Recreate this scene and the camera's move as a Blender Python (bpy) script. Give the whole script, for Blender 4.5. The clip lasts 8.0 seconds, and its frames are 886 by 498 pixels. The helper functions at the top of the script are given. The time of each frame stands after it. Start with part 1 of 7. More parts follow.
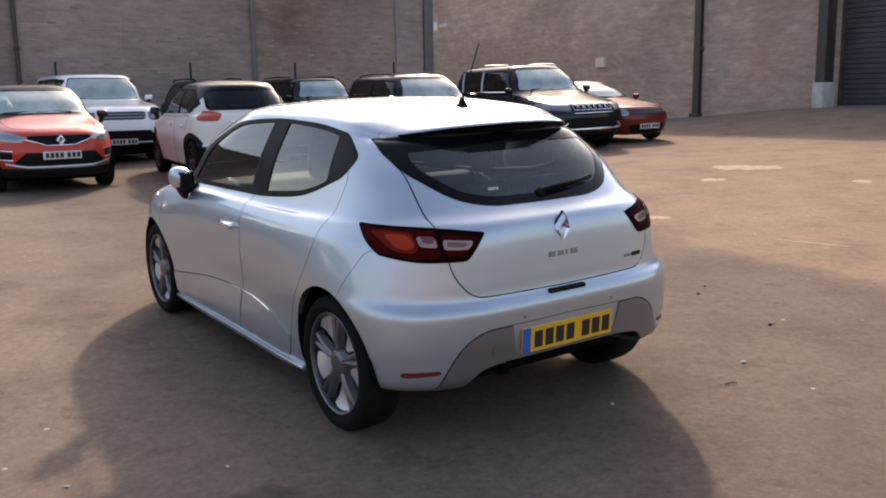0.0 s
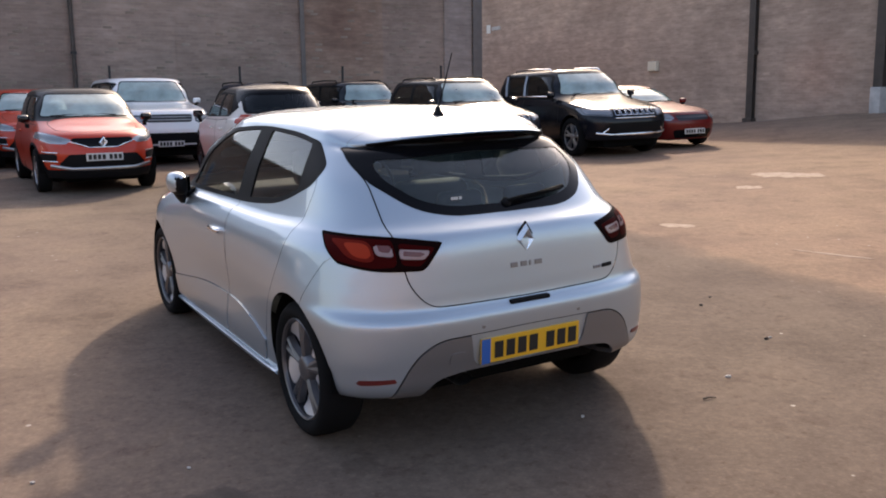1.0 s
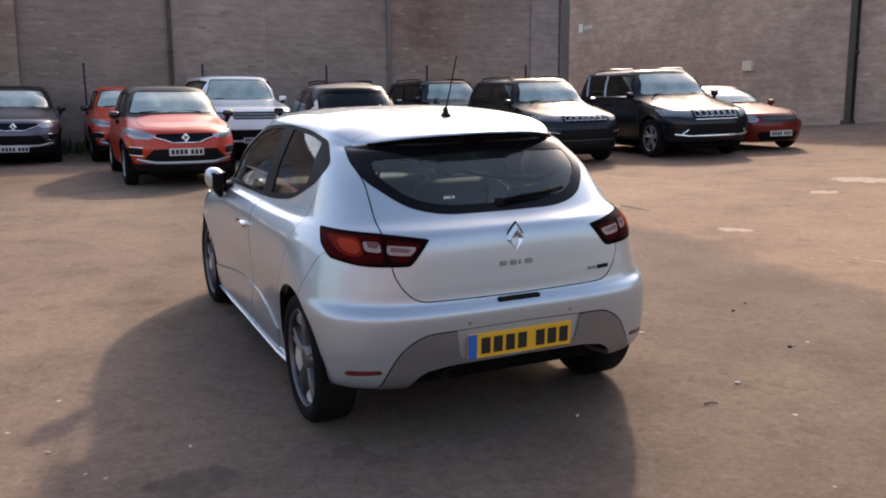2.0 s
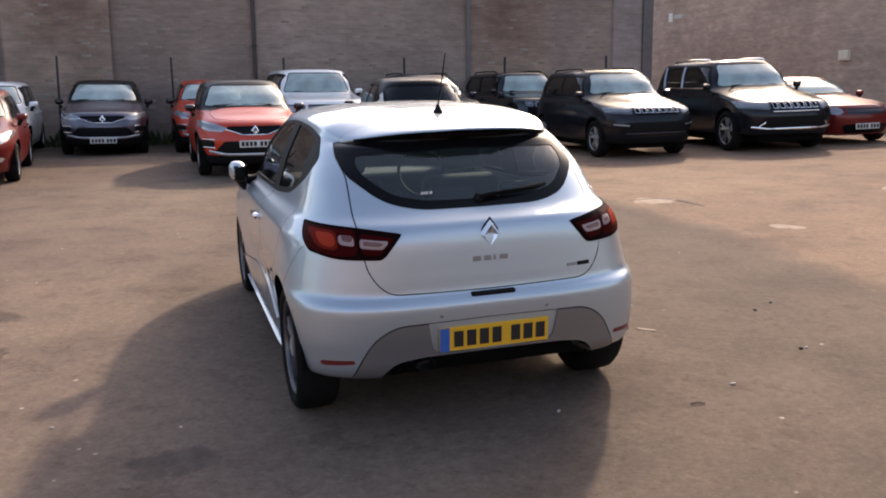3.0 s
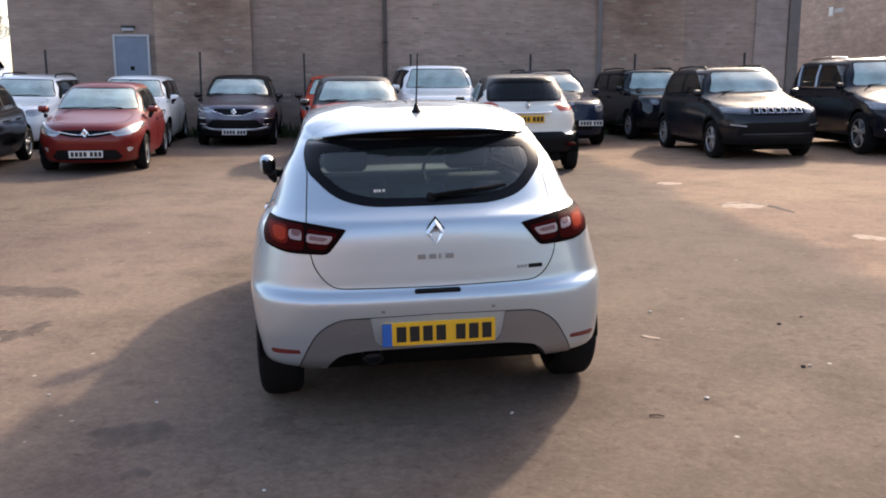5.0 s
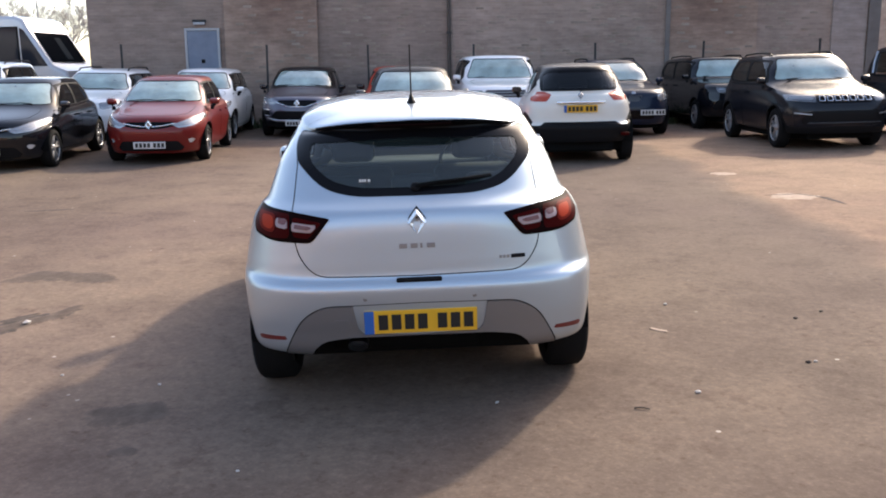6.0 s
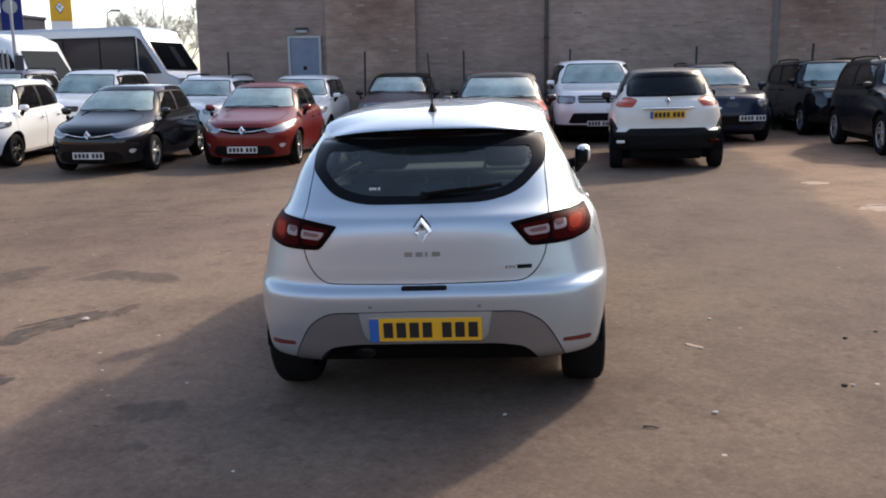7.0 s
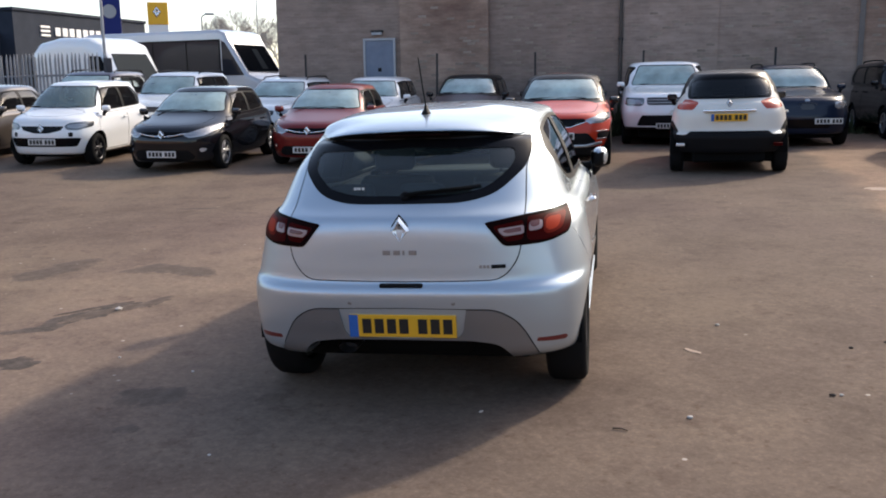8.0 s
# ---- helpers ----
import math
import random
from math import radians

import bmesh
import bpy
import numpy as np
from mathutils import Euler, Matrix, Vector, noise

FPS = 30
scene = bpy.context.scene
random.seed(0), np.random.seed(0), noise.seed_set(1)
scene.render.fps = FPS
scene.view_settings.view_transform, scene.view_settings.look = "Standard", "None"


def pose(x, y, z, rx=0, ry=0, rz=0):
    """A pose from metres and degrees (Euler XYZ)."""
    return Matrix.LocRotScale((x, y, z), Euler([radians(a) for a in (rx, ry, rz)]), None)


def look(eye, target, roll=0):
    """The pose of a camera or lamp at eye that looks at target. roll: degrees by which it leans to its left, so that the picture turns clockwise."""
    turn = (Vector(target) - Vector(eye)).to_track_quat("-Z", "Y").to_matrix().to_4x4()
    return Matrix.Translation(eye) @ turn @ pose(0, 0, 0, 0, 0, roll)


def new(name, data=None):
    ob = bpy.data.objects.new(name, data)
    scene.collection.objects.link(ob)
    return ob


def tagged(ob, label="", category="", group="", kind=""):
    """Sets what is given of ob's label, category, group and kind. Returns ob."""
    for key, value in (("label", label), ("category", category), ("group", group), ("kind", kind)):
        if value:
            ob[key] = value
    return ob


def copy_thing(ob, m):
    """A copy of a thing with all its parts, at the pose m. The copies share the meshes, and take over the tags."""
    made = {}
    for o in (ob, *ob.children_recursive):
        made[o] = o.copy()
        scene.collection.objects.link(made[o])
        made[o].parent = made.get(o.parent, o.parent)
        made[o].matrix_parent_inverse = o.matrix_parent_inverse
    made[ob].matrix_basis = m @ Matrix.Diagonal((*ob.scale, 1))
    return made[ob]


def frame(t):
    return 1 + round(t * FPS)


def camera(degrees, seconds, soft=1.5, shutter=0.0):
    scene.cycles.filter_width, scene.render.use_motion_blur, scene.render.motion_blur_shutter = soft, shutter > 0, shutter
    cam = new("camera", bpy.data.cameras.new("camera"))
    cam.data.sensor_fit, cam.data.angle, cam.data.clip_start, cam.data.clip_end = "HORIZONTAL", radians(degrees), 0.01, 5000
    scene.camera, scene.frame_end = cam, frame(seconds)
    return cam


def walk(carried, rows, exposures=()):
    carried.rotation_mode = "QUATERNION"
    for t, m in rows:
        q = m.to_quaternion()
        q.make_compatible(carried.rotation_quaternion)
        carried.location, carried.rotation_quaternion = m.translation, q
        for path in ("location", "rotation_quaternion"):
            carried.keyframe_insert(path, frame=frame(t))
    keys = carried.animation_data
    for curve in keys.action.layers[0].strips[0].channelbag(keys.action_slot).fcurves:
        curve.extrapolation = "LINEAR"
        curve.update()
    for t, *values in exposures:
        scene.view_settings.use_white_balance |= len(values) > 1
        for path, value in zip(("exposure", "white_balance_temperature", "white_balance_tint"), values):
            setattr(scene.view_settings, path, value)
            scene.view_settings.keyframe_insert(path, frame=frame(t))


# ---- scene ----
cam = camera(53.2, 8.0, soft=1.9)
METRES, EYE, TILT, LEAN, TURN = 3.83, 1.65, 0.6, -0.3, 0.0
ROWS = [
    (0.0, 0.0, 0.0, 0.0, -0.22, -10.34, 1.18),
    (0.5, 0.0549, 0.0045, 0.004, 1.49, -9.95, 0.59),
    (1.0, 0.1086, 0.0007, 0.0061, 3.69, -10.11, 1.02),
    (1.5, 0.1823, -0.0153, 0.0103, 6.93, -10.37, 1.21),
    (2.0, 0.2301, -0.0141, 0.0081, 10.07, -10.1, 0.7),
    (3.5, 0.4341, 0.0107, 0.0153, 18.91, -10.68, 1.11),
    (4.0, 0.4811, 0.0271, 0.0108, 21.21, -10.39, 0.84),
    (5.5, 0.6592, 0.0954, 0.0184, 29.03, -11.13, 0.78),
    (6.0, 0.7065, 0.1203, 0.0157, 31.57, -11.29, 1.1),
    (6.5, 0.7569, 0.1607, 0.0172, 35.28, -11.01, 0.99),
    (7.0, 0.8067, 0.1965, 0.0177, 38.82, -10.83, 1.39),
    (7.5, 0.8811, 0.2265, 0.0208, 42.25, -11.13, 1.95),
    (8.0, 0.9259, 0.2654, 0.0176, 44.63, -10.62, 1.38),
]
walk(cam, [(t, pose(0, 0, EYE, TILT, LEAN, TURN) @ pose(METRES * x, METRES * y, METRES * z, 90 + pitch, roll, yaw)) for t, x, y, z, yaw, pitch, roll in ROWS],
     exposures=[(0.0, 1.44, 7700, 15.5), (3.6, 1.40, 7650, 15.5), (4.2, 1.50, 7550, 14.5), (5.3, 1.74, 7350, 13), (6.05, 1.74, 7250, 12.5), (6.45, 1.35, 7200, 12), (8.0, 1.31, 7050, 11)])

# ---- world and sun ----
SUN_AZ, SUN_EL = 3.0, 31.0      # degrees: azimuth from +y towards +x, height over the horizon
world = bpy.data.worlds.new("sky")
scene.world = world
world.use_nodes = True
wn = world.node_tree
sky = wn.nodes.new("ShaderNodeTexSky")
sky.sky_type = "NISHITA"
sky.sun_disc = False
sky.sun_elevation, sky.sun_rotation = radians(SUN_EL), radians(SUN_AZ)
sky.air_density, sky.dust_density = 0.85, 2.0
wn.links.new(sky.outputs["Color"], wn.nodes["Background"].inputs["Color"])
wn.nodes["Background"].inputs["Strength"].default_value = 0.14
sun_data = bpy.data.lights.new("sun", "SUN")
sun_data.energy, sun_data.angle, sun_data.color = 1.38, radians(2.2), (1.0, 0.93, 0.83)
sun = new("sun", sun_data)
az, el = radians(SUN_AZ), radians(SUN_EL)
sun.matrix_world = look((40 * math.sin(az) * math.cos(el), 40 * math.cos(az) * math.cos(el), 40 * math.sin(el)), (0, 0, 0))


# ---- materials ----
def material(name, colour=(0.5, 0.5, 0.5), rough=0.5, metal=0.0, coat=0.0, spec=0.5):
    m = bpy.data.materials.new(name)
    m.use_nodes = True
    b = m.node_tree.nodes["Principled BSDF"]
    b.inputs["Base Color"].default_value = (*colour, 1)
    b.inputs["Roughness"].default_value = rough
    b.inputs["Metallic"].default_value = metal
    b.inputs["Coat Weight"].default_value = coat
    b.inputs["Coat Roughness"].default_value = 0.04
    b.inputs["Specular IOR Level"].default_value = spec
    return m


def node(m, kind, **inputs):
    n = m.node_tree.nodes.new(kind)
    for key, value in inputs.items():
        n.inputs[key.replace("_", " ")].default_value = value
    return n


def link(m, a, b):
    m.node_tree.links.new(a, b)


def ramp(m, source, stops):
    r = m.node_tree.nodes.new("ShaderNodeValToRGB")
    link(m, source, r.inputs[0])
    els = r.color_ramp.elements
    while len(els) < len(stops):
        els.new(0.5)
    for e, (p, c) in zip(els, stops):
        e.position, e.color = p, (*c, 1)
    return r.outputs["Color"]


def noise_of(m, scale, detail=4.0, rough=0.55, vector=None):
    n = node(m, "ShaderNodeTexNoise", Scale=scale, Detail=detail, Roughness=rough)
    if vector is not None:
        link(m, vector, n.inputs["Vector"])
    return n.outputs["Fac"]


def coords(m, kind="Object", scale=(1, 1, 1)):
    c = m.node_tree.nodes.new("ShaderNodeTexCoord")
    g = m.node_tree.nodes.new("ShaderNodeMapping")
    g.inputs["Scale"].default_value = scale
    link(m, c.outputs[kind], g.inputs["Vector"])
    return g.outputs["Vector"]


def mixed(m, fac, a, b, how="MIX"):
    n = m.node_tree.nodes.new("ShaderNodeMix")
    n.data_type, n.blend_type = "RGBA", how
    for sock, value in ((n.inputs[0], fac), (n.inputs[6], a), (n.inputs[7], b)):
        if isinstance(value, (int, float)):
            sock.default_value = value
        elif isinstance(value, tuple):
            sock.default_value = (*value, 1)
        else:
            link(m, value, sock)
    return n.outputs[2]


def bump(m, height, strength, distance=0.01):
    n = node(m, "ShaderNodeBump", Strength=strength, Distance=distance)
    link(m, height, n.inputs["Height"])
    link(m, n.outputs["Normal"], m.node_tree.nodes["Principled BSDF"].inputs["Normal"])


def base(m, socket, name="Base Color"):
    link(m, socket, m.node_tree.nodes["Principled BSDF"].inputs[name])


def paint(name, colour, metal=0.0, rough=0.35, dust=0.12, spec=0.5, coat=(0.06, 0.10), clear=1.0):
    """Car paint under clear coat, with a faint film of dust."""
    m = material(name, colour, rough, metal, coat=clear, spec=spec)
    v = coords(m)
    film = ramp(m, noise_of(m, 3.0, 6, 0.6, v), [(0.35, (0, 0, 0)), (0.8, (dust, dust, dust))])
    base(m, mixed(m, film, colour, (0.42, 0.38, 0.33)))
    r = ramp(m, noise_of(m, 5.0, 5, 0.6, v), [(0.3, (coat[0],) * 3), (0.8, (coat[1],) * 3)])
    base(m, r, "Coat Roughness")
    return m


def glass(name, tint, ior=1.8, film=0.0):
    """A thin tinted pane: it lets light through, mirrors by Fresnel and may carry a dust film, paled to imitate
    mirrored sky.
    """
    m = bpy.data.materials.new(name)
    m.use_nodes = True
    t = m.node_tree
    t.nodes.remove(t.nodes["Principled BSDF"])
    tr = node(m, "ShaderNodeBsdfTransparent", Color=(*tint, 1))
    gl = node(m, "ShaderNodeBsdfGlossy", Color=(1, 1, 1, 1), Roughness=0.02)
    fr = node(m, "ShaderNodeFresnel", IOR=ior)
    mx = t.nodes.new("ShaderNodeMixShader")
    link(m, fr.outputs[0], mx.inputs[0])
    under = tr.outputs[0]
    if film:
        # pale teal diffuse stands in for the sky mirrored in the glass
        dust_glare = node(m, "ShaderNodeBsdfDiffuse", Color=(0.64, 0.86, 0.80, 1))
        patch = ramp(m, noise_of(m, 2.2, 5, 0.6, coords(m)), [(0.3, (film * 0.6,) * 3), (0.75, (film * 1.3,) * 3)])
        haze = t.nodes.new("ShaderNodeMixShader")
        link(m, patch, haze.inputs[0])
        link(m, tr.outputs[0], haze.inputs[1])
        link(m, dust_glare.outputs[0], haze.inputs[2])
        under = haze.outputs[0]
    link(m, under, mx.inputs[1])
    link(m, gl.outputs[0], mx.inputs[2])
    link(m, mx.outputs[0], t.nodes["Material Output"].inputs["Surface"])
    return m

# surface of the yard: colour bands square to the wall, some holding shade, mottling, grit and pale specks
ASPHALT = material("asphalt", (0.13, 0.12, 0.11), 0.92, spec=0.12)
v = coords(ASPHALT)
dot = ASPHALT.node_tree.nodes.new("ShaderNodeVectorMath")
dot.operation = "DOT_PRODUCT"
dot.inputs[1].default_value = (0.869, 0.495, 0.0)
link(ASPHALT, v, dot.inputs[0])
wob = noise_of(ASPHALT, 0.55, 6, 0.62, v)
addn = node(ASPHALT, "ShaderNodeMath")
addn.operation = "MULTIPLY_ADD"
link(ASPHALT, wob, addn.inputs[0])
addn.inputs[1].default_value = 1.2
link(ASPHALT, dot.outputs["Value"], addn.inputs[2])
band = node(ASPHALT, "ShaderNodeMapRange", From_Min=-10.0, From_Max=40.0, To_Min=0.0, To_Max=1.0)
link(ASPHALT, addn.outputs[0], band.inputs["Value"])
# stops lie at distances along the low wall; 0.33 is the end of the grey-brown band, the greyer end past 0.52 is tinted
# after the tall wall's shadow
# 0.205-0.326 paler then darker: tone of the silver car's shadow put into the asphalt
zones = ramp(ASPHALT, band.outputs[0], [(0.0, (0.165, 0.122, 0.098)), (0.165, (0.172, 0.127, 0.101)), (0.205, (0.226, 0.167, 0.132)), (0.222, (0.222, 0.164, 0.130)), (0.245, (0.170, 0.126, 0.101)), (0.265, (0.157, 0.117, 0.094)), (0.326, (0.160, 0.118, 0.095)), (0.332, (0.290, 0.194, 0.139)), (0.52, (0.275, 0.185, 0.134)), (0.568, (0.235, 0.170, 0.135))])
big = noise_of(ASPHALT, 0.22, 6, 0.6, v)
mid = noise_of(ASPHALT, 1.7, 7, 0.68, v)
fine = noise_of(ASPHALT, 26.0, 5, 0.75, v)
grit = node(ASPHALT, "ShaderNodeTexVoronoi", Scale=42.0)
link(ASPHALT, v, grit.inputs["Vector"])
c1 = ramp(ASPHALT, big, [(0.32, (0.82, 0.78, 0.80)), (0.68, (1.12, 1.12, 1.03))])
c2 = ramp(ASPHALT, mid, [(0.3, (0.70, 0.69, 0.70)), (0.52, (1.0, 1.0, 1.0)), (0.75, (1.20, 1.18, 1.15))])
c3 = ramp(ASPHALT, fine, [(0.3, (0.80, 0.80, 0.80)), (0.55, (1.0, 1.0, 1.0)), (0.75, (1.20, 1.19, 1.18))])
c4 = ramp(ASPHALT, grit.outputs["Distance"], [(0.0, (1.18, 1.17, 1.16)), (0.16, (1.08, 1.08, 1.07)), (0.3, (0.98, 0.98, 0.98)), (0.8, (0.94, 0.94, 0.94))])
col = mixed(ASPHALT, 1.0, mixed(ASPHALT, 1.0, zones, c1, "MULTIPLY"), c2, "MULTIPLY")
col = mixed(ASPHALT, 1.0, mixed(ASPHALT, 1.0, col, c3, "MULTIPLY"), c4, "MULTIPLY")
# dark blotches where oil and tar have soaked in, and paler scuffed patches
blot = ramp(ASPHALT, noise_of(ASPHALT, 3.4, 7, 0.66, v), [(0.24, (1.14, 1.13, 1.12)), (0.38, (1.0, 1.0, 1.0)), (0.58, (1.0, 1.0, 1.0)), (0.72, (0.66, 0.64, 0.66))])
soak = node(ASPHALT, "ShaderNodeTexVoronoi", Scale=1.6, Randomness=1.0)
link(ASPHALT, v, soak.inputs["Vector"])
dab = node(ASPHALT, "ShaderNodeMath")
dab.operation = "MULTIPLY_ADD"
link(ASPHALT, noise_of(ASPHALT, 14.0, 5, 0.7, v), dab.inputs[0])
dab.inputs[1].default_value = -0.22
link(ASPHALT, soak.outputs["Distance"], dab.inputs[2])
dabs = ramp(ASPHALT, dab.outputs[0], [(0.0, (0.84, 0.83, 0.83)), (0.035, (1.0, 1.0, 1.0))])
col = mixed(ASPHALT, 1.0, mixed(ASPHALT, 1.0, col, blot, "MULTIPLY"), dabs, "MULTIPLY")
# red-brown flecks where the binder has worn off the stones
fleck = ramp(ASPHALT, noise_of(ASPHALT, 16.0, 4, 0.7, v), [(0.36, (1.12, 1.11, 1.10)), (0.48, (1.0, 1.0, 1.0)), (0.58, (1.0, 1.0, 1.0)), (0.70, (0.78, 0.73, 0.71))])
col = mixed(ASPHALT, 1.0, col, fleck, "MULTIPLY")
# pale chips, few and scattered
chip = node(ASPHALT, "ShaderNodeTexVoronoi", Scale=5.0)
link(ASPHALT, v, chip.inputs["Vector"])
chips = ramp(ASPHALT, chip.outputs["Distance"], [(0.0, (1, 1, 1)), (0.055, (1, 1, 1)), (0.075, (0, 0, 0))])
which = ramp(ASPHALT, noise_of(ASPHALT, 0.9, 3, 0.6, v), [(0.52, (0, 0, 0)), (0.60, (0.75, 0.75, 0.75))])
base(ASPHALT, mixed(ASPHALT, mixed(ASPHALT, 1.0, chips, which, "MULTIPLY"), col, (0.50, 0.44, 0.38)))
bump(ASPHALT, fine, 0.3, 0.005)

def worn_into(name, scale, low, high, tone, dark, light):
    """Asphalt whose surface turns into another tone towards the middle of a mark, with a broken rim."""
    m = ASPHALT.copy()
    m.name = name
    old = m.node_tree.nodes["Principled BSDF"].inputs["Base Color"].links[0].from_socket
    at = m.node_tree.nodes.new("ShaderNodeAttribute")
    at.attribute_name = "wear"
    w = coords(m)
    both = node(m, "ShaderNodeMath")
    both.operation = "MULTIPLY_ADD"
    link(m, noise_of(m, scale, 7, 0.74, w), both.inputs[0])
    both.inputs[1].default_value = 1.5
    less = node(m, "ShaderNodeMath")
    less.operation = "MULTIPLY_ADD"
    link(m, at.outputs["Fac"], less.inputs[0])
    less.inputs[1].default_value = 0.75
    less.inputs[2].default_value = -0.75
    link(m, less.outputs[0], both.inputs[2])
    much = ramp(m, both.outputs[0], [(low, (0, 0, 0)), (high, (tone, tone, tone))])
    own = ramp(m, noise_of(m, 11.0, 6, 0.75, w), [(0.34, dark), (0.64, light)])
    base(m, mixed(m, much, old, own))
    return m


TAR_DARK = worn_into("worn_tar", 7.0, 0.18, 0.46, 0.95, (0.05, 0.042, 0.037), (0.115, 0.092, 0.078))
RED_EARTH = worn_into("worn_red_asphalt", 3.0, 0.25, 0.70, 0.9, (0.19, 0.122, 0.085), (0.28, 0.185, 0.13))
STAIN = worn_into("oil_stain", 4.0, 0.2, 0.70, 0.9, (0.075, 0.058, 0.048), (0.125, 0.096, 0.078))
OLD_PAINT = worn_into("worn_road_paint", 6.0, 0.32, 0.58, 0.9, (0.34, 0.25, 0.187), (0.50, 0.39, 0.305))

SILVER = paint("silver_paint", (0.445, 0.518, 0.575), 0.74, 0.41, 0.02, coat=(0.02, 0.05))
WHITE = paint("white_paint", (0.80, 0.81, 0.815), dust=0.04, coat=(0.12, 0.22))
IVORY = paint("ivory_white_paint", (0.68, 0.655, 0.60), dust=0.05, spec=0.2, coat=(0.10, 0.2), clear=0.5)
RED = paint("dark_red_paint", (0.15, 0.008, 0.007), 0.15, 0.42, 0.008, 0.15, coat=(0.08, 0.16), clear=0.6)
ORANGE = paint("orange_red_paint", (0.52, 0.036, 0.011), 0.1, 0.42, 0.008, 0.2, coat=(0.08, 0.16), clear=0.65)
BLACK = paint("black_paint", (0.005, 0.0055, 0.008), 0.0, 0.4, 0.004, 0.0, coat=(0.05, 0.10))
BLACK_DUSTY = paint("dusty_black_paint", (0.008, 0.009, 0.013), 0.0, 0.42, 0.004, 0.0, coat=(0.14, 0.26), clear=0.65)
NAVY = paint("navy_paint", (0.008, 0.014, 0.032), 0.0, 0.4, 0.006, 0.05, coat=(0.14, 0.24), clear=0.55)
ROOF_BLACK = material("black_roof", (0.008, 0.008, 0.009), 0.3, spec=0.12)
GREY = paint("violet_grey_paint", (0.075, 0.070, 0.10), 0.5, 0.35, 0.015, coat=(0.12, 0.22))
BROWN = paint("brown_paint", (0.085, 0.066, 0.053), 0.4, 0.35, 0.06, coat=(0.12, 0.22))
GUNMETAL = material("gunmetal_plastic", (0.25, 0.252, 0.262), 0.36, 0.7)
TRIM = material("black_trim", (0.008, 0.008, 0.009), 0.55, spec=0.1)
GLOSSBLACK = material("gloss_black", (0.005, 0.005, 0.006), 0.10, spec=0.12)
SEAM = material("seam_shadow", (0.01, 0.01, 0.01), 0.9)
RUBBER = material("tyre_rubber", (0.008, 0.008, 0.0085), 0.85, spec=0.12)
bump(RUBBER, noise_of(RUBBER, 40, 3), 0.3, 0.002)
ALLOY = material("alloy", (0.42, 0.42, 0.43), 0.34, 0.9)
BLADE = material("pale_blade_alloy", (0.62, 0.62, 0.64), 0.34, 0.6)
ALLOYGREY = material("anthracite_alloy", (0.16, 0.16, 0.17), 0.36, 0.75)
ALLOYDARK = material("alloy_dark", (0.05, 0.05, 0.055), 0.35, 0.7)
MIRROR = material("mirror_glass", (0.06, 0.062, 0.065), 0.03, 1.0)
CHROME = material("chrome", (0.85, 0.85, 0.86), 0.08, 1.0)
SATIN_CHROME = material("satin_chrome", (0.78, 0.79, 0.80), 0.24, 0.85)
HEADLINER = material("headliner_cloth", (0.30, 0.29, 0.275), 0.95, spec=0.1)
bump(HEADLINER, noise_of(HEADLINER, 120, 3), 0.3, 0.001)
INTERIOR = material("interior_fabric", (0.035, 0.035, 0.037), 0.85)
bump(INTERIOR, noise_of(INTERIOR, 90, 3), 0.3, 0.002)
UNDER = material("underbody", (0.006, 0.006, 0.006), 0.95, spec=0.05)
GLASS = glass("window_glass", (0.74, 0.80, 0.78), 1.55)
SCREEN = glass("windscreen_glass", (0.50, 0.60, 0.58), 2.2, 0.42)
SCREEN_CLEAN = glass("clean_windscreen_glass", (0.55, 0.60, 0.58), 1.75, 0.16)
REAR_GLASS = glass("tinted_rear_glass", (0.56, 0.72, 0.72), 1.55, 0.02)
PRIVACY = glass("privacy_glass", (0.16, 0.18, 0.18), 1.45)
LAMP_RED = material("red_lens", (0.045, 0.003, 0.003), 0.4, spec=0.015)
LAMP_CLEAR = material("clear_lens", (0.62, 0.60, 0.60), 0.12, 0.3, coat=1.0)
LAMP_SMOKE = material("smoked_lens", (0.008, 0.003, 0.003), 0.4, spec=0.012)
REFLECTOR = material("reflector_red", (0.13, 0.016, 0.014), 0.3)
LAMP_BRIGHT = material("pale_red_lens", (0.42, 0.06, 0.035), 0.2, spec=0.3)
LAMP_ORANGE = material("brake_red_lens", (0.36, 0.042, 0.020), 0.5, spec=0.015)
LAMP_PALE = material("pale_lens", (0.30, 0.20, 0.19), 0.25)
LAMP_DEEP = material("deep_red_lens", (0.15, 0.014, 0.009), 0.45, spec=0.015)
LAMP_CORE = material("lamp_reflector", (0.15, 0.05, 0.045), 0.25)
HEADLAMP = material("headlamp_lens", (0.33, 0.33, 0.34), 0.18, 0.55, coat=1.0)
HEADLAMP_DARK = material("smoked_headlamp", (0.13, 0.135, 0.145), 0.2, 0.5, coat=1.0)
PROJECTOR = material("headlamp_inside", (0.26, 0.27, 0.29), 0.3, 0.6)
PLATE_Y = material("plate_yellow", (0.74, 0.40, 0.025), 0.4)
PLATE_W = material("plate_white", (0.62, 0.62, 0.60), 0.4)
PLATE_BLUE = material("plate_blue", (0.015, 0.11, 0.40), 0.4)
INK = material("plate_ink", (0.01, 0.01, 0.01), 0.5)


# ---- mesh helpers ----
def part(name, bm, mat, parent, label=""):
    me = bpy.data.meshes.new(name)
    bm.to_mesh(me)
    bm.free()
    me.materials.append(mat)
    ob = new(name, me)
    ob.parent = parent
    if label:
        tagged(ob, label)
    return ob


def empty(name, m, label, category, group=""):
    e = new(name)
    e.empty_display_size = 0.2
    e.matrix_world = m
    return tagged(e, label, category, group)


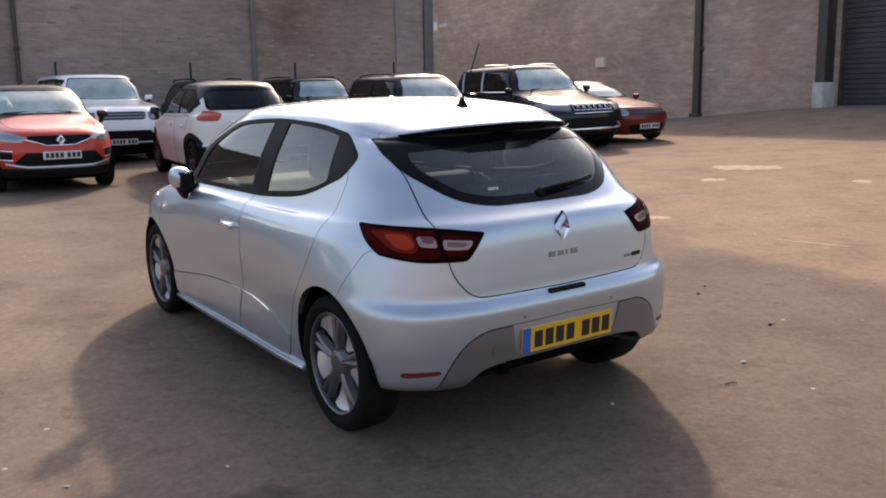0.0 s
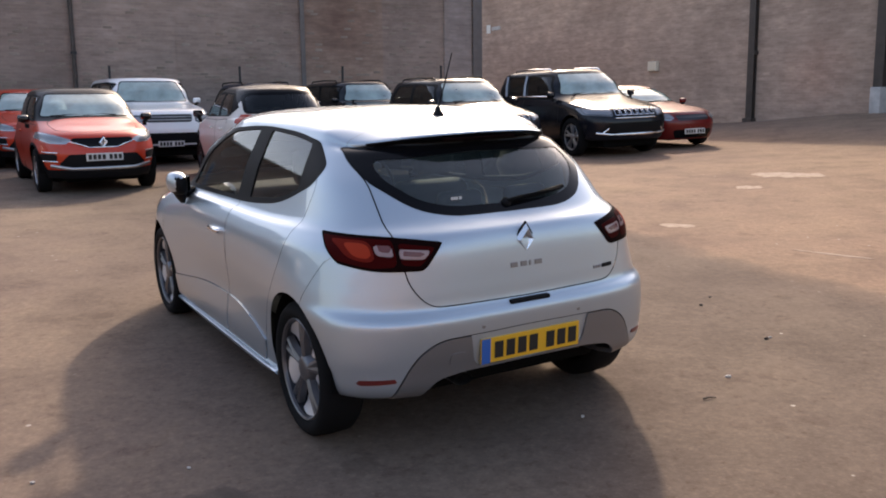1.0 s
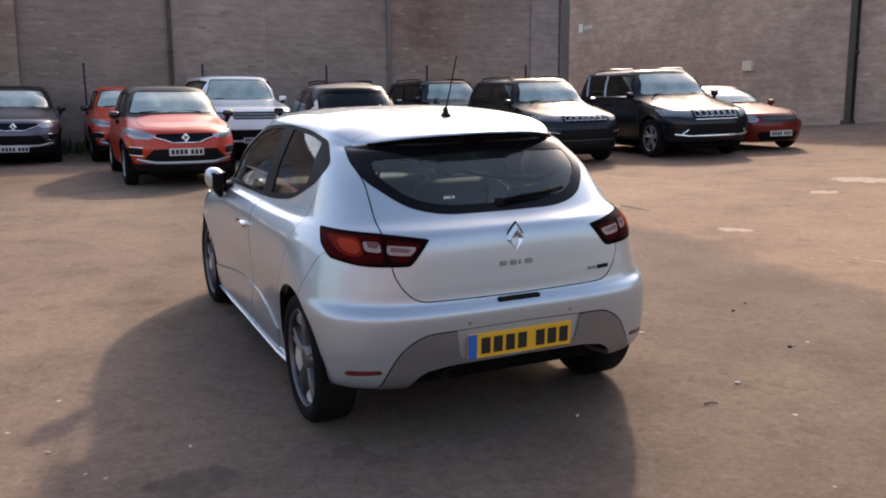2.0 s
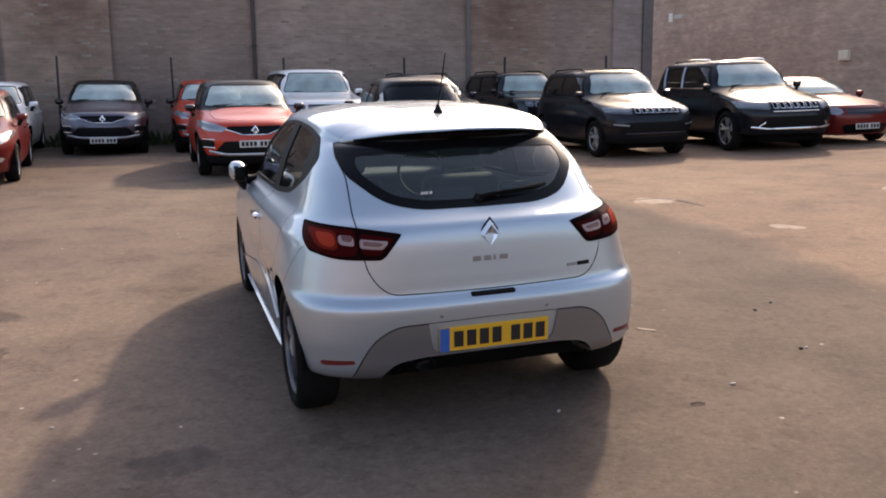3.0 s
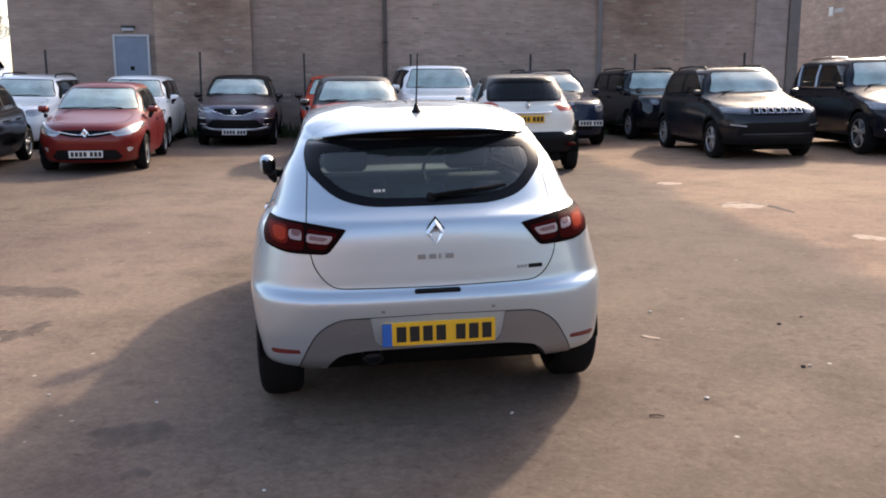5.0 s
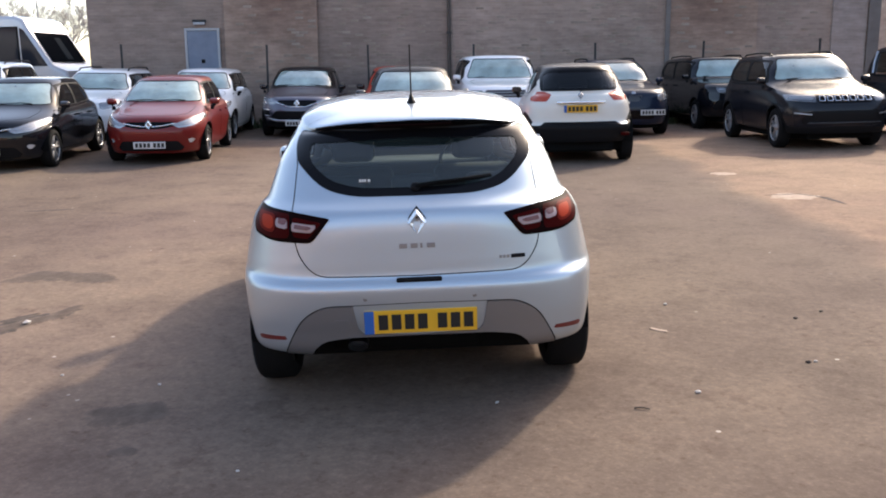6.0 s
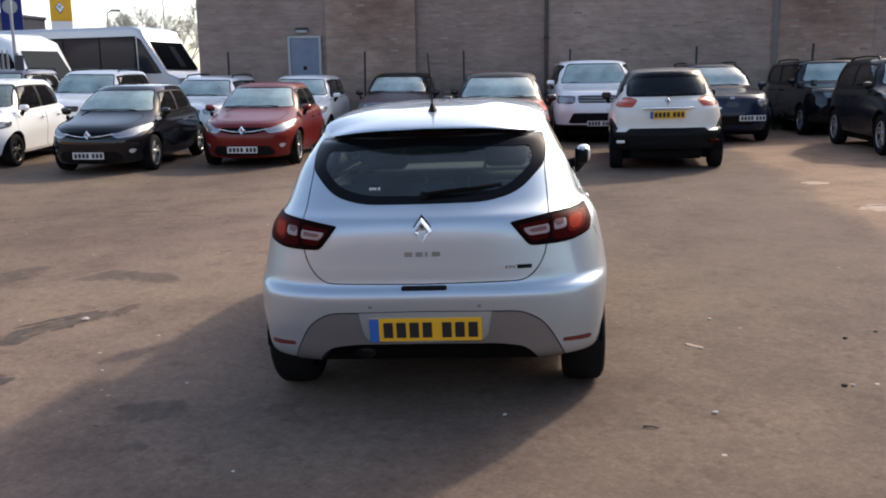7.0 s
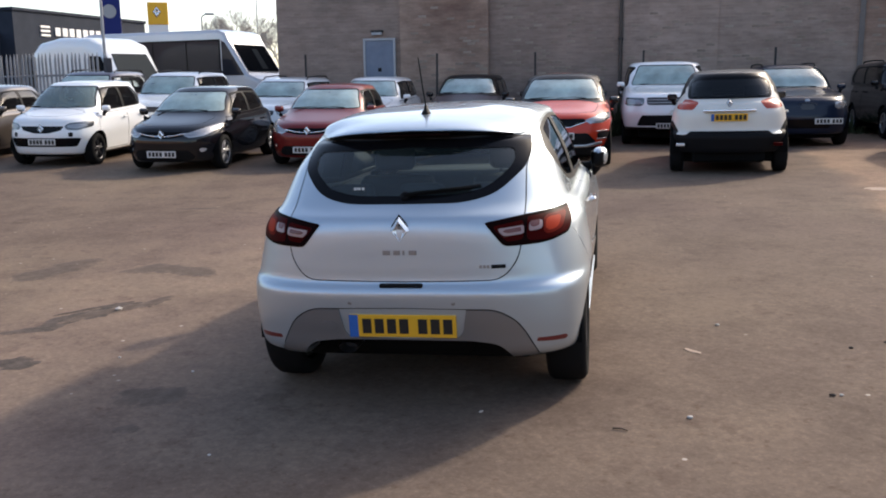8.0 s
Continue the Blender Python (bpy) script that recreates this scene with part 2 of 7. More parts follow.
def smooth(ob, angle=40):
    me = ob.data
    me.polygons.foreach_set("use_smooth", [True] * len(me.polygons))
    me.set_sharp_from_angle(angle=radians(angle))
    return ob


def box_bm(x0, x1, y0, y1, z0, z1, bevel=0.0, segments=2):
    bm = bmesh.new()
    bmesh.ops.create_cube(bm, size=1.0)
    bmesh.ops.scale(bm, vec=(x1 - x0, y1 - y0, z1 - z0), verts=bm.verts)
    bmesh.ops.translate(bm, vec=((x0 + x1) / 2, (y0 + y1) / 2, (z0 + z1) / 2), verts=bm.verts)
    if bevel:
        bmesh.ops.bevel(bm, geom=bm.edges[:], offset=bevel, segments=segments, profile=0.5, affect="EDGES")
    return bm


def add_box(bm, x0, x1, y0, y1, z0, z1, m=None):
    made = bmesh.ops.create_cube(bm, size=1.0)["verts"]
    bmesh.ops.scale(bm, vec=(x1 - x0, y1 - y0, z1 - z0), verts=made)
    bmesh.ops.translate(bm, vec=((x0 + x1) / 2, (y0 + y1) / 2, (z0 + z1) / 2), verts=made)
    if m is not None:
        bmesh.ops.transform(bm, matrix=m, verts=made)
    return made


def lathe_bm(profile, n=32, axis="X"):
    """A ring of the profile (axial, radius), spun about the axle."""
    bm = bmesh.new()
    rings = []
    for i in range(n):
        a = 2 * math.pi * i / n
        ring = []
        for t, r in profile:
            p = (t, r * math.cos(a), r * math.sin(a)) if axis == "X" else (r * math.cos(a), r * math.sin(a), t)
            ring.append(bm.verts.new(p))
        rings.append(ring)
    for i in range(n):
        a, b = rings[i], rings[(i + 1) % n]
        for j in range(len(profile) - 1):
            bm.faces.new((a[j], a[j + 1], b[j + 1], b[j]))
    bmesh.ops.remove_doubles(bm, verts=bm.verts, dist=1e-5)
    bmesh.ops.recalc_face_normals(bm, faces=bm.faces)
    return bm


def tube_bm(points, radius, n=8, taper=1.0):
    bm = bmesh.new()
    pts = [Vector(p) for p in points]
    rings = []
    for i, p in enumerate(pts):
        d = (pts[min(i + 1, len(pts) - 1)] - pts[max(i - 1, 0)]).normalized()
        side = d.cross(Vector((0, 0, 1)) if abs(d.z) < 0.9 else Vector((1, 0, 0))).normalized()
        up = side.cross(d)
        r = radius * (1 + (taper - 1) * i / (len(pts) - 1))
        rings.append([bm.verts.new(p + r * (math.cos(2 * math.pi * k / n) * side + math.sin(2 * math.pi * k / n) * up)) for k in range(n)])
    for a, b in zip(rings, rings[1:]):
        for k in range(n):
            bm.faces.new((a[k], a[(k + 1) % n], b[(k + 1) % n], b[k]))
    bm.faces.new(rings[0])
    bm.faces.new(rings[-1][::-1])
    bmesh.ops.recalc_face_normals(bm, faces=bm.faces)
    return bm


# ---- ground ----
def ground_z(x, y):
    """The yard rises gently away from the camera, dishes slightly across and ramps up to the roller shutter."""
    x, y = min(max(x, -20), 16), min(max(y, -6), 40)
    along_ = (x - 4.5) * 0.5664 - (y - 34.0) * 0.8241
    off = (4.5 - x) * 0.8241 + (34.0 - y) * 0.5664
    a = min(max((along_ - 5.0) / 6.5, 0.0), 1.0)
    b = min(max((off - 0.8) / 6.0, 0.0), 1.0)
    ramp_up = 0.30 * a * a * (3 - 2 * a) * (1 - b * b * (3 - 2 * b))
    y -= 4
    return 0.18136 + 0.01017 * x + 0.02812 * y + 0.00132 * x * x + 0.00044 * x * y - 0.00045 * y * y + ramp_up


def stand(x, y, heading):
    """A pose on the ground, leaning with it. heading: degrees by which the local y axis turns to the left of the world's."""
    up = Vector((ground_z(x - 0.5, y) - ground_z(x + 0.5, y), ground_z(x, y - 0.5) - ground_z(x, y + 0.5), 1)).normalized()
    f = Vector((-math.sin(radians(heading)), math.cos(radians(heading)), 0))
    f = (f - up * f.dot(up)).normalized()
    r = f.cross(up)
    m = Matrix((r, f, up)).transposed().to_4x4()
    return Matrix.Translation((x, y, ground_z(x, y))) @ m


bm = bmesh.new()
xs = [-900, -300, -120, -60] + [-40 + i for i in range(0, 81)] + [60, 120, 300, 900]
ys = [-600, -200, -80, -40] + [-20 + i for i in range(0, 81)] + [90, 200, 600, 1500]
grid = [[bm.verts.new((x, y, ground_z(x, y))) for x in xs] for y in ys]
for a, b in zip(grid, grid[1:]):
    for i in range(len(xs) - 1):
        bm.faces.new((a[i], a[i + 1], b[i + 1], b[i]))
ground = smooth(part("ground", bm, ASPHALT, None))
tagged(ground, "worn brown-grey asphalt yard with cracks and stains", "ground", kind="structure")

# ---- the long brick wall: its own frame has x along the wall and y into the building ----
WALL_AT, WALL_TURN = (-10.0, 21.55), 34.5
wall_pose = pose(WALL_AT[0], WALL_AT[1], 0, 0, 0, WALL_TURN)
# the tall building stands square to it, past a gap, and comes forward along the yard's other side
TALL_AT, TALL_TURN = (4.5, 34.0), -55.5
tall_pose = pose(TALL_AT[0], TALL_AT[1], 0, 0, 0, TALL_TURN)


def wall_box(name, x0, x1, out0, out1, z0, z1, mat, label, category="wall", kind="structure", bevel=0.0, at=None):
    """A box in a wall's frame; out is measured from its face towards the yard."""
    ob = part(name, box_bm(x0, x1, -out1, -out0, z0, z1, bevel, 2), mat, None)
    ob.matrix_world = at or wall_pose
    return tagged(ob, label, category, kind=kind)


def masonry(name, light, dark, mortar, marks=(), course=0.075, length=0.225):
    """Old brickwork: courses, streaks along them and broad stains."""
    m = material(name, light, 0.92)
    v_ = coords(m)
    s_ = m.node_tree.nodes.new("ShaderNodeSeparateXYZ")
    link(m, v_, s_.inputs[0])
    c_ = m.node_tree.nodes.new("ShaderNodeCombineXYZ")
    link(m, s_.outputs["X"], c_.inputs["X"])
    link(m, s_.outputs["Z"], c_.inputs["Y"])
    b_ = node(m, "ShaderNodeTexBrick", Scale=1.0, Mortar_Size=0.010, Mortar_Smooth=0.4, Bias=0.0, Brick_Width=length, Row_Height=course)
    b_.inputs["Color1"].default_value = (*light, 1)
    b_.inputs["Color2"].default_value = (*dark, 1)
    b_.inputs["Mortar"].default_value = (*mortar, 1)
    link(m, c_.outputs[0], b_.inputs["Vector"])
    st = noise_of(m, 1.0, 7, 0.72, coords(m, scale=(0.7, 1, 6.0)))
    big_ = noise_of(m, 0.28, 5, 0.62, v_)
    mid_ = noise_of(m, 2.2, 5, 0.65, coords(m, scale=(0.8, 1, 1.6)))
    a = ramp(m, st, [(0.3, (0.78, 0.775, 0.77)), (0.72, (1.16, 1.16, 1.15))])
    b = ramp(m, big_, [(0.35, (0.76, 0.74, 0.73)), (0.5, (0.96, 0.95, 0.94)), (0.68, (1.12, 1.09, 1.06))])
    c = ramp(m, mid_, [(0.3, (0.82, 0.81, 0.80)), (0.7, (1.14, 1.13, 1.12))])
    col_ = mixed(m, 1.0, mixed(m, 1.0, mixed(m, 1.0, b_.outputs["Color"], a, "MULTIPLY"), b, "MULTIPLY"), c, "MULTIPLY")
    # scorch marks and scoured patches: place along the wall and height, reach, tone
    for at_, reach, tone in marks:
        far = m.node_tree.nodes.new("ShaderNodeVectorMath")
        far.operation = "DISTANCE"
        link(m, c_.outputs[0], far.inputs[0])
        far.inputs[1].default_value = (*at_, 0.0)
        torn = node(m, "ShaderNodeMath")
        torn.operation = "MULTIPLY_ADD"
        link(m, mid_, torn.inputs[0])
        torn.inputs[1].default_value = 1.5
        link(m, far.outputs["Value"], torn.inputs[2])
        part_ = node(m, "ShaderNodeMapRange", From_Min=0.75, From_Max=0.75 + reach, To_Min=0.85, To_Max=0.0)
        link(m, torn.outputs[0], part_.inputs["Value"])
        col_ = mixed(m, 1.0, col_, mixed(m, part_.outputs[0], (1.0, 1.0, 1.0), tone), "MULTIPLY")
    base(m, col_)
    bump(m, b_.outputs["Fac"], -0.6, 0.012)
    return m


SCORCH = (((-4.6, 3.9), 1.5, (0.58, 0.47, 0.46)), ((7.0, 3.9), 1.9, (0.58, 0.47, 0.45)), ((9.6, 3.4), 0.9, (1.14, 1.14, 1.15)), ((4.3, 3.2), 1.1, (1.10, 1.10, 1.09)), ((-1.6, 2.7), 0.8, (1.16, 1.16, 1.15)))
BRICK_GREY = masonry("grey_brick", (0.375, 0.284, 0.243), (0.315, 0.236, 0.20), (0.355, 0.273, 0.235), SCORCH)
BRICK_DARK = masonry("darker_grey_brick", (0.31, 0.235, 0.202), (0.262, 0.197, 0.168), (0.295, 0.227, 0.195), SCORCH)
BRICK_BROWN = masonry("brown_brick", (0.385, 0.274, 0.218), (0.32, 0.227, 0.18), (0.35, 0.255, 0.207), SCORCH)
BRICK_PALE = masonry("pale_brick", (0.50, 0.368, 0.295), (0.405, 0.291, 0.237), (0.46, 0.350, 0.29), (((8.9, 2.4), 1.4, (1.10, 0.96, 0.92)),))
BRICK_DUN = masonry("bluish_brick", (0.365, 0.296, 0.275), (0.32, 0.263, 0.245), (0.345, 0.286, 0.27))
STEEL_BROWN = material("brown_steel", (0.06, 0.048, 0.042), 0.6, 0.2)
base(STEEL_BROWN, ramp(STEEL_BROWN, noise_of(STEEL_BROWN, 2.5, 6, 0.7, coords(STEEL_BROWN)), [(0.3, (0.045, 0.036, 0.032)), (0.7, (0.085, 0.066, 0.055))]))
STEEL_GREY = material("grey_steel_paint", (0.17, 0.155, 0.15), 0.6)
base(STEEL_GREY, ramp(STEEL_GREY, noise_of(STEEL_GREY, 2.5, 6, 0.7, coords(STEEL_GREY)), [(0.3, (0.12, 0.102, 0.095)), (0.7, (0.18, 0.155, 0.145))]))
SHUTTER = material("shutter_steel", (0.055, 0.055, 0.06), 0.5, 0.3)
base(SHUTTER, ramp(SHUTTER, noise_of(SHUTTER, 1.5, 6, 0.7, coords(SHUTTER)), [(0.3, (0.04, 0.04, 0.045)), (0.7, (0.07, 0.07, 0.074))]))
CONCRETE = material("concrete", (0.48, 0.46, 0.44), 0.85)
base(CONCRETE, ramp(CONCRETE, noise_of(CONCRETE, 4.0, 6, 0.7, coords(CONCRETE)), [(0.3, (0.36, 0.345, 0.33)), (0.7, (0.55, 0.53, 0.51))]))
DOOR_BLUE = material("blue_grey_door_paint", (0.20, 0.25, 0.33), 0.5)
base(DOOR_BLUE, ramp(DOOR_BLUE, noise_of(DOOR_BLUE, 3.0, 5, 0.6, coords(DOOR_BLUE)), [(0.3, (0.128, 0.16, 0.222)), (0.7, (0.17, 0.21, 0.28))]))
FRAME_PALE = material("pale_door_frame", (0.36, 0.37, 0.39), 0.5)
CREAM = material("cream_plastic", (0.66, 0.58, 0.46), 0.5)
POST_DARK = material("dark_post_paint", (0.02, 0.02, 0.022), 0.6)
GALV = material("galvanised_steel", (0.30, 0.31, 0.33), 0.5, 0.6)

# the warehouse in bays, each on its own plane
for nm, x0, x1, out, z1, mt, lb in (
        ("wall_north_1", -9.63, -6.03, 0.0, 5.2, BRICK_DARK, "grey-brown brick bay with a service door"),
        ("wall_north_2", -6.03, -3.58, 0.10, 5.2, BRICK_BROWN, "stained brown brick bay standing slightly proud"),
        ("wall_north_3", -3.58, 0.0, 0.0, 5.2, BRICK_DARK, "grey brick bay with horizontal streaks"),
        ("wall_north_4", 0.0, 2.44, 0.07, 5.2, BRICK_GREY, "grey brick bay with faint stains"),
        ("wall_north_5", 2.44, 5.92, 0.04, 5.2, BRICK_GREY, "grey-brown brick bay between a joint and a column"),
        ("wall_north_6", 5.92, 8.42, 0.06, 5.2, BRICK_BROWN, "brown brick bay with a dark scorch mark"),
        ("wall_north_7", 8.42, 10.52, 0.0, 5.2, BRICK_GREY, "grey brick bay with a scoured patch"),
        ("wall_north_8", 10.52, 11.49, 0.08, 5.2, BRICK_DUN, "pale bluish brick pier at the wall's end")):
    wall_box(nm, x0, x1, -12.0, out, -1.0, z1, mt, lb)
wall_box("wall_end", 11.49, 11.84, -12.0, 0.04, -1.0, 5.2, BRICK_GREY, "brick corner at the low building's end")
wall_box("coping_1", -9.66, 11.87, -0.35, 0.13, 5.2, 5.3, CONCRETE, "concrete coping of the low wall", "coping")
# the tall building, with the shutter's opening
for nm, x0, x1, z0, z1, lb in (
        ("wall_east_1", -22.0, 6.6, -1.0, 7.0, "pale brown brick wall of the taller building"),
        ("wall_east_2", 6.6, 11.2, -1.0, 7.0, "pale reddish brick wall beside the shutter"),
        ("wall_east_3", 17.4, 26.0, -1.0, 7.0, "pale brick wall beyond the shutter"),
        ("wall_lintel", 11.2, 17.4, 5.6, 7.0, "brick over the roller shutter")):
    wall_box(nm, x0, x1, -12.0, 0.0, z0, z1, BRICK_PALE, lb, at=tall_pose)
wall_box("coping_2", -22.0, 26.0, -0.35, 0.05, 7.0, 7.12, CONCRETE, "concrete coping of the tall wall", "coping", at=tall_pose)


def steel_post(x, w, deep, z1, label, mat=None, at=None):
    """A rolled column fixed to a wall: two flanges on a web, standing out by deep."""
    mat = mat or STEEL_BROWN
    thing = new("steel_column")
    thing.matrix_world = (at or wall_pose) @ pose(x, 0, 0)
    tagged(thing, label, "column")
    part("web", box_bm(-0.03, 0.03, -deep + 0.02, -0.02, -0.5, z1), mat, thing)
    for y in (-deep, -0.02):
        part("flange", box_bm(-w / 2, w / 2, y, y + 0.02, -0.5, z1, 0.004, 1), mat, thing)
    return thing


steel_post(6.60, 0.24, 0.16, 6.9, "rusty dark brown steel column against pale brick", at=tall_pose)
steel_post(11.07, 0.28, 0.44, 5.6, "dark brown steel column beside the roller shutter", at=tall_pose)
steel_post(11.66, 0.33, 0.16, 5.15, "dark grey painted steel column at the wall's end", STEEL_GREY)
steel_post(5.92, 0.13, 0.12, 5.15, "narrow grey steel column on the brick wall", STEEL_GREY)
foot = empty("column_foot", tall_pose @ pose(6.60, 0, 0.8), "rusty bracket and foot on a steel column", "bracket")
part("foot_plate", box_bm(-0.17, 0.17, -0.24, 0.0, -0.1, 0.22, 0.01, 1), STEEL_BROWN, foot)
part("clip", box_bm(0.10, 0.17, -0.18, 0.0, 2.15, 2.27, 0.01, 1), STEEL_BROWN, foot)


def downpipe(x, out, r, z0, z1):
    thing = empty("downpipe", wall_pose @ pose(x, -out, 0), "dark cast-iron downpipe fixed to the brick wall", "pipe")
    smooth(part("pipe", tube_bm([(0, 0, z0), (0, 0, z1)], r, 12), STEEL_BROWN, thing))
    for z in (1.4, 2.9, 4.4):
        smooth(part("bracket", lathe_bm([(z, r), (z, r + 0.02), (z + 0.06, r + 0.02), (z + 0.06, r)], 12, "Z"), POST_DARK, thing))


downpipe(-0.05, 0.12, 0.05, 0.4, 5.2)

# service door in the first bay
door = empty("door_1", wall_pose @ pose(-6.64, 0, 0.46), "closed blue-grey steel service door in a pale frame", "door")
door["kind"] = "structure"
leaf = part("leaf", box_bm(-0.40, 0.40, -0.06, -0.01, 0.02, 2.57, 0.006, 1), DOOR_BLUE, door)
part("window_grille", box_bm(-0.05, 0.05, -0.068, -0.06, 1.72, 1.82, 0.003, 1), TRIM, leaf)
smooth(part("door_handle", tube_bm([(0.32, -0.06, 1.05), (0.32, -0.11, 1.05), (0.22, -0.11, 1.05)], 0.011, 8), GALV, leaf))
for x0, x1, z0, z1 in ((-0.46, -0.40, 0.0, 2.63), (0.40, 0.46, 0.0, 2.63), (-0.40, 0.40, 2.57, 2.63)):
    part("frame", box_bm(x0, x1, -0.09, 0.0, z0, z1, 0.004, 1), FRAME_PALE, door)
lamp = empty("bulkhead_light", wall_pose @ pose(-6.70, 0, 3.25), "small bulkhead light above the service door", "lamp")
part("housing", box_bm(-0.17, 0.17, -0.12, 0.0, 0.0, 0.06, 0.01, 1), POST_DARK, lamp)
part("diffuser", box_bm(-0.15, 0.15, -0.11, -0.01, -0.075, 0.0, 0.012, 2), FRAME_PALE, lamp)

# an unseen plain brick wall, added behind the camera to darken the horizon in reflections
closing = part("wall_south", box_bm(-48.0, 30.0, -0.3, 0.3, -1.0, 6.5), BRICK_BROWN, None)
closing.matrix_world = pose(0, -24.0, 0, 0, 0, 0)
tagged(closing, "unseen brown brick wall added behind the camera for reflections", "wall", kind="structure")

# boxes and a small sign on the taller wall
jb = empty("junction_box", tall_pose @ pose(2.28, 0, 2.77), "pale cream junction box on the brick wall", "box")
part("case", box_bm(-0.22, 0.22, -0.12, 0.0, -0.165, 0.165, 0.015, 2), CREAM, jb)
part("cover", box_bm(-0.19, 0.19, -0.13, -0.12, -0.13, 0.13, 0.006, 1), CREAM, jb)
sg = empty("wall_sign", tall_pose @ pose(-7.85, 0, 4.79), "small white sign with unreadable grey lettering", "sign")
part("plate", box_bm(-0.47, -0.17, -0.02, 0.0, -0.18, 0.18, 0.004, 1), PLATE_W, sg)
part("bar", box_bm(-0.06, 0.60, -0.02, 0.0, -0.08, 0.08, 0.004, 1), CONCRETE, sg)

# roller shutter and its concrete guard
sh = empty("roller_shutter", tall_pose @ pose(14.33, 0.32, 1.16), "closed dark grey steel roller shutter", "shutter")
for i in range(33):
    sl = box_bm(-3.05, 3.05, -0.035, 0.0, i * 0.135, i * 0.135 + 0.128, 0.014, 1)
    part("slat", sl, SHUTTER, sh)
for x in (-3.07, 3.07):
    part("guide", box_bm(x - 0.05, x + 0.05, -0.07, 0.03, -0.3, 4.5), STEEL_BROWN, sh)
gb = empty("guard_block", tall_pose @ pose(11.13, -0.31, 1.2), "pale painted concrete guard block at the shutter", "block")
smooth(part("block", box_bm(-0.15, 0.15, -0.31, 0.308, -0.3, 0.69, 0.02, 2), CONCRETE, gb))

# fence posts before the wall
post_thing = None
for i, x in enumerate((-8.70, -4.77, -2.18, 0.48, 3.63, 6.43, 9.55)):
    out = 1.5 if x > -8 else 0.35
    p = wall_pose @ Vector((x, -out, 0))
    m = Matrix.Translation((p.x, p.y, ground_z(p.x, p.y))) @ pose(0, 0, 0, 0, (0.0, 0.8, -0.6, 0.4, 0.0, 0.9, -0.5)[i], WALL_TURN)
    if post_thing is None:
        post_thing = empty("fence_post", m, "thin black steel fence post before the brick wall", "post", "fence posts along the wall")
        part("shaft", box_bm(-0.024, 0.024, -0.024, 0.024, -0.2, 2.08, 0.005, 1), POST_DARK, post_thing)
        part("cap", box_bm(-0.029, 0.029, -0.029, 0.029, 2.08, 2.10, 0.005, 1), POST_DARK, post_thing)
    else:
        copy_thing(post_thing, m)

# ---- car bodies: a surface of stacked contours, cut into its panels ----
def contour(w, yr, yf, ar, af, nr, nf, cols):
    """Half a plan outline from the rear's middle, round the right side, to the front's middle."""
    a, b, c = cols
    pts = []
    for i in range(a):
        p = 0.5 * math.pi * i / a
        r = (math.cos(p) ** nr + math.sin(p) ** nr) ** (-1 / nr)
        pts.append((w * r * math.sin(p), yr + ar - ar * r * math.cos(p)))
    for i in range(b):
        pts.append((w, yr + ar + (yf - af - yr - ar) * i / b))
    for i in range(c + 1):
        p = 0.5 * math.pi * (1 - i / c)
        r = (abs(math.cos(p)) ** nf + abs(math.sin(p)) ** nf) ** (-1 / nf)
        pts.append((w * r * math.sin(p), yf - af + af * r * math.cos(p)))
    return np.array(pts)


def smoothstep(a, b, x):
    t = np.clip((x - a) / (b - a), 0, 1)
    return t * t * (3 - 2 * t)


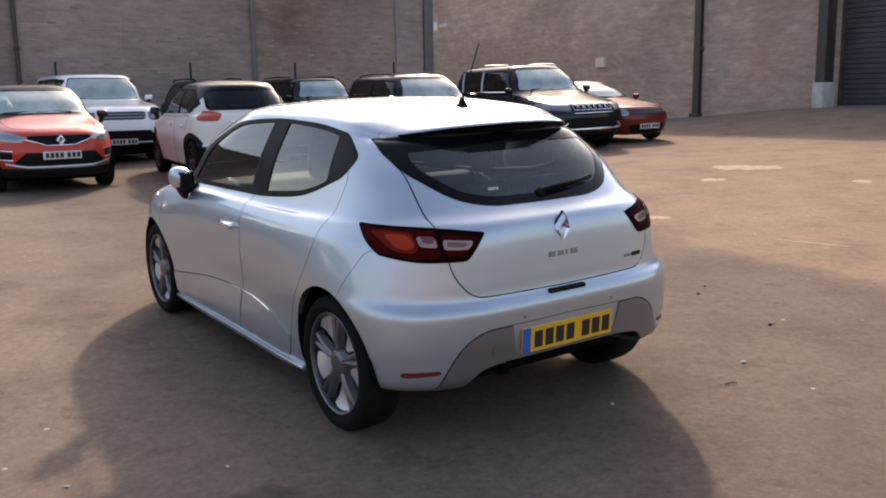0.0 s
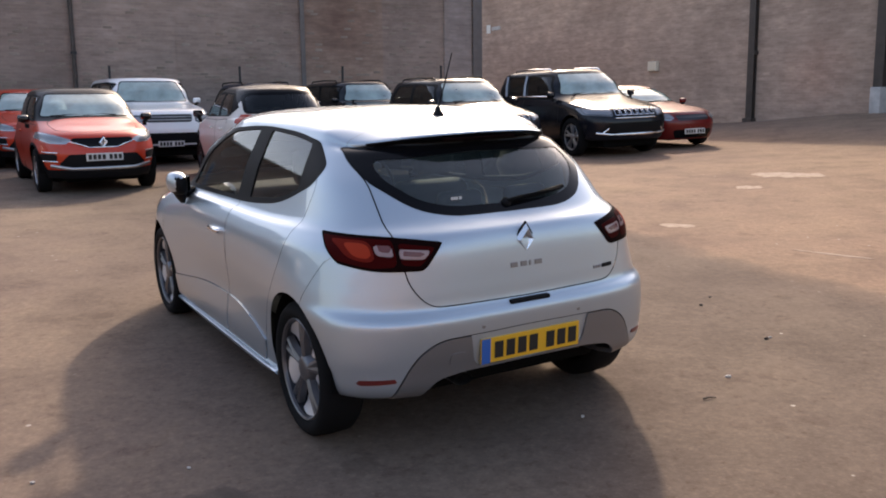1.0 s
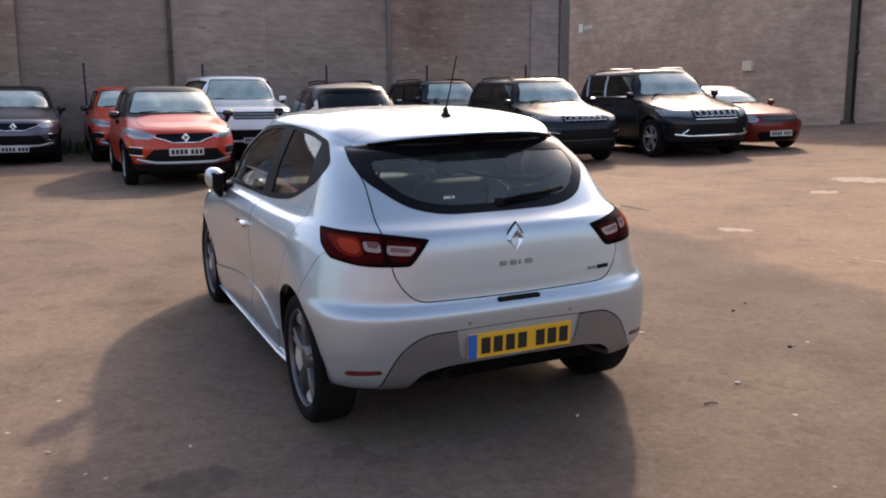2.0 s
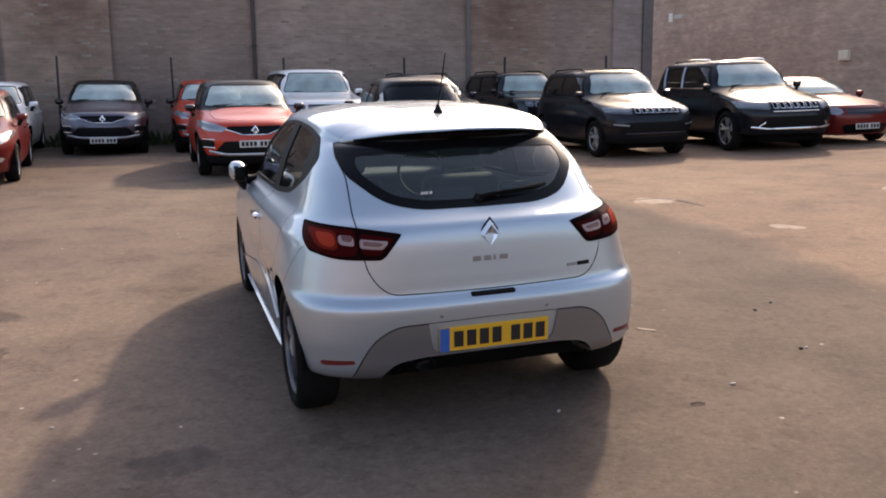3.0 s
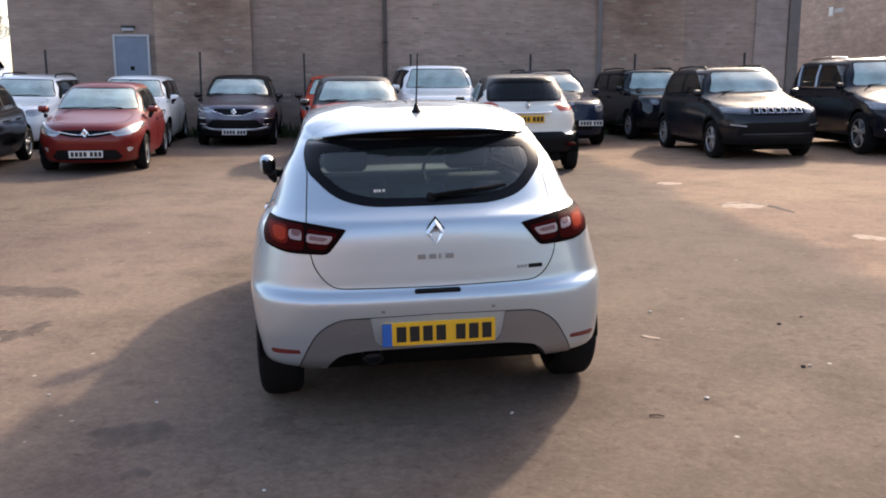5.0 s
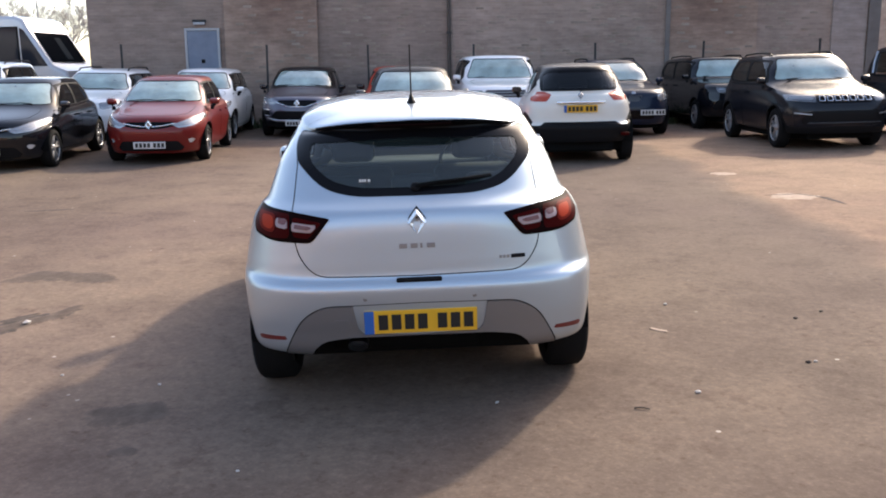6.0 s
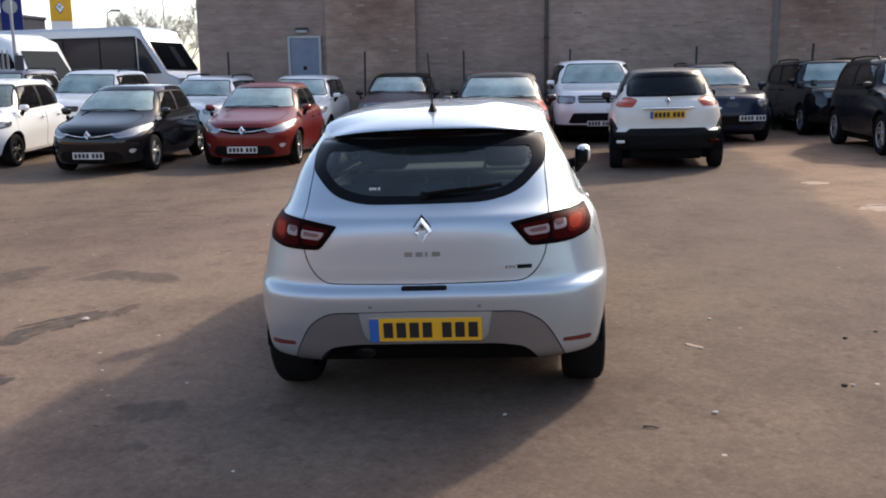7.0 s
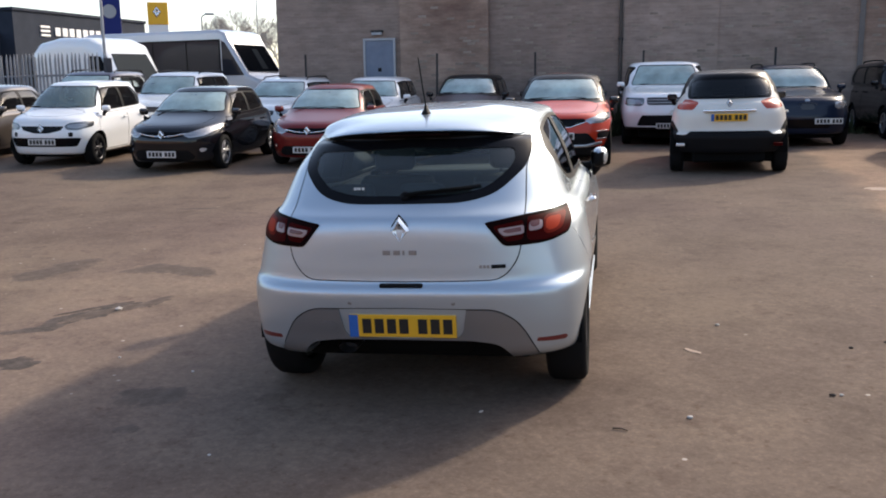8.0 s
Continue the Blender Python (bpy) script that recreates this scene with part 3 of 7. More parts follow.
def body_rows(d):
    """Key contours of a two-box car, from the underside to the middle of the roof: half width, rear and front ends, corner lengths
    and squareness, and the height at the rear, the side and the front."""
    L, W, H = d["L"], d["W"], d["H"]
    s, q = d.get("ar", 1.1), d.get("af", 1.25)
    nr, nf = d.get("nr", 3.4), d.get("nf", 3.0)
    zb, zbr, hn, hc = d["belt"], d["belt_rear"], d["nose"], d["cowl_z"]
    yc, yw, yg, yt = d["cowl"], d["roof_front"], d["glass_low"], d["roof_rear"]
    st, rb, fb = d.get("step", 0.075), d.get("rear_low", 0.30), d.get("front_low", 0.19)
    sill, ru = d.get("sill", 0.20), d.get("roof_w", 0.68)
    ts = d.get("tail_top", 0.17)
    gl = d.get("shoulder", 0.89)
    return [
        (0.78 * W, 0.25, L - 0.25, 0.9, 1.0, 3, 3, rb + 0.05, sill + 0.02, fb + 0.04),
        (0.93 * W, 0.06, L - 0.08, s, q, nr, nf, rb, sill, fb),
        (0.975 * W, 0.015, L - 0.02, s, q, nr, nf, rb + 0.14, sill + 0.14, fb + 0.16),
        (1.0 * W, 0.0, L, s, q, nr, nf, d.get("bump_z", 0.575), sill + 0.33, fb + 0.34),
        (0.997 * W, 0.022, L - 0.025, s, q, nr, nf, d.get("bump_z", 0.575) + 0.055, sill + 0.46, fb + 0.45),
        (0.985 * W, st, L - 0.06, s, q, nr, nf, d.get("gate_z", 0.68), sill + 0.56, hn - 0.07),
        (0.962 * W, st + 0.012, L - 0.13, s, q, nr, nf, 0.5 * (d.get("gate_z", 0.68) + zbr) + 0.04, 0.5 * (sill + 0.56 + zb) + 0.02, hn),
        (0.925 * W, ts, L - 0.30, s, q, nr, nf, zbr - 0.045, zb - 0.025, hn + 0.06),
        (gl * W, yg, yc, d.get("agr", 0.95), d.get("agf", 0.66), d.get("ngr", 2.7), 3.0, zbr, zb + 0.025, hc),
        (0.5 * (gl + ru) * W + 0.02, 0.5 * (yg + yt) - 0.02, 0.5 * (yc + yw) + 0.03, d.get("agr", 0.95) * 0.95, 0.58, d.get("ngr", 2.7), 3.0, 0.5 * (zbr + H - 0.055), 0.5 * (zb + H - 0.05) + 0.03, 0.5 * (hc + H - 0.05) + 0.02),
        (ru * W, yt, yw, d.get("agr", 0.95) * 0.9, 0.55, d.get("ngr", 2.7), 2.9, d.get("roof_rear_z", H - 0.075), H - 0.065, H - 0.045),
        (ru * 0.84 * W, yt + 0.16, yw - 0.14, 0.8, 0.75, 2.6, 2.5, d.get("roof_rear_z", H - 0.075) + 0.035, H - 0.022, H - 0.016),
        (ru * 0.5 * W, yt + 0.5, yw - 0.4, 0.6, 0.6, 2.5, 2.5, H - 0.012, H - 0.004, H - 0.002),
        (0.004, yt + 0.9, yw - 0.7, 0.2, 0.2, 2, 2, H, H, H),
    ]


def body_mesh(d, cols, spans):
    L = d["L"]
    keys = []
    for w, yr, yf, ar, af, nr, nf, zr, zm, zf in d.get("rows") or body_rows(d):
        ar, af = min(ar, 0.48 * (yf - yr)), min(af, 0.48 * (yf - yr))
        xy = contour(w, yr, yf, ar, af, nr, nf, cols)
        y = xy[:, 1]
        k = 1 - smoothstep(yr, max(yr + 0.2, d.get("rear_zone", 1.5)), y)
        j = smoothstep(min(d.get("front_zone", L - 1.75), yf - 0.3), yf, y)
        keys.append(np.c_[xy, zm + (zr - zm) * k + (zf - zm) * j])
    rows = []
    n = len(keys)
    for i in range(n - 1):
        p0, p1, p2, p3 = keys[max(i - 1, 0)], keys[i], keys[i + 1], keys[min(i + 2, n - 1)]
        for a in range(spans[i]):
            t = a / spans[i]
            m1, m2 = 0.5 * (p2 - p0) * 0.85, 0.5 * (p3 - p1) * 0.85
            rows.append((2 * t ** 3 - 3 * t * t + 1) * p1 + (t ** 3 - 2 * t * t + t) * m1 + (3 * t * t - 2 * t ** 3) * p2 + (t ** 3 - t * t) * m2)
    rows.append(keys[-1])
    R = np.array(rows)
    # fenders stand out over the wheels, doors fall in between and low down
    y, z = R[:, :, 1], R[:, :, 2]
    up = np.exp(-((z - 0.62) / 0.22) ** 2)
    swell = d.get("swell", 0.02)
    bulge = sum(np.exp(-((y - a) / 0.42) ** 2) for a in d["axles"]) * swell * up
    mid = np.exp(-((y - 0.5 * sum(d["axles"])) / 0.75) ** 2) * np.exp(-((z - 0.48) / 0.16) ** 2) * swell
    R[:, :, 0] += smoothstep(0.25, 0.75, R[:, :, 0]) * (bulge - mid - 0.6 * swell)
    nr = R.shape[0]
    left = R[:, -2:0:-1].copy()
    left[:, :, 0] *= -1
    V = np.concatenate([R, left], axis=1)
    m = V.shape[1]
    V = V.reshape(-1, 3)
    F = [(i * m + j, i * m + (j + 1) % m, (i + 1) * m + (j + 1) % m, (i + 1) * m + j) for i in range(nr - 1) for j in range(m)]
    me = bpy.data.meshes.new("scratch")
    me.from_pydata(V.tolist(), [], F)
    N = np.zeros(len(V) * 3)
    me.vertices.foreach_get("normal", N)
    bpy.data.meshes.remove(me)
    return V, N.reshape(-1, 3), F


def sdf(P, poly):
    """Signed distance from points to a closed outline in the plane, below zero inside."""
    A = np.asarray(poly, float)
    B = np.roll(A, -1, axis=0)
    best = np.full(len(P), 1e9)
    inside = np.zeros(len(P), bool)
    for (ax, ay), (bx, by) in zip(A, B):
        ex, ey = bx - ax, by - ay
        px, py = P[:, 0] - ax, P[:, 1] - ay
        t = np.clip((px * ex + py * ey) / (ex * ex + ey * ey + 1e-12), 0, 1)
        best = np.minimum(best, (px - t * ex) ** 2 + (py - t * ey) ** 2)
        if by != ay:
            hit = ((ay > P[:, 1]) != (by > P[:, 1])) & (P[:, 0] < (bx - ax) * (P[:, 1] - ay) / (by - ay) + ax)
            inside ^= hit
    return np.where(inside, -1, 1) * np.sqrt(best)


def rounded(pts, r=0.03, n=5):
    """An outline with its corners rounded; a point may carry its own radius."""
    out = []
    k = len(pts)
    for i in range(k):
        p, a, b = (np.array(pts[j % k][:2], float) for j in (i, i - 1, i + 1))
        rad = pts[i][2] if len(pts[i]) > 2 else r
        u, w = a - p, b - p
        lu, lw = np.linalg.norm(u), np.linalg.norm(w)
        cut_ = min(rad, 0.45 * lu, 0.45 * lw)
        s, e = p + u / lu * cut_, p + w / lw * cut_
        for t in np.linspace(0, 1, n):
            out.append((1 - t) ** 2 * s + 2 * t * (1 - t) * p + t * t * e)
    return np.array(out)


def cut(mesh, f):
    """Splits a mesh along f = 0 into the piece below zero and the rest."""
    V, N, F = mesh
    val = f(V)
    pieces = ([], [])
    newV, newN, made = [], [], {}
    base_n = len(V)
    sign = val < 0

    def crossing(i, j):
        key = (i, j) if i < j else (j, i)
        if key not in made:
            a, b = key
            t = val[a] / (val[a] - val[b])
            made[key] = base_n + len(newV)
            newV.append(V[a] + t * (V[b] - V[a]))
            newN.append(N[a] + t * (N[b] - N[a]))
        return made[key]

    sl = sign.tolist()
    for face in F:
        k = sum(sl[i] for i in face)
        if k == len(face):
            pieces[0].append(face)
        elif k == 0:
            pieces[1].append(face)
        else:
            polys = ([], [])
            for i, j in zip(face, face[1:] + face[:1]):
                polys[0 if sl[i] else 1].append(i)
                if sl[i] != sl[j]:
                    c = crossing(i, j)
                    polys[0].append(c)
                    polys[1].append(c)
            for q in (0, 1):
                if len(polys[q]) > 2:
                    pieces[q].append(tuple(polys[q]))
    VV = np.vstack([V, newV]) if newV else V
    NN = np.vstack([N, newN]) if newV else N
    return tuple(compact(VV, NN, p) for p in pieces)


def compact(V, N, F):
    used = sorted({i for f in F for i in f})
    at = {o: i for i, o in enumerate(used)}
    return V[used] if used else np.zeros((0, 3)), N[used] if used else np.zeros((0, 3)), [tuple(at[i] for i in f) for f in F]


def side(poly, inner=0.35):
    return lambda V: np.maximum(sdf(V[:, [1, 2]], poly), inner - np.abs(V[:, 0]))


def rear(poly, limit):
    return lambda V: np.maximum(sdf(V[:, [0, 2]], poly), V[:, 1] - limit)


def rear_both(poly, limit):
    return lambda V: np.maximum(sdf(np.c_[np.abs(V[:, 0]), V[:, 2]], poly), V[:, 1] - limit)


def front(poly, limit):
    return lambda V: np.maximum(sdf(V[:, [0, 2]], poly), limit - V[:, 1])


def front_both(poly, limit):
    return lambda V: np.maximum(sdf(np.c_[np.abs(V[:, 0]), V[:, 2]], poly), limit - V[:, 1])


def top(poly, limit):
    return lambda V: np.maximum(sdf(V[:, [0, 1]], poly), limit - V[:, 2])


def moved(f, by):
    return lambda V: f(V) + by


def panel(name, mesh, mat, parent, label="", lift=0.0, thick=0.0):
    """A cut piece as a part of its own: it keeps the whole body's smooth shading, and may be lifted off or given thickness."""
    V, N, F = mesh
    if not F:
        return None
    V = V + N * lift
    if thick:
        n = len(V)
        edge = {}
        for f in F:
            for a, b in zip(f, f[1:] + f[:1]):
                edge[(a, b)] = edge.get((a, b), 0) + 1
        rim = [(a, b) for a, b in edge if (b, a) not in edge]
        F = F + [tuple(i + n for i in reversed(f)) for f in F] + [(b, a, a + n, b + n) for a, b in rim]
        V = np.vstack([V, V - N * thick])
        N = np.vstack([N, -N])
    me = bpy.data.meshes.new(name)
    me.from_pydata(V.tolist(), [], F)
    me.polygons.foreach_set("use_smooth", [True] * len(F))
    if not thick:
        me.normals_split_custom_set_from_vertices(N.tolist())
    else:
        me.set_sharp_from_angle(angle=radians(50))
    me.materials.append(mat)
    ob = new(name, me)
    ob.parent = parent
    if label:
        tagged(ob, label)
    return ob


def halves(mesh):
    return cut(mesh, lambda V: V[:, 0])


def seam_cut(mesh, f, half=0.0025):
    """Cuts a panel out along a seam: the panel, the thin gap round it and the rest."""
    inner, rest = cut(mesh, moved(f, half))
    gap, rest = cut(rest, moved(f, -half))
    return inner, gap, rest


def joined(*meshes):
    Vs, Ns, Fs, n = [], [], [], 0
    for V, N, F in meshes:
        if not F:
            continue
        Vs.append(V)
        Ns.append(N)
        Fs += [tuple(i + n for i in f) for f in F]
        n += len(V)
    return np.vstack(Vs), np.vstack(Ns), Fs


# ---- wheels ----
def wheel(parent, x, y, r, rim, width, out, spokes=5, style="split", detail=1, dark=False):
    """A tyre and an alloy rim. out: +1 where the outer face looks to +x."""
    n = 48 if detail else 28
    h = width / 2
    prof = [(-h * 0.75, rim * 0.96), (-h * 0.95, rim + 0.012), (-h, rim + (r - rim) * 0.5), (-h * 0.9, r - 0.018), (-h * 0.72, r - 0.004), (0, r), (h * 0.72, r - 0.004), (h * 0.9, r - 0.018), (h, rim + (r - rim) * 0.5), (h * 0.95, rim + 0.012), (h * 0.75, rim * 0.96)]
    hub = new("wheel")
    hub.empty_display_size = 0.1
    hub.parent = parent
    hub.matrix_basis = pose(x, y, r, 0, 0, 0 if out > 0 else 180)
    tyre = part("tyre", lathe_bm(prof, n), RUBBER, hub)
    smooth(tyre, 50)
    metal = ALLOYGREY if style == "petal" else ALLOYDARK if dark else ALLOY
    barrel = lathe_bm([(h * 0.72, rim * 0.925), (h * 0.2, rim * 0.89), (-h * 0.2, rim * 0.88), (-h * 0.55, rim * 0.9), (-h * 0.56, 0.02), (-h * 0.56, 0.0)], n)
    smooth(part("rim_barrel", barrel, ALLOYDARK, hub), 40)
    bm = lathe_bm([(h * 0.66, rim * 0.99), (h * 0.84, rim * 0.985), (h * 0.88, rim * 0.97), (h * 0.84, rim * 0.94), (h * 0.66, rim * 0.925)], n)
    face = h * 0.62
    for k in range(spokes):
        for sgn in ((0,) if style == "single" else (-1, 1)):
            a = 2 * math.pi * k / spokes + math.pi / 2
            spread = (0.085 if style == "petal" else 0.155) * sgn
            c0, c1 = 0.05, rim * 0.95
            w0, w1 = (0.034, 0.03) if style == "single" else (0.018, 0.021) if style == "petal" else (0.017, 0.027)
            p0, p1 = a + spread * 0.9, a + spread * 1.3
            ring = []
            for rr, aa, ww, xx in ((c0, p0, w0, face + 0.002), (0.5 * (c0 + c1), 0.5 * (p0 + p1), 0.5 * (w0 + w1), face + 0.008), (c1, p1, w1, face + 0.004)):
                cy, cz = rr * math.cos(aa), rr * math.sin(aa)
                ty, tz = -math.sin(aa), math.cos(aa)
                ring.append([bm.verts.new((xx + dx, cy + ty * ww * q, cz + tz * ww * q)) for dx, q in ((0, -0.7), (0.006, 0), (0, 0.7), (-0.03, 1.0), (-0.03, -1.0))])
            for p, q in zip(ring, ring[1:]):
                for i in range(5):
                    bm.faces.new((p[i], p[(i + 1) % 5], q[(i + 1) % 5], q[i]))
    bmesh.ops.recalc_face_normals(bm, faces=bm.faces)
    smooth(part("rim", bm, metal, hub, "polished multi-spoke alloy rim"), 35)
    if style == "petal":
        # bright flared blades between the dark pairs of spokes
        for k in range(spokes):
            a = 2 * math.pi * (k + 0.5) / spokes + math.pi / 2
            pb = bmesh.new()
            rows_ = []
            for rr, ww, xx in ((0.085, 0.018, face - 0.022), (0.48 * rim, 0.040, face - 0.030), (0.74 * rim, 0.062, face - 0.022), (0.95 * rim, 0.085, face + 0.002)):
                cy, cz, ty, tz = rr * math.cos(a), rr * math.sin(a), -math.sin(a), math.cos(a)
                rows_.append([pb.verts.new((xx + dx, cy + ty * ww * q, cz + tz * ww * q)) for dx, q in ((0, -0.85), (0.005, 0), (0, 0.85), (-0.03, 1.0), (-0.03, -1.0))])
            for p, q in zip(rows_, rows_[1:]):
                for i in range(5):
                    pb.faces.new((p[i], p[(i + 1) % 5], q[(i + 1) % 5], q[i]))
            pb.faces.new(rows_[0])
            pb.faces.new(rows_[-1][::-1])
            bmesh.ops.recalc_face_normals(pb, faces=pb.faces)
            smooth(part("blade", pb, BLADE, hub, "pale flared rim blade"), 35)
    cap = part("hub_cap", lathe_bm([(face - 0.03, 0.075), (face, 0.066), (face + 0.012, 0.05), (face + 0.014, 0.03), (face + 0.016, 0.0)], 20), metal, hub)
    smooth(cap, 40)
    if detail:
        disc = part("brake_disc", lathe_bm([(0.01, 0.0), (0.012, 0.06), (0.012, rim * 0.68), (-0.01, rim * 0.68)], 32), ALLOYDARK, hub)
        smooth(disc, 30)
    return hub


def seat(parent, x, y, z, w=0.46, back=0.62, rest=True, mat=None):
    mat = mat or INTERIOR
    bm = box_bm(-w / 2, w / 2, 0, 0.5, 0, 0.16, 0.05, 3)
    add = box_bm(-w / 2, w / 2, -0.08, 0.06, 0, back, 0.05, 3)
    bmesh.ops.rotate(add, cent=(0, 0, 0), matrix=Matrix.Rotation(radians(16), 3, "X"), verts=add.verts)
    me = bpy.data.meshes.new("scratch")
    add.to_mesh(me)
    bm.from_mesh(me)
    add.free()
    bpy.data.meshes.remove(me)
    bmesh.ops.translate(bm, vec=(x, y, z), verts=bm.verts)
    s = smooth(part("seat", bm, mat, parent))
    if rest:
        hb = box_bm(-0.13, 0.13, -0.05, 0.05, 0, 0.19, 0.045, 3)
        bmesh.ops.translate(hb, vec=(x, y - 0.02 - math.sin(radians(16)) * (back + 0.05), z + math.cos(radians(16)) * (back + 0.04)), verts=hb.verts)
        h = smooth(part("headrest", hb, mat, s))
    return s


def mirrored(points):
    return points + [(-p[0], *p[1:]) for p in reversed(points) if p[0] > 0]




# ---- parts that several cars share ----
def number_plate(parent, x, y, z, w, h, facing, mat, tilt=0.0, eu=True):
    """A plate with plain bars for its writing. facing: -1 looks to the rear, +1 to the front."""
    e = part("number_plate", box_bm(-w / 2, w / 2, -0.006, 0.006, -h / 2, h / 2, 0.002, 1), mat, parent, "yellow number plate" if mat is PLATE_Y else "white number plate")
    e.matrix_basis = pose(x, y, z, -tilt * facing, 0, 0)
    left = -w / 2 + (0.11 * w if eu else 0.04 * w)
    cell = (0.985 * w / 2 - left) / 7.6
    for i in range(7):
        cx = left + cell * (i + 0.5 + (0.5 if i > 3 else 0))
        bm = box_bm(-0.36 * cell, 0.36 * cell, 0.0, 0.0026, -0.33 * h, 0.33 * h)
        bar = part("letter_bar", bm, INK, e)
        bar.matrix_basis = pose(cx * -facing, facing * 0.0062 - (0.0026 if facing < 0 else 0), 0)
    if eu:
        b = box_bm(-0.5 * w * -facing, (-0.5 * w + 0.085 * w) * -facing, facing * 0.006, facing * 0.0078, -0.5 * h, 0.5 * h)
        bmesh.ops.recalc_face_normals(b, faces=b.faces)
        part("blue_band", b, PLATE_BLUE, e)
    return e


def diamond_badge(parent, x, y, z, s, facing, tilt=0.0):
    """A faceted chrome rhombus with an open middle."""
    bm = bmesh.new()
    outer = [(0, -s), (0.72 * s, 0), (0, s), (-0.72 * s, 0)]
    inner = [(a * 0.26, b * 0.40) for a, b in outer]
    o = [bm.verts.new((a, 0, b)) for a, b in outer]
    m = [bm.verts.new((a * 0.68, facing * 0.022, b * 0.72)) for a, b in outer]
    n = [bm.verts.new((a, facing * 0.004, b)) for a, b in inner]
    for i in range(4):
        j = (i + 1) % 4
        bm.faces.new((o[i], o[j], m[j], m[i]))
        bm.faces.new((m[i], m[j], n[j], n[i]))
    bm.faces.new(o)
    bmesh.ops.recalc_face_normals(bm, faces=bm.faces)
    b = part("badge", bm, SATIN_CHROME, parent, "plain chrome rhombus")
    b.matrix_basis = pose(x, y, z, -tilt * facing, 0, 0)
    # dark bed behind it, and the dark opening in its middle
    for k, y0, y1, nm in ((1.10, -0.010, 0.001, "badge_bed"), (0.28, 0.001, 0.006, "badge_middle")):
        pl = bmesh.new()
        lo = [pl.verts.new((a * k, facing * y0, c * k)) for a, c in outer]
        hi = [pl.verts.new((a * k, facing * y1, c * k)) for a, c in outer]
        pl.faces.new(hi)
        for i in range(4):
            pl.faces.new((lo[i], lo[(i + 1) % 4], hi[(i + 1) % 4], hi[i]))
        bmesh.ops.recalc_face_normals(pl, faces=pl.faces)
        part(nm, pl, TRIM if nm == "badge_bed" else ALLOY, b)
    return b


def mirror(parent, x, y, z, sgn, body, cap, wide=1.0, foot=0.08):
    """A door mirror on its foot: housing, dark glass set a little inwards, and the foot on the door."""
    bm = box_bm(-0.088, 0.088, -0.045, 0.055, -0.055, 0.06, 0.04, 4)
    for v_ in bm.verts:
        if v_.co.y > 0:
            v_.co.x *= 0.8
            v_.co.z *= 0.78
        v_.co.x *= wide
        v_.co.z += 0.10 * v_.co.x * sgn * 0.3
    bmesh.ops.translate(bm, vec=(x + sgn * 0.12, y, z + 0.05), verts=bm.verts)
    h = smooth(part("door_mirror", bm, cap, parent), 60)
    gl = box_bm(-0.066 * wide, 0.066 * wide, -0.003, 0.003, -0.036, 0.040, 0.002, 1)
    bmesh.ops.transform(gl, matrix=pose(x + sgn * 0.12, y - 0.049, z + 0.053, 4, 0, -4 * sgn), verts=gl.verts)
    part("mirror_glass", gl, MIRROR, h)
    ft = tube_bm([(x + sgn * foot, y + 0.03, z - 0.09), (x + sgn * (foot + 0.005), y + 0.02, z - 0.045), (x + sgn * 0.12, y + 0.005, z + 0.015)], 0.03, 10, 1.35)
    smooth(part("mirror_foot", ft, TRIM, h), 60)
    return h


def interior(parent, d, rear_rests=True, full=False):
    """Floor, dashboard, wheel and seats, as they show through the windows."""
    L, W = d["L"], d["W"]
    cy = d["cowl"]
    z0 = d["belt"] - 0.52
    bm = box_bm(-0.72 * W, 0.72 * W, 0.5, cy - 0.1, z0 - 0.1, z0, 0.03, 2)
    part("cabin_floor", bm, INTERIOR, parent)
    db = box_bm(-0.76 * W, 0.76 * W, cy - 0.62, cy - 0.12, z0 + 0.12, d["belt"] - 0.02, 0.07, 3)
    smooth(part("dashboard", db, INTERIOR, parent))
    sh = box_bm(-0.6 * W, 0.6 * W, d["glass_low"] + 0.12, d["glass_low"] + 0.5, d["belt"] - 0.09, d["belt"] - 0.05, 0.01, 1)
    part("parcel_shelf", sh, INTERIOR, parent)
    fy = cy - 1.45
    seat(parent, -0.42 * W, fy, z0, 0.48, 0.60)
    seat(parent, 0.42 * W, fy, z0, 0.48, 0.60)
    ry = d["glass_low"] + 0.62
    seat(parent, 0, ry, z0, 1.22, 0.52, False)
    if full:
        for x in (-0.38, 0.0, 0.38):
            hb = box_bm(x - 0.12, x + 0.12, ry - 0.24, ry - 0.16, z0 + 0.5, z0 + 0.64, 0.035, 3)
            smooth(part("headrest", hb, INTERIOR, parent))
    rim = lathe_bm([(-0.012, 0.17), (0.0, 0.182), (0.012, 0.17), (0.0, 0.158), (-0.012, 0.17)], 24, "Z")
    bmesh.ops.transform(rim, matrix=pose(0.42 * W, cy - 0.78, d["belt"] - 0.02, 65, 0, 0), verts=rim.verts)
    smooth(part("steering_wheel", rim, INTERIOR, parent))


def shell(d, cols, spans):
    """The body without the wheel openings, and the pieces that all cars share."""
    mesh = body_mesh(d, cols, spans)
    for a in d["axles"]:
        r = d["arch"]
        mesh = cut(mesh, lambda V, a=a: np.maximum(np.hypot(V[:, 1] - a, V[:, 2] - d["tyre"] - 0.01) - r, 0.42 - np.abs(V[:, 0])))[1]
    return mesh


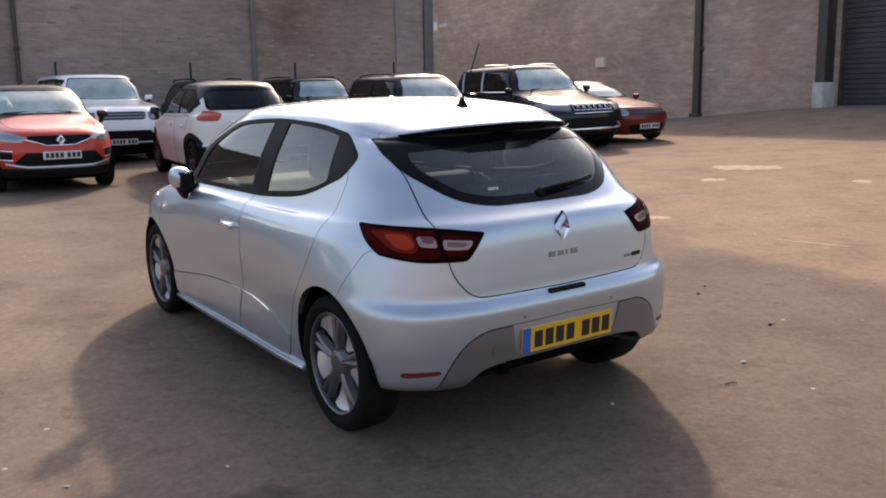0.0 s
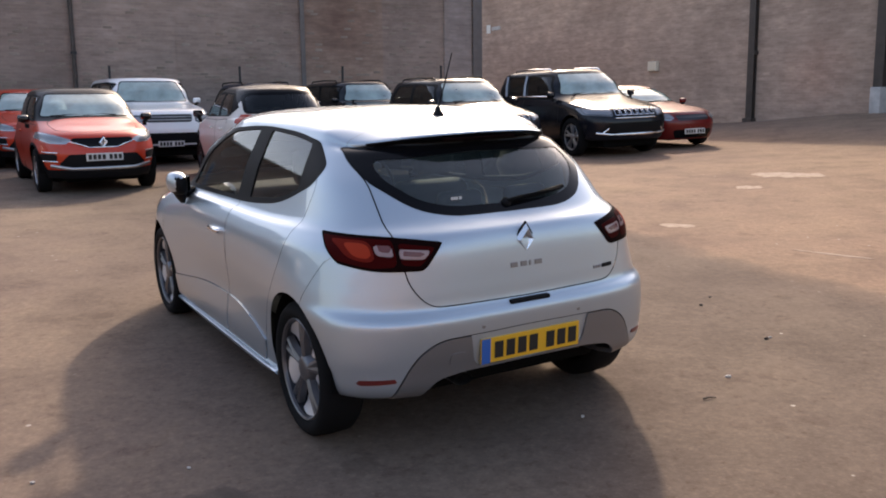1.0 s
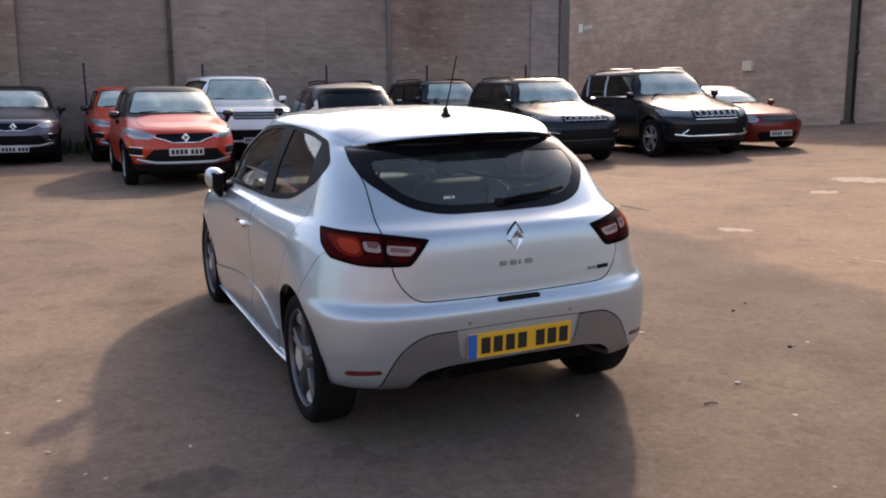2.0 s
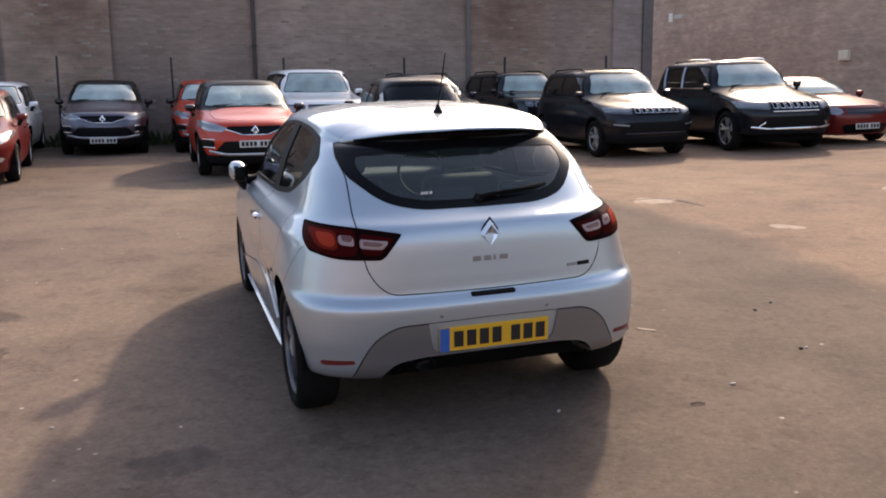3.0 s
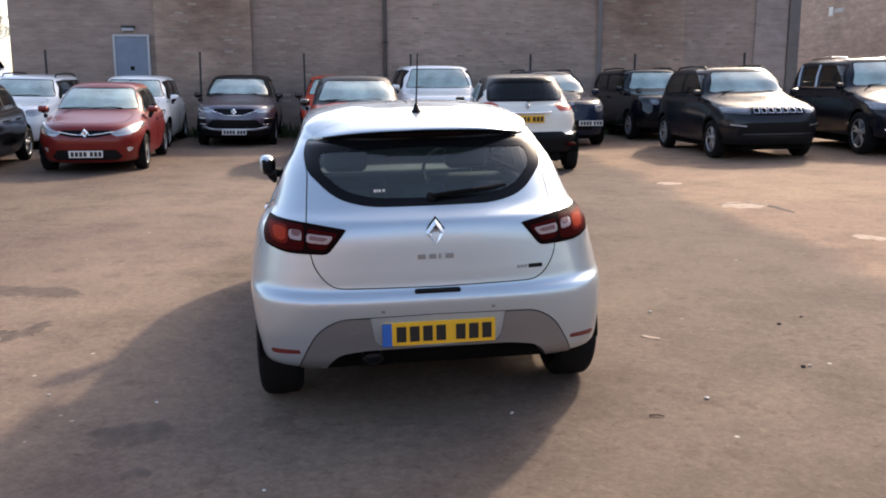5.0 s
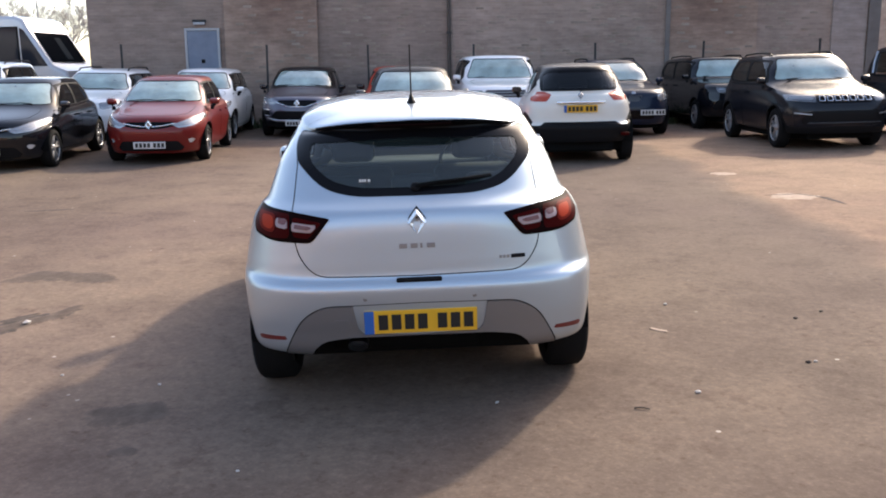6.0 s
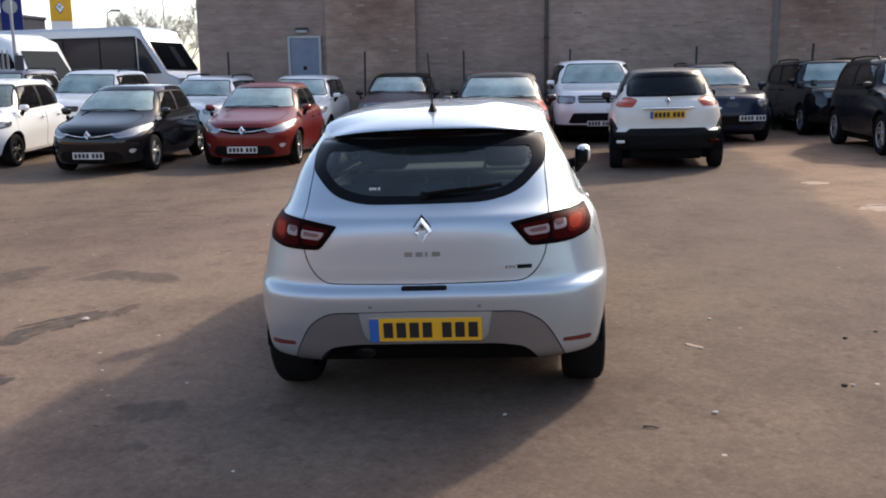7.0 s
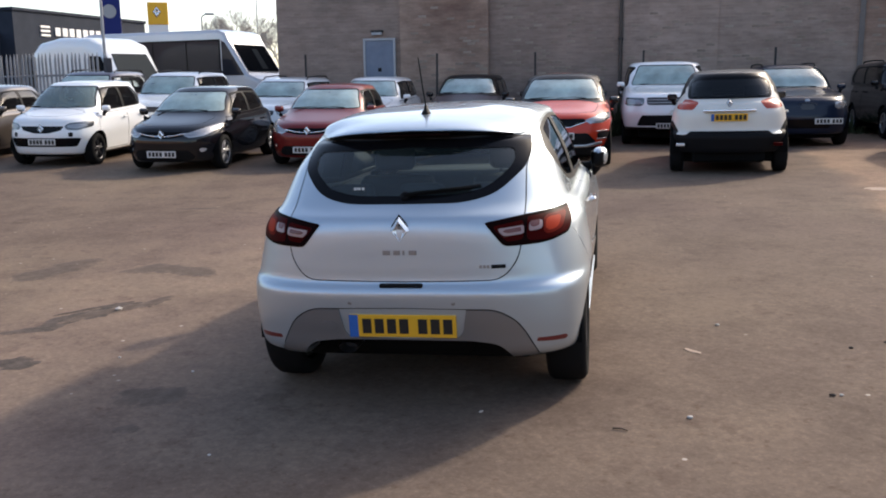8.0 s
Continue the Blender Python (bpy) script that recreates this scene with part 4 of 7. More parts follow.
def arches(parent, d, mat, flare=0.012):
    """Inner wheel housings and the rolled lips round them."""
    for a in d["axles"]:
        for s in (-1, 1):
            bm = bmesh.new()
            ring0, ring1 = [], []
            r = d["arch"] + 0.004
            for i in range(25):
                t = math.pi * (-0.02 + 1.04 * i / 24)
                p = (a + r * math.cos(t), d["tyre"] + 0.01 + r * math.sin(t))
                ring0.append(bm.verts.new((s * (d["W"] - 0.035), *p)))
                ring1.append(bm.verts.new((s * (d["W"] - 0.42), *p)))
            for i in range(24):
                bm.faces.new((ring0[i], ring0[i + 1], ring1[i + 1], ring1[i]))
            bm.faces.new(ring1)
            smooth(part("wheel_housing", bm, UNDER, parent))


def glaze(parent, mesh, f, frame_w, frame_mat, glass_mat, names, panes=None, lift=-0.004):
    """Takes an opening out of the body: a dark border and one or more panes."""
    hole, rest = cut(mesh, f)
    if panes is None:
        panes = [moved(f, frame_w)]
    left = hole
    k = 0
    for p in panes:
        g, left = cut(left, p)
        for piece in (halves(g) if names[0] == "side_window" else (g,)):
            ob = panel(names[0], piece, glass_mat if not isinstance(glass_mat, list) else glass_mat[k], parent, lift=lift)
            if ob:
                ob.visible_shadow = False
        k += 1
    for piece in (halves(left) if names[0] == "side_window" else (left,)):
        panel(names[1], piece, frame_mat, parent, lift=0.001, thick=0.012)
    return rest


def car(name, d, mat, m, label, extra=None, roof=None, glass_side=None, bumper=None, cap=None, dark_rims=False, plate=PLATE_W, show_rear=False, screen=None):
    """A car seen from some way off, by its measures d and its pose."""
    thing = empty(name, m, label, "car", "cars parked in the yard")
    L, W, H = d["L"], d["W"], d["H"]
    mesh = shell(d, (26, 34, 30), (2, 3, 3, 2, 2, 4, 4, 4, 6, 6, 3, 2, 2))
    whole = mesh[0].copy()
    gs = glass_side or GLASS
    mesh = glaze(thing, mesh, side(rounded(d["dlo"], 0.04)), 0.02, TRIM, gs, ("side_window", "window_frame"), [side(rounded(p, 0.03)) for p in d["panes"]])
    mesh = glaze(thing, mesh, front(rounded(d["screen"], 0.06), d["roof_front"] - 0.75), 0.014, GLOSSBLACK, screen or SCREEN, ("windscreen", "screen_border"))
    mesh = glaze(thing, mesh, rear(rounded(d["backlight"], 0.06), d["roof_rear"] + 0.6), 0.035, GLOSSBLACK, gs, ("rear_window", "rear_window_border"))
    for pts, r, line_mat, line_name in d.get("lines", []):
        for s in ((1,) if pts[0][0] < 0 else (-1, 1)):
            run_ = [(s * x, front_y(whole, L, s * x, z) + 0.004, z) for x, z in along(pts, 5)]
            smooth(part(line_name, tube_bm(run_, r, 6), line_mat, thing), 60)
    if "slots" in d:
        grille_slots(thing, whole, L, *d["slots"])
    gaps = []
    for dp in d.get("doors", []):
        piece, gap, mesh = seam_cut(mesh, side(rounded(dp, 0.05)), 0.004)
        gaps.append(gap)
        for h_ in halves(piece):
            door = panel("door", h_, mat, thing)
            if door:
                s = 1 if h_[0][:, 0].mean() > 0 else -1
                ys = h_[0][:, 1]
                hx = np.abs(h_[0][:, 0]).max()
                bm = box_bm(s * (hx - 0.015), s * (hx + 0.022), ys.min() + 0.09, ys.min() + 0.27, d["belt"] - 0.15, d["belt"] - 0.12, 0.008, 2)
                bmesh.ops.recalc_face_normals(bm, faces=bm.faces)
                part("door_handle", bm, d.get("handle", mat), door)
    # front end
    for f_, mt, nm, lift, th in d.get("front", []):
        poly, both, limit = f_
        g = (front_both if both else front)(rounded(poly, 0.006 if "slot" in nm else 0.02), limit)
        piece, mesh = cut(mesh, g)
        for q in (halves(piece) if both else (piece,)):
            ob = panel(nm, q, mt, thing, lift=lift, thick=th)
            if ob and nm == "headlight":
                inner, _ = cut(q, moved(g, 0.03))
                panel("projector", inner, PROJECTOR, ob, lift=lift + 0.003)
    for f_, mt, nm, lift, th in d.get("rear", []):
        poly, both, limit = f_
        g = (rear_both if both else rear)(rounded(poly, 0.02), limit)
        piece, mesh = cut(mesh, g)
        for q in (halves(piece) if both else (piece,)):
            panel(nm, q, mt, thing, lift=lift, thick=th)
    if "hood" in d:
        hood, gap, mesh = seam_cut(mesh, top(rounded(d["hood"], 0.12), 0.6), 0.004)
        panel("bonnet", hood, mat, thing)
        gaps.append(gap)
    if "clad" in d:
        low, mesh = cut(mesh, d["clad"])
        panel("lower_cladding", low, bumper or TRIM, thing, "unpainted dark plastic cladding", lift=0.004, thick=0.012)
    if roof is not None:
        keep = side(rounded(d["pillar_paint"], 0.03), 0.5) if "pillar_paint" in d else (lambda V: np.full(len(V), 9.0))
        rp, mesh = cut(mesh, lambda V: np.maximum(np.maximum(d.get("roof_z", d["belt"] + 0.03) - V[:, 2], d.get("roof_cut", 0.0) - V[:, 1]), -keep(V)))
        panel("roof", rp, roof, thing, "contrasting roof")
    panel("body", mesh, mat, thing)
    lining, _ = cut(mesh, lambda V: d["belt"] - 0.1 - V[:, 2])
    panel("lining", lining, INTERIOR, thing, lift=-0.02)
    panel("panel_gap", joined(*gaps), SEAM, thing, lift=-0.006) if gaps else None
    part("underbody", box_bm(-W + 0.16, W - 0.16, 0.40, L - 0.60, 0.17, 0.36, 0.03, 1), UNDER, thing)
    part("under_tray", box_bm(-W + 0.36, W - 0.36, 0.14, L - 0.22, 0.18, 0.35, 0.03, 1), UNDER, thing)
    arches(thing, d, mat)
    for a in d["axles"]:
        for s in (-1, 1):
            wheel(thing, s * (W - 0.125), a, d["tyre"], d["rim"], 0.21, s, d.get("spokes", 5), d.get("style", "split"), 0, dark_rims)
    interior(thing, d)
    for s in (-1, 1):
        mirror(thing, s * (W * 0.90), d["mirror"][0], d["mirror"][1], s, mat, cap or mat)
    if "plate" in d:
        number_plate(thing, d.get("plate_x", 0.0), d["plate"][0], d["plate"][1], 0.52, 0.111, 1, plate, eu=False)
    if "badge" in d:
        diamond_badge(thing, 0, d["badge"][0], d["badge"][1], d["badge"][2], 1, 12)
    if "rails" in d:
        for s in (-1, 1):
            x = s * d["rails"][0]
            y0, y1, z = d["rails"][1:]
            smooth(part("roof_rail", tube_bm([(x, y0, z - 0.05), (x, y0 + 0.08, z), (x, 0.5 * (y0 + y1), z + 0.02), (x, y1 - 0.08, z), (x, y1, z - 0.05)], 0.016, 8), d.get("rail_mat", TRIM), thing))
    if extra:
        extra(thing, d)
    for s in (-0.22, 0.26):
        wy = d["cowl"] - 0.12
        smooth(part("wiper", tube_bm([(s - 0.2, wy, d["cowl_z"] + 0.05), (s, wy - 0.02, d["cowl_z"] + 0.065), (s + 0.3, wy + 0.01, d["cowl_z"] + 0.05)], 0.009, 6), TRIM, thing))
    return thing


def hatch(L, W, H, **more):
    """Measures of a family hatchback, scaled from its length, half width and height."""
    d = dict(L=L, W=W, H=H, belt=0.635 * H, belt_rear=0.70 * H, nose=0.52 * H, cowl_z=0.665 * H, cowl=L - 0.98, roof_front=L - 1.86, glass_low=0.22, roof_rear=0.50,
             axles=(0.62, L - 0.85), tyre=0.31, rim=0.215, arch=0.355)
    d.update(more)
    L, H, b, br = d["L"], d["H"], d["belt"], d["belt_rear"]
    c, w = d["cowl"], d["roof_front"]
    t = d["roof_rear"]
    zt = H - 0.105
    fd = d.get("pillar", 0.5 * (c + t) - 0.1)
    d.setdefault("dlo", [(c - 0.34, b + 0.015), (w + 0.0, zt - 0.02), (w - 0.35, zt + 0.005), (t + 0.55, zt - 0.015), (t + 0.14, b + 0.20), (t + 0.40, b + 0.06)])
    d.setdefault("panes", [[(c - 0.44, b + 0.04), (w - 0.03, zt - 0.045), (fd + 0.05, zt - 0.02), (fd + 0.05, b + 0.045)], [(fd - 0.05, b + 0.045), (fd - 0.05, zt - 0.02), (t + 0.55, zt - 0.04), (t + 0.36, b + 0.17), (t + 0.48, b + 0.075)]])
    d.setdefault("screen", [(-0.80 * d["W"], d["cowl_z"] + 0.03), (0.80 * d["W"], d["cowl_z"] + 0.03), (0.62 * d["W"], H - 0.085), (-0.62 * d["W"], H - 0.085)])
    d.setdefault("backlight", [(-0.66 * d["W"], br + 0.06), (0.66 * d["W"], br + 0.06), (0.56 * d["W"], H - 0.12), (-0.56 * d["W"], H - 0.12)])
    d.setdefault("doors", [[(c - 0.10, b - 0.02), (c - 0.06, 0.55), (c - 0.2, 0.27), (fd + 0.02, 0.27), (fd, b - 0.01)], [(fd - 0.01, b - 0.01), (fd + 0.01, 0.27), (d["axles"][0] + 0.52, 0.27), (d["axles"][0] + 0.30, 0.68), (t + 0.42, b + 0.02)]])
    d.setdefault("hood", [(-0.74 * d["W"], c - 0.04), (0.74 * d["W"], c - 0.04), (0.66 * d["W"], L - 0.42), (0.35 * d["W"], L - 0.22), (-0.35 * d["W"], L - 0.22), (-0.66 * d["W"], L - 0.42)])
    d.setdefault("mirror", (c - 0.28, b + 0.02))
    return d


def place(x, y, heading, d):
    """The pose of a car whose front axle stands over (x, y)."""
    h = radians(heading)
    return stand(x + math.sin(h) * d["axles"][1], y - math.cos(h) * d["axles"][1], heading)



def clio_front(L):
    return [
        (([(0.36, 0.672), (0.50, 0.71), (0.82, 0.84), (0.82, 0.745), (0.68, 0.64), (0.47, 0.61)], True, L - 0.85), HEADLAMP, "headlight", 0.003, 0.01),
        (([(-0.36, 0.715), (0.36, 0.715), (0.46, 0.655), (0.18, 0.60), (-0.18, 0.60), (-0.46, 0.655)], False, L - 0.4), GLOSSBLACK, "upper_grille", -0.004, 0.01),
        (([(-0.46, 0.40), (0.46, 0.40), (0.58, 0.23), (-0.58, 0.23)], False, L - 0.5), TRIM, "lower_grille", -0.008, 0.01),
        (([(0.60, 0.43), (0.70, 0.43), (0.70, 0.36), (0.61, 0.35)], True, L - 0.7), LAMP_CLEAR, "fog_lamp", -0.004, 0.01),
    ]


def captur_front(L):
    return [
        (([(0.40, 0.80), (0.62, 0.875), (0.86, 0.93), (0.86, 0.83), (0.72, 0.755), (0.50, 0.745)], True, L - 0.85), HEADLAMP, "headlight", 0.003, 0.01),
        (([(-0.42, 0.835), (0.42, 0.835), (0.46, 0.775), (0.22, 0.69), (-0.22, 0.69), (-0.46, 0.775)], False, L - 0.45), GLOSSBLACK, "upper_grille", -0.004, 0.01),
        (([(0.63, 0.607), (0.84, 0.607), (0.84, 0.50), (0.63, 0.50)], True, L - 0.8), TRIM, "fog_lamp_recess", -0.004, 0.01),
        (([(-0.48, 0.60), (0.48, 0.60), (0.66, 0.40), (-0.66, 0.40)], False, L - 0.5), TRIM, "lower_grille", -0.008, 0.01),
    ]


def slot_front(L, z, h, half, lamp_to, low):
    """The face of an off-road car: a dark panel between the lamps, and a deep dark bumper. Its slots are set on it by grille_slots."""
    return [
        (([(-half - 0.02, z + 1.25 * h), (half + 0.02, z + 1.25 * h), (half, z - 1.25 * h), (-half, z - 1.25 * h)], False, L - 0.6), GLOSSBLACK, "grille_panel", 0.0, 0.01),
        (([(half + 0.03, z + 1.1 * h), (lamp_to, z + 1.25 * h), (lamp_to, z - 0.4 * h), (half + 0.05, z - 0.9 * h)], True, L - 0.9), HEADLAMP_DARK, "headlight", 0.003, 0.01),
        (([(-0.62, low + 0.22), (0.62, low + 0.22), (0.72, low), (-0.72, low)], False, L - 0.6), TRIM, "lower_grille", -0.008, 0.01),
    ]


def front_y(V, L, x, z):
    """How far forward the nose reaches at a given place across and up."""
    near = V[V[:, 1] > L - 0.7]
    w = 1 / (((near[:, 0] - x) ** 2 + (near[:, 2] - z) ** 2) ** 2 + 1e-7)
    return float((near[:, 1] * w).sum() / w.sum())


def along(pts, n):
    """A line drawn finer, n steps to each piece."""
    out = []
    for (ax, az), (bx, bz) in zip(pts, pts[1:]):
        out += [(ax + (bx - ax) * k / n, az + (bz - az) * k / n) for k in range(n)]
    return out + [pts[-1]]


def grille_slots(thing, V, L, z, h, half):
    """Seven upright slots, each a bright rim round a dark mesh."""
    w = 2 * half / 7
    for i in range(7):
        x = -half + (i + 0.5) * w
        y1, y0 = front_y(V, L, x, z + 0.8 * h), front_y(V, L, x, z - 0.8 * h)
        m = pose(x, 0.5 * (y0 + y1), z, math.degrees(math.atan2(y0 - y1, 1.6 * h)), 0, math.degrees(math.atan2(front_y(V, L, x + w, z) - front_y(V, L, x - w, z), 2 * w)))
        rim = box_bm(-0.40 * w, 0.40 * w, -0.03, 0.020, -h, h, 0.008, 2)
        bmesh.ops.transform(rim, matrix=m, verts=rim.verts)
        slot = smooth(part("grille_slot", rim, CHROME, thing))
        core = box_bm(-0.32 * w, 0.32 * w, -0.02, 0.0225, -0.84 * h, 0.84 * h, 0.004, 1)
        bmesh.ops.transform(core, matrix=m, verts=core.verts)
        part("slot_mesh", core, GLOSSBLACK, slot)


def plain_front(L, z, w, lamp_in, lamp_out, lens=None):
    """Lamps, a dark grille between them and a dark opening below."""
    return [
        (([(lamp_in, z - 0.01), (lamp_in + 0.03, z + 0.07), (lamp_out, z + 0.10), (lamp_out, z - 0.02), (lamp_in + 0.08, z - 0.07)], True, L - 0.85), lens or HEADLAMP, "headlight", 0.003, 0.01),
        (([(-w, z + 0.05), (w, z + 0.05), (w - 0.03, z - 0.07), (-w + 0.03, z - 0.07)], False, L - 0.45), ALLOYDARK, "upper_grille", -0.004, 0.01),
        (([(-0.50, z - 0.26), (0.50, z - 0.26), (0.44, z - 0.44), (-0.44, z - 0.44)], False, L - 0.5), GLOSSBLACK, "lower_grille", -0.008, 0.01),
    ]


def arch_clad(d, low, ring):
    """Unpainted plastic along the sills, the bumpers' lower edges and round the wheel openings."""
    def f(V):
        g = V[:, 2] - low
        for a in d["axles"]:
            g = np.minimum(g, np.maximum(np.hypot(V[:, 1] - a, V[:, 2] - d["tyre"]) - d["arch"] - ring, 0.5 - np.abs(V[:, 0])))
        return g
    return f

# ---- the silver hatchback in the middle of the yard ----
HERO_AT, HERO_TURN = (0.56, 3.76), 33.9
HERO_ROWS = [
    (0.68, 0.30, 3.80, 0.90, 1.00, 3.0, 3.0, 0.270, 0.200, 0.220),
    (0.815, 0.070, 3.98, 0.54, 1.25, 4.0, 3.0, 0.290, 0.170, 0.190),
    (0.852, 0.024, 4.04, 0.56, 1.25, 4.0, 3.0, 0.420, 0.300, 0.340),
    (0.866, 0.000, 4.06, 0.66, 1.25, 3.8, 3.0, 0.585, 0.500, 0.520),
    (0.868, 0.008, 4.04, 0.71, 1.25, 3.8, 3.0, 0.628, 0.610, 0.620),
    (0.867, 0.034, 4.00, 0.78, 1.25, 3.8, 3.0, 0.660, 0.690, 0.680),
    (0.863, 0.040, 3.97, 0.87, 1.25, 3.8, 3.0, 0.740, 0.770, 0.730),
    (0.848, 0.050, 3.90, 0.96, 1.25, 3.7, 3.0, 0.890, 0.860, 0.780),
    (0.815, 0.076, 3.78, 0.98, 1.25, 3.5, 3.0, 0.958, 0.920, 0.830),
    (0.765, 0.160, 3.14, 0.66, 0.82, 3.2, 3.0, 1.008, 0.958, 0.985),
    (0.700, 0.315, 2.84, 0.52, 0.66, 3.2, 3.2, 1.160, 1.160, 1.200),
    (0.615, 0.465, 2.46, 0.52, 0.60, 3.0, 3.2, 1.300, 1.338, 1.365),
    (0.588, 0.395, 2.37, 0.64, 0.62, 2.75, 3.0, 1.345, 1.382, 1.398),
    (0.50, 0.560, 2.18, 0.60, 0.65, 2.6, 2.7, 1.388, 1.417, 1.424),
    (0.30, 0.950, 1.86, 0.60, 0.40, 2.5, 2.5, 1.426, 1.441, 1.441),
    (0.004, 1.300, 1.60, 0.10, 0.10, 2.0, 2.0, 1.440, 1.445, 1.445),
]


def hero_mirror(parent, s):
    """The silver hatchback's folded door mirror: a silver cap outside and on top, black inside and below, on a wedge-shaped black foot."""
    n, m_ = 28, 16
    cap_bm, low_bm = bmesh.new(), bmesh.new()

    def at(i, k):
        a, b = 2 * math.pi * i / n, math.pi * (k / m_ - 0.5)
        c = math.cos(b) ** 0.7
        x = 0.052 * c * math.copysign(abs(math.cos(a)) ** 0.75, math.cos(a))
        z = 0.070 * c * math.copysign(abs(math.sin(a)) ** 0.75, math.sin(a))
        y = 0.098 * math.sin(b)
        return Vector((x + 0.10 * y, y, z + 0.22 * x * (z < 0)))

    for i in range(n):
        for k in range(m_):
            q = [at(i, k), at(i + 1, k), at(i + 1, k + 1), at(i, k + 1)]
            mid_ = sum(q, Vector()) / 4
            bm = cap_bm if mid_.z > 0.040 or (mid_.x > 0.026 and mid_.z > -0.045) else low_bm
            bm.faces.new([bm.verts.new((s * (0.892 + p.x), 2.435 + p.y, 1.000 + p.z)) for p in q])
    for bm in (cap_bm, low_bm):
        bmesh.ops.remove_doubles(bm, verts=bm.verts, dist=1e-4)
        bmesh.ops.recalc_face_normals(bm, faces=bm.faces)
    cap_ = smooth(part("door_mirror", cap_bm, SILVER, parent, "folded mirror with silver cap over a black foot"), 60)
    smooth(part("mirror_base", low_bm, TRIM, cap_), 60)
    gl = box_bm(-0.003, 0.003, -0.070, 0.070, -0.045, 0.045, 0.002, 1)
    bmesh.ops.transform(gl, matrix=pose(s * 0.838, 2.435, 1.0, 0, 0, -6 * s), verts=gl.verts)
    part("mirror_glass", gl, MIRROR, cap_)
    foot_ = bmesh.new()
    rings = []
    for z, x, y, hx, hy in ((0.990, 0.878, 2.450, 0.044, 0.072), (0.940, 0.872, 2.465, 0.040, 0.066), (0.900, 0.858, 2.490, 0.028, 0.050), (0.868, 0.848, 2.505, 0.012, 0.026)):
        rings.append([foot_.verts.new((s * (x + hx * math.cos(a)), y + hy * math.sin(a), z)) for a in [2 * math.pi * t / 16 for t in range(16)]])
    for p, q in zip(rings, rings[1:]):
        for t in range(16):
            foot_.faces.new((p[t], p[(t + 1) % 16], q[(t + 1) % 16], q[t]))
    foot_.faces.new(rings[0])
    foot_.faces.new(rings[-1][::-1])
    bmesh.ops.recalc_face_normals(foot_, faces=foot_.faces)
    smooth(part("mirror_foot", foot_, TRIM, cap_), 60)
    arm = tube_bm([(s * 0.765, 2.55, 0.925), (s * 0.81, 2.525, 0.930), (s * 0.86, 2.49, 0.950)], 0.036, 10, 0.85)
    smooth(part("mirror_arm", arm, TRIM, cap_), 60)



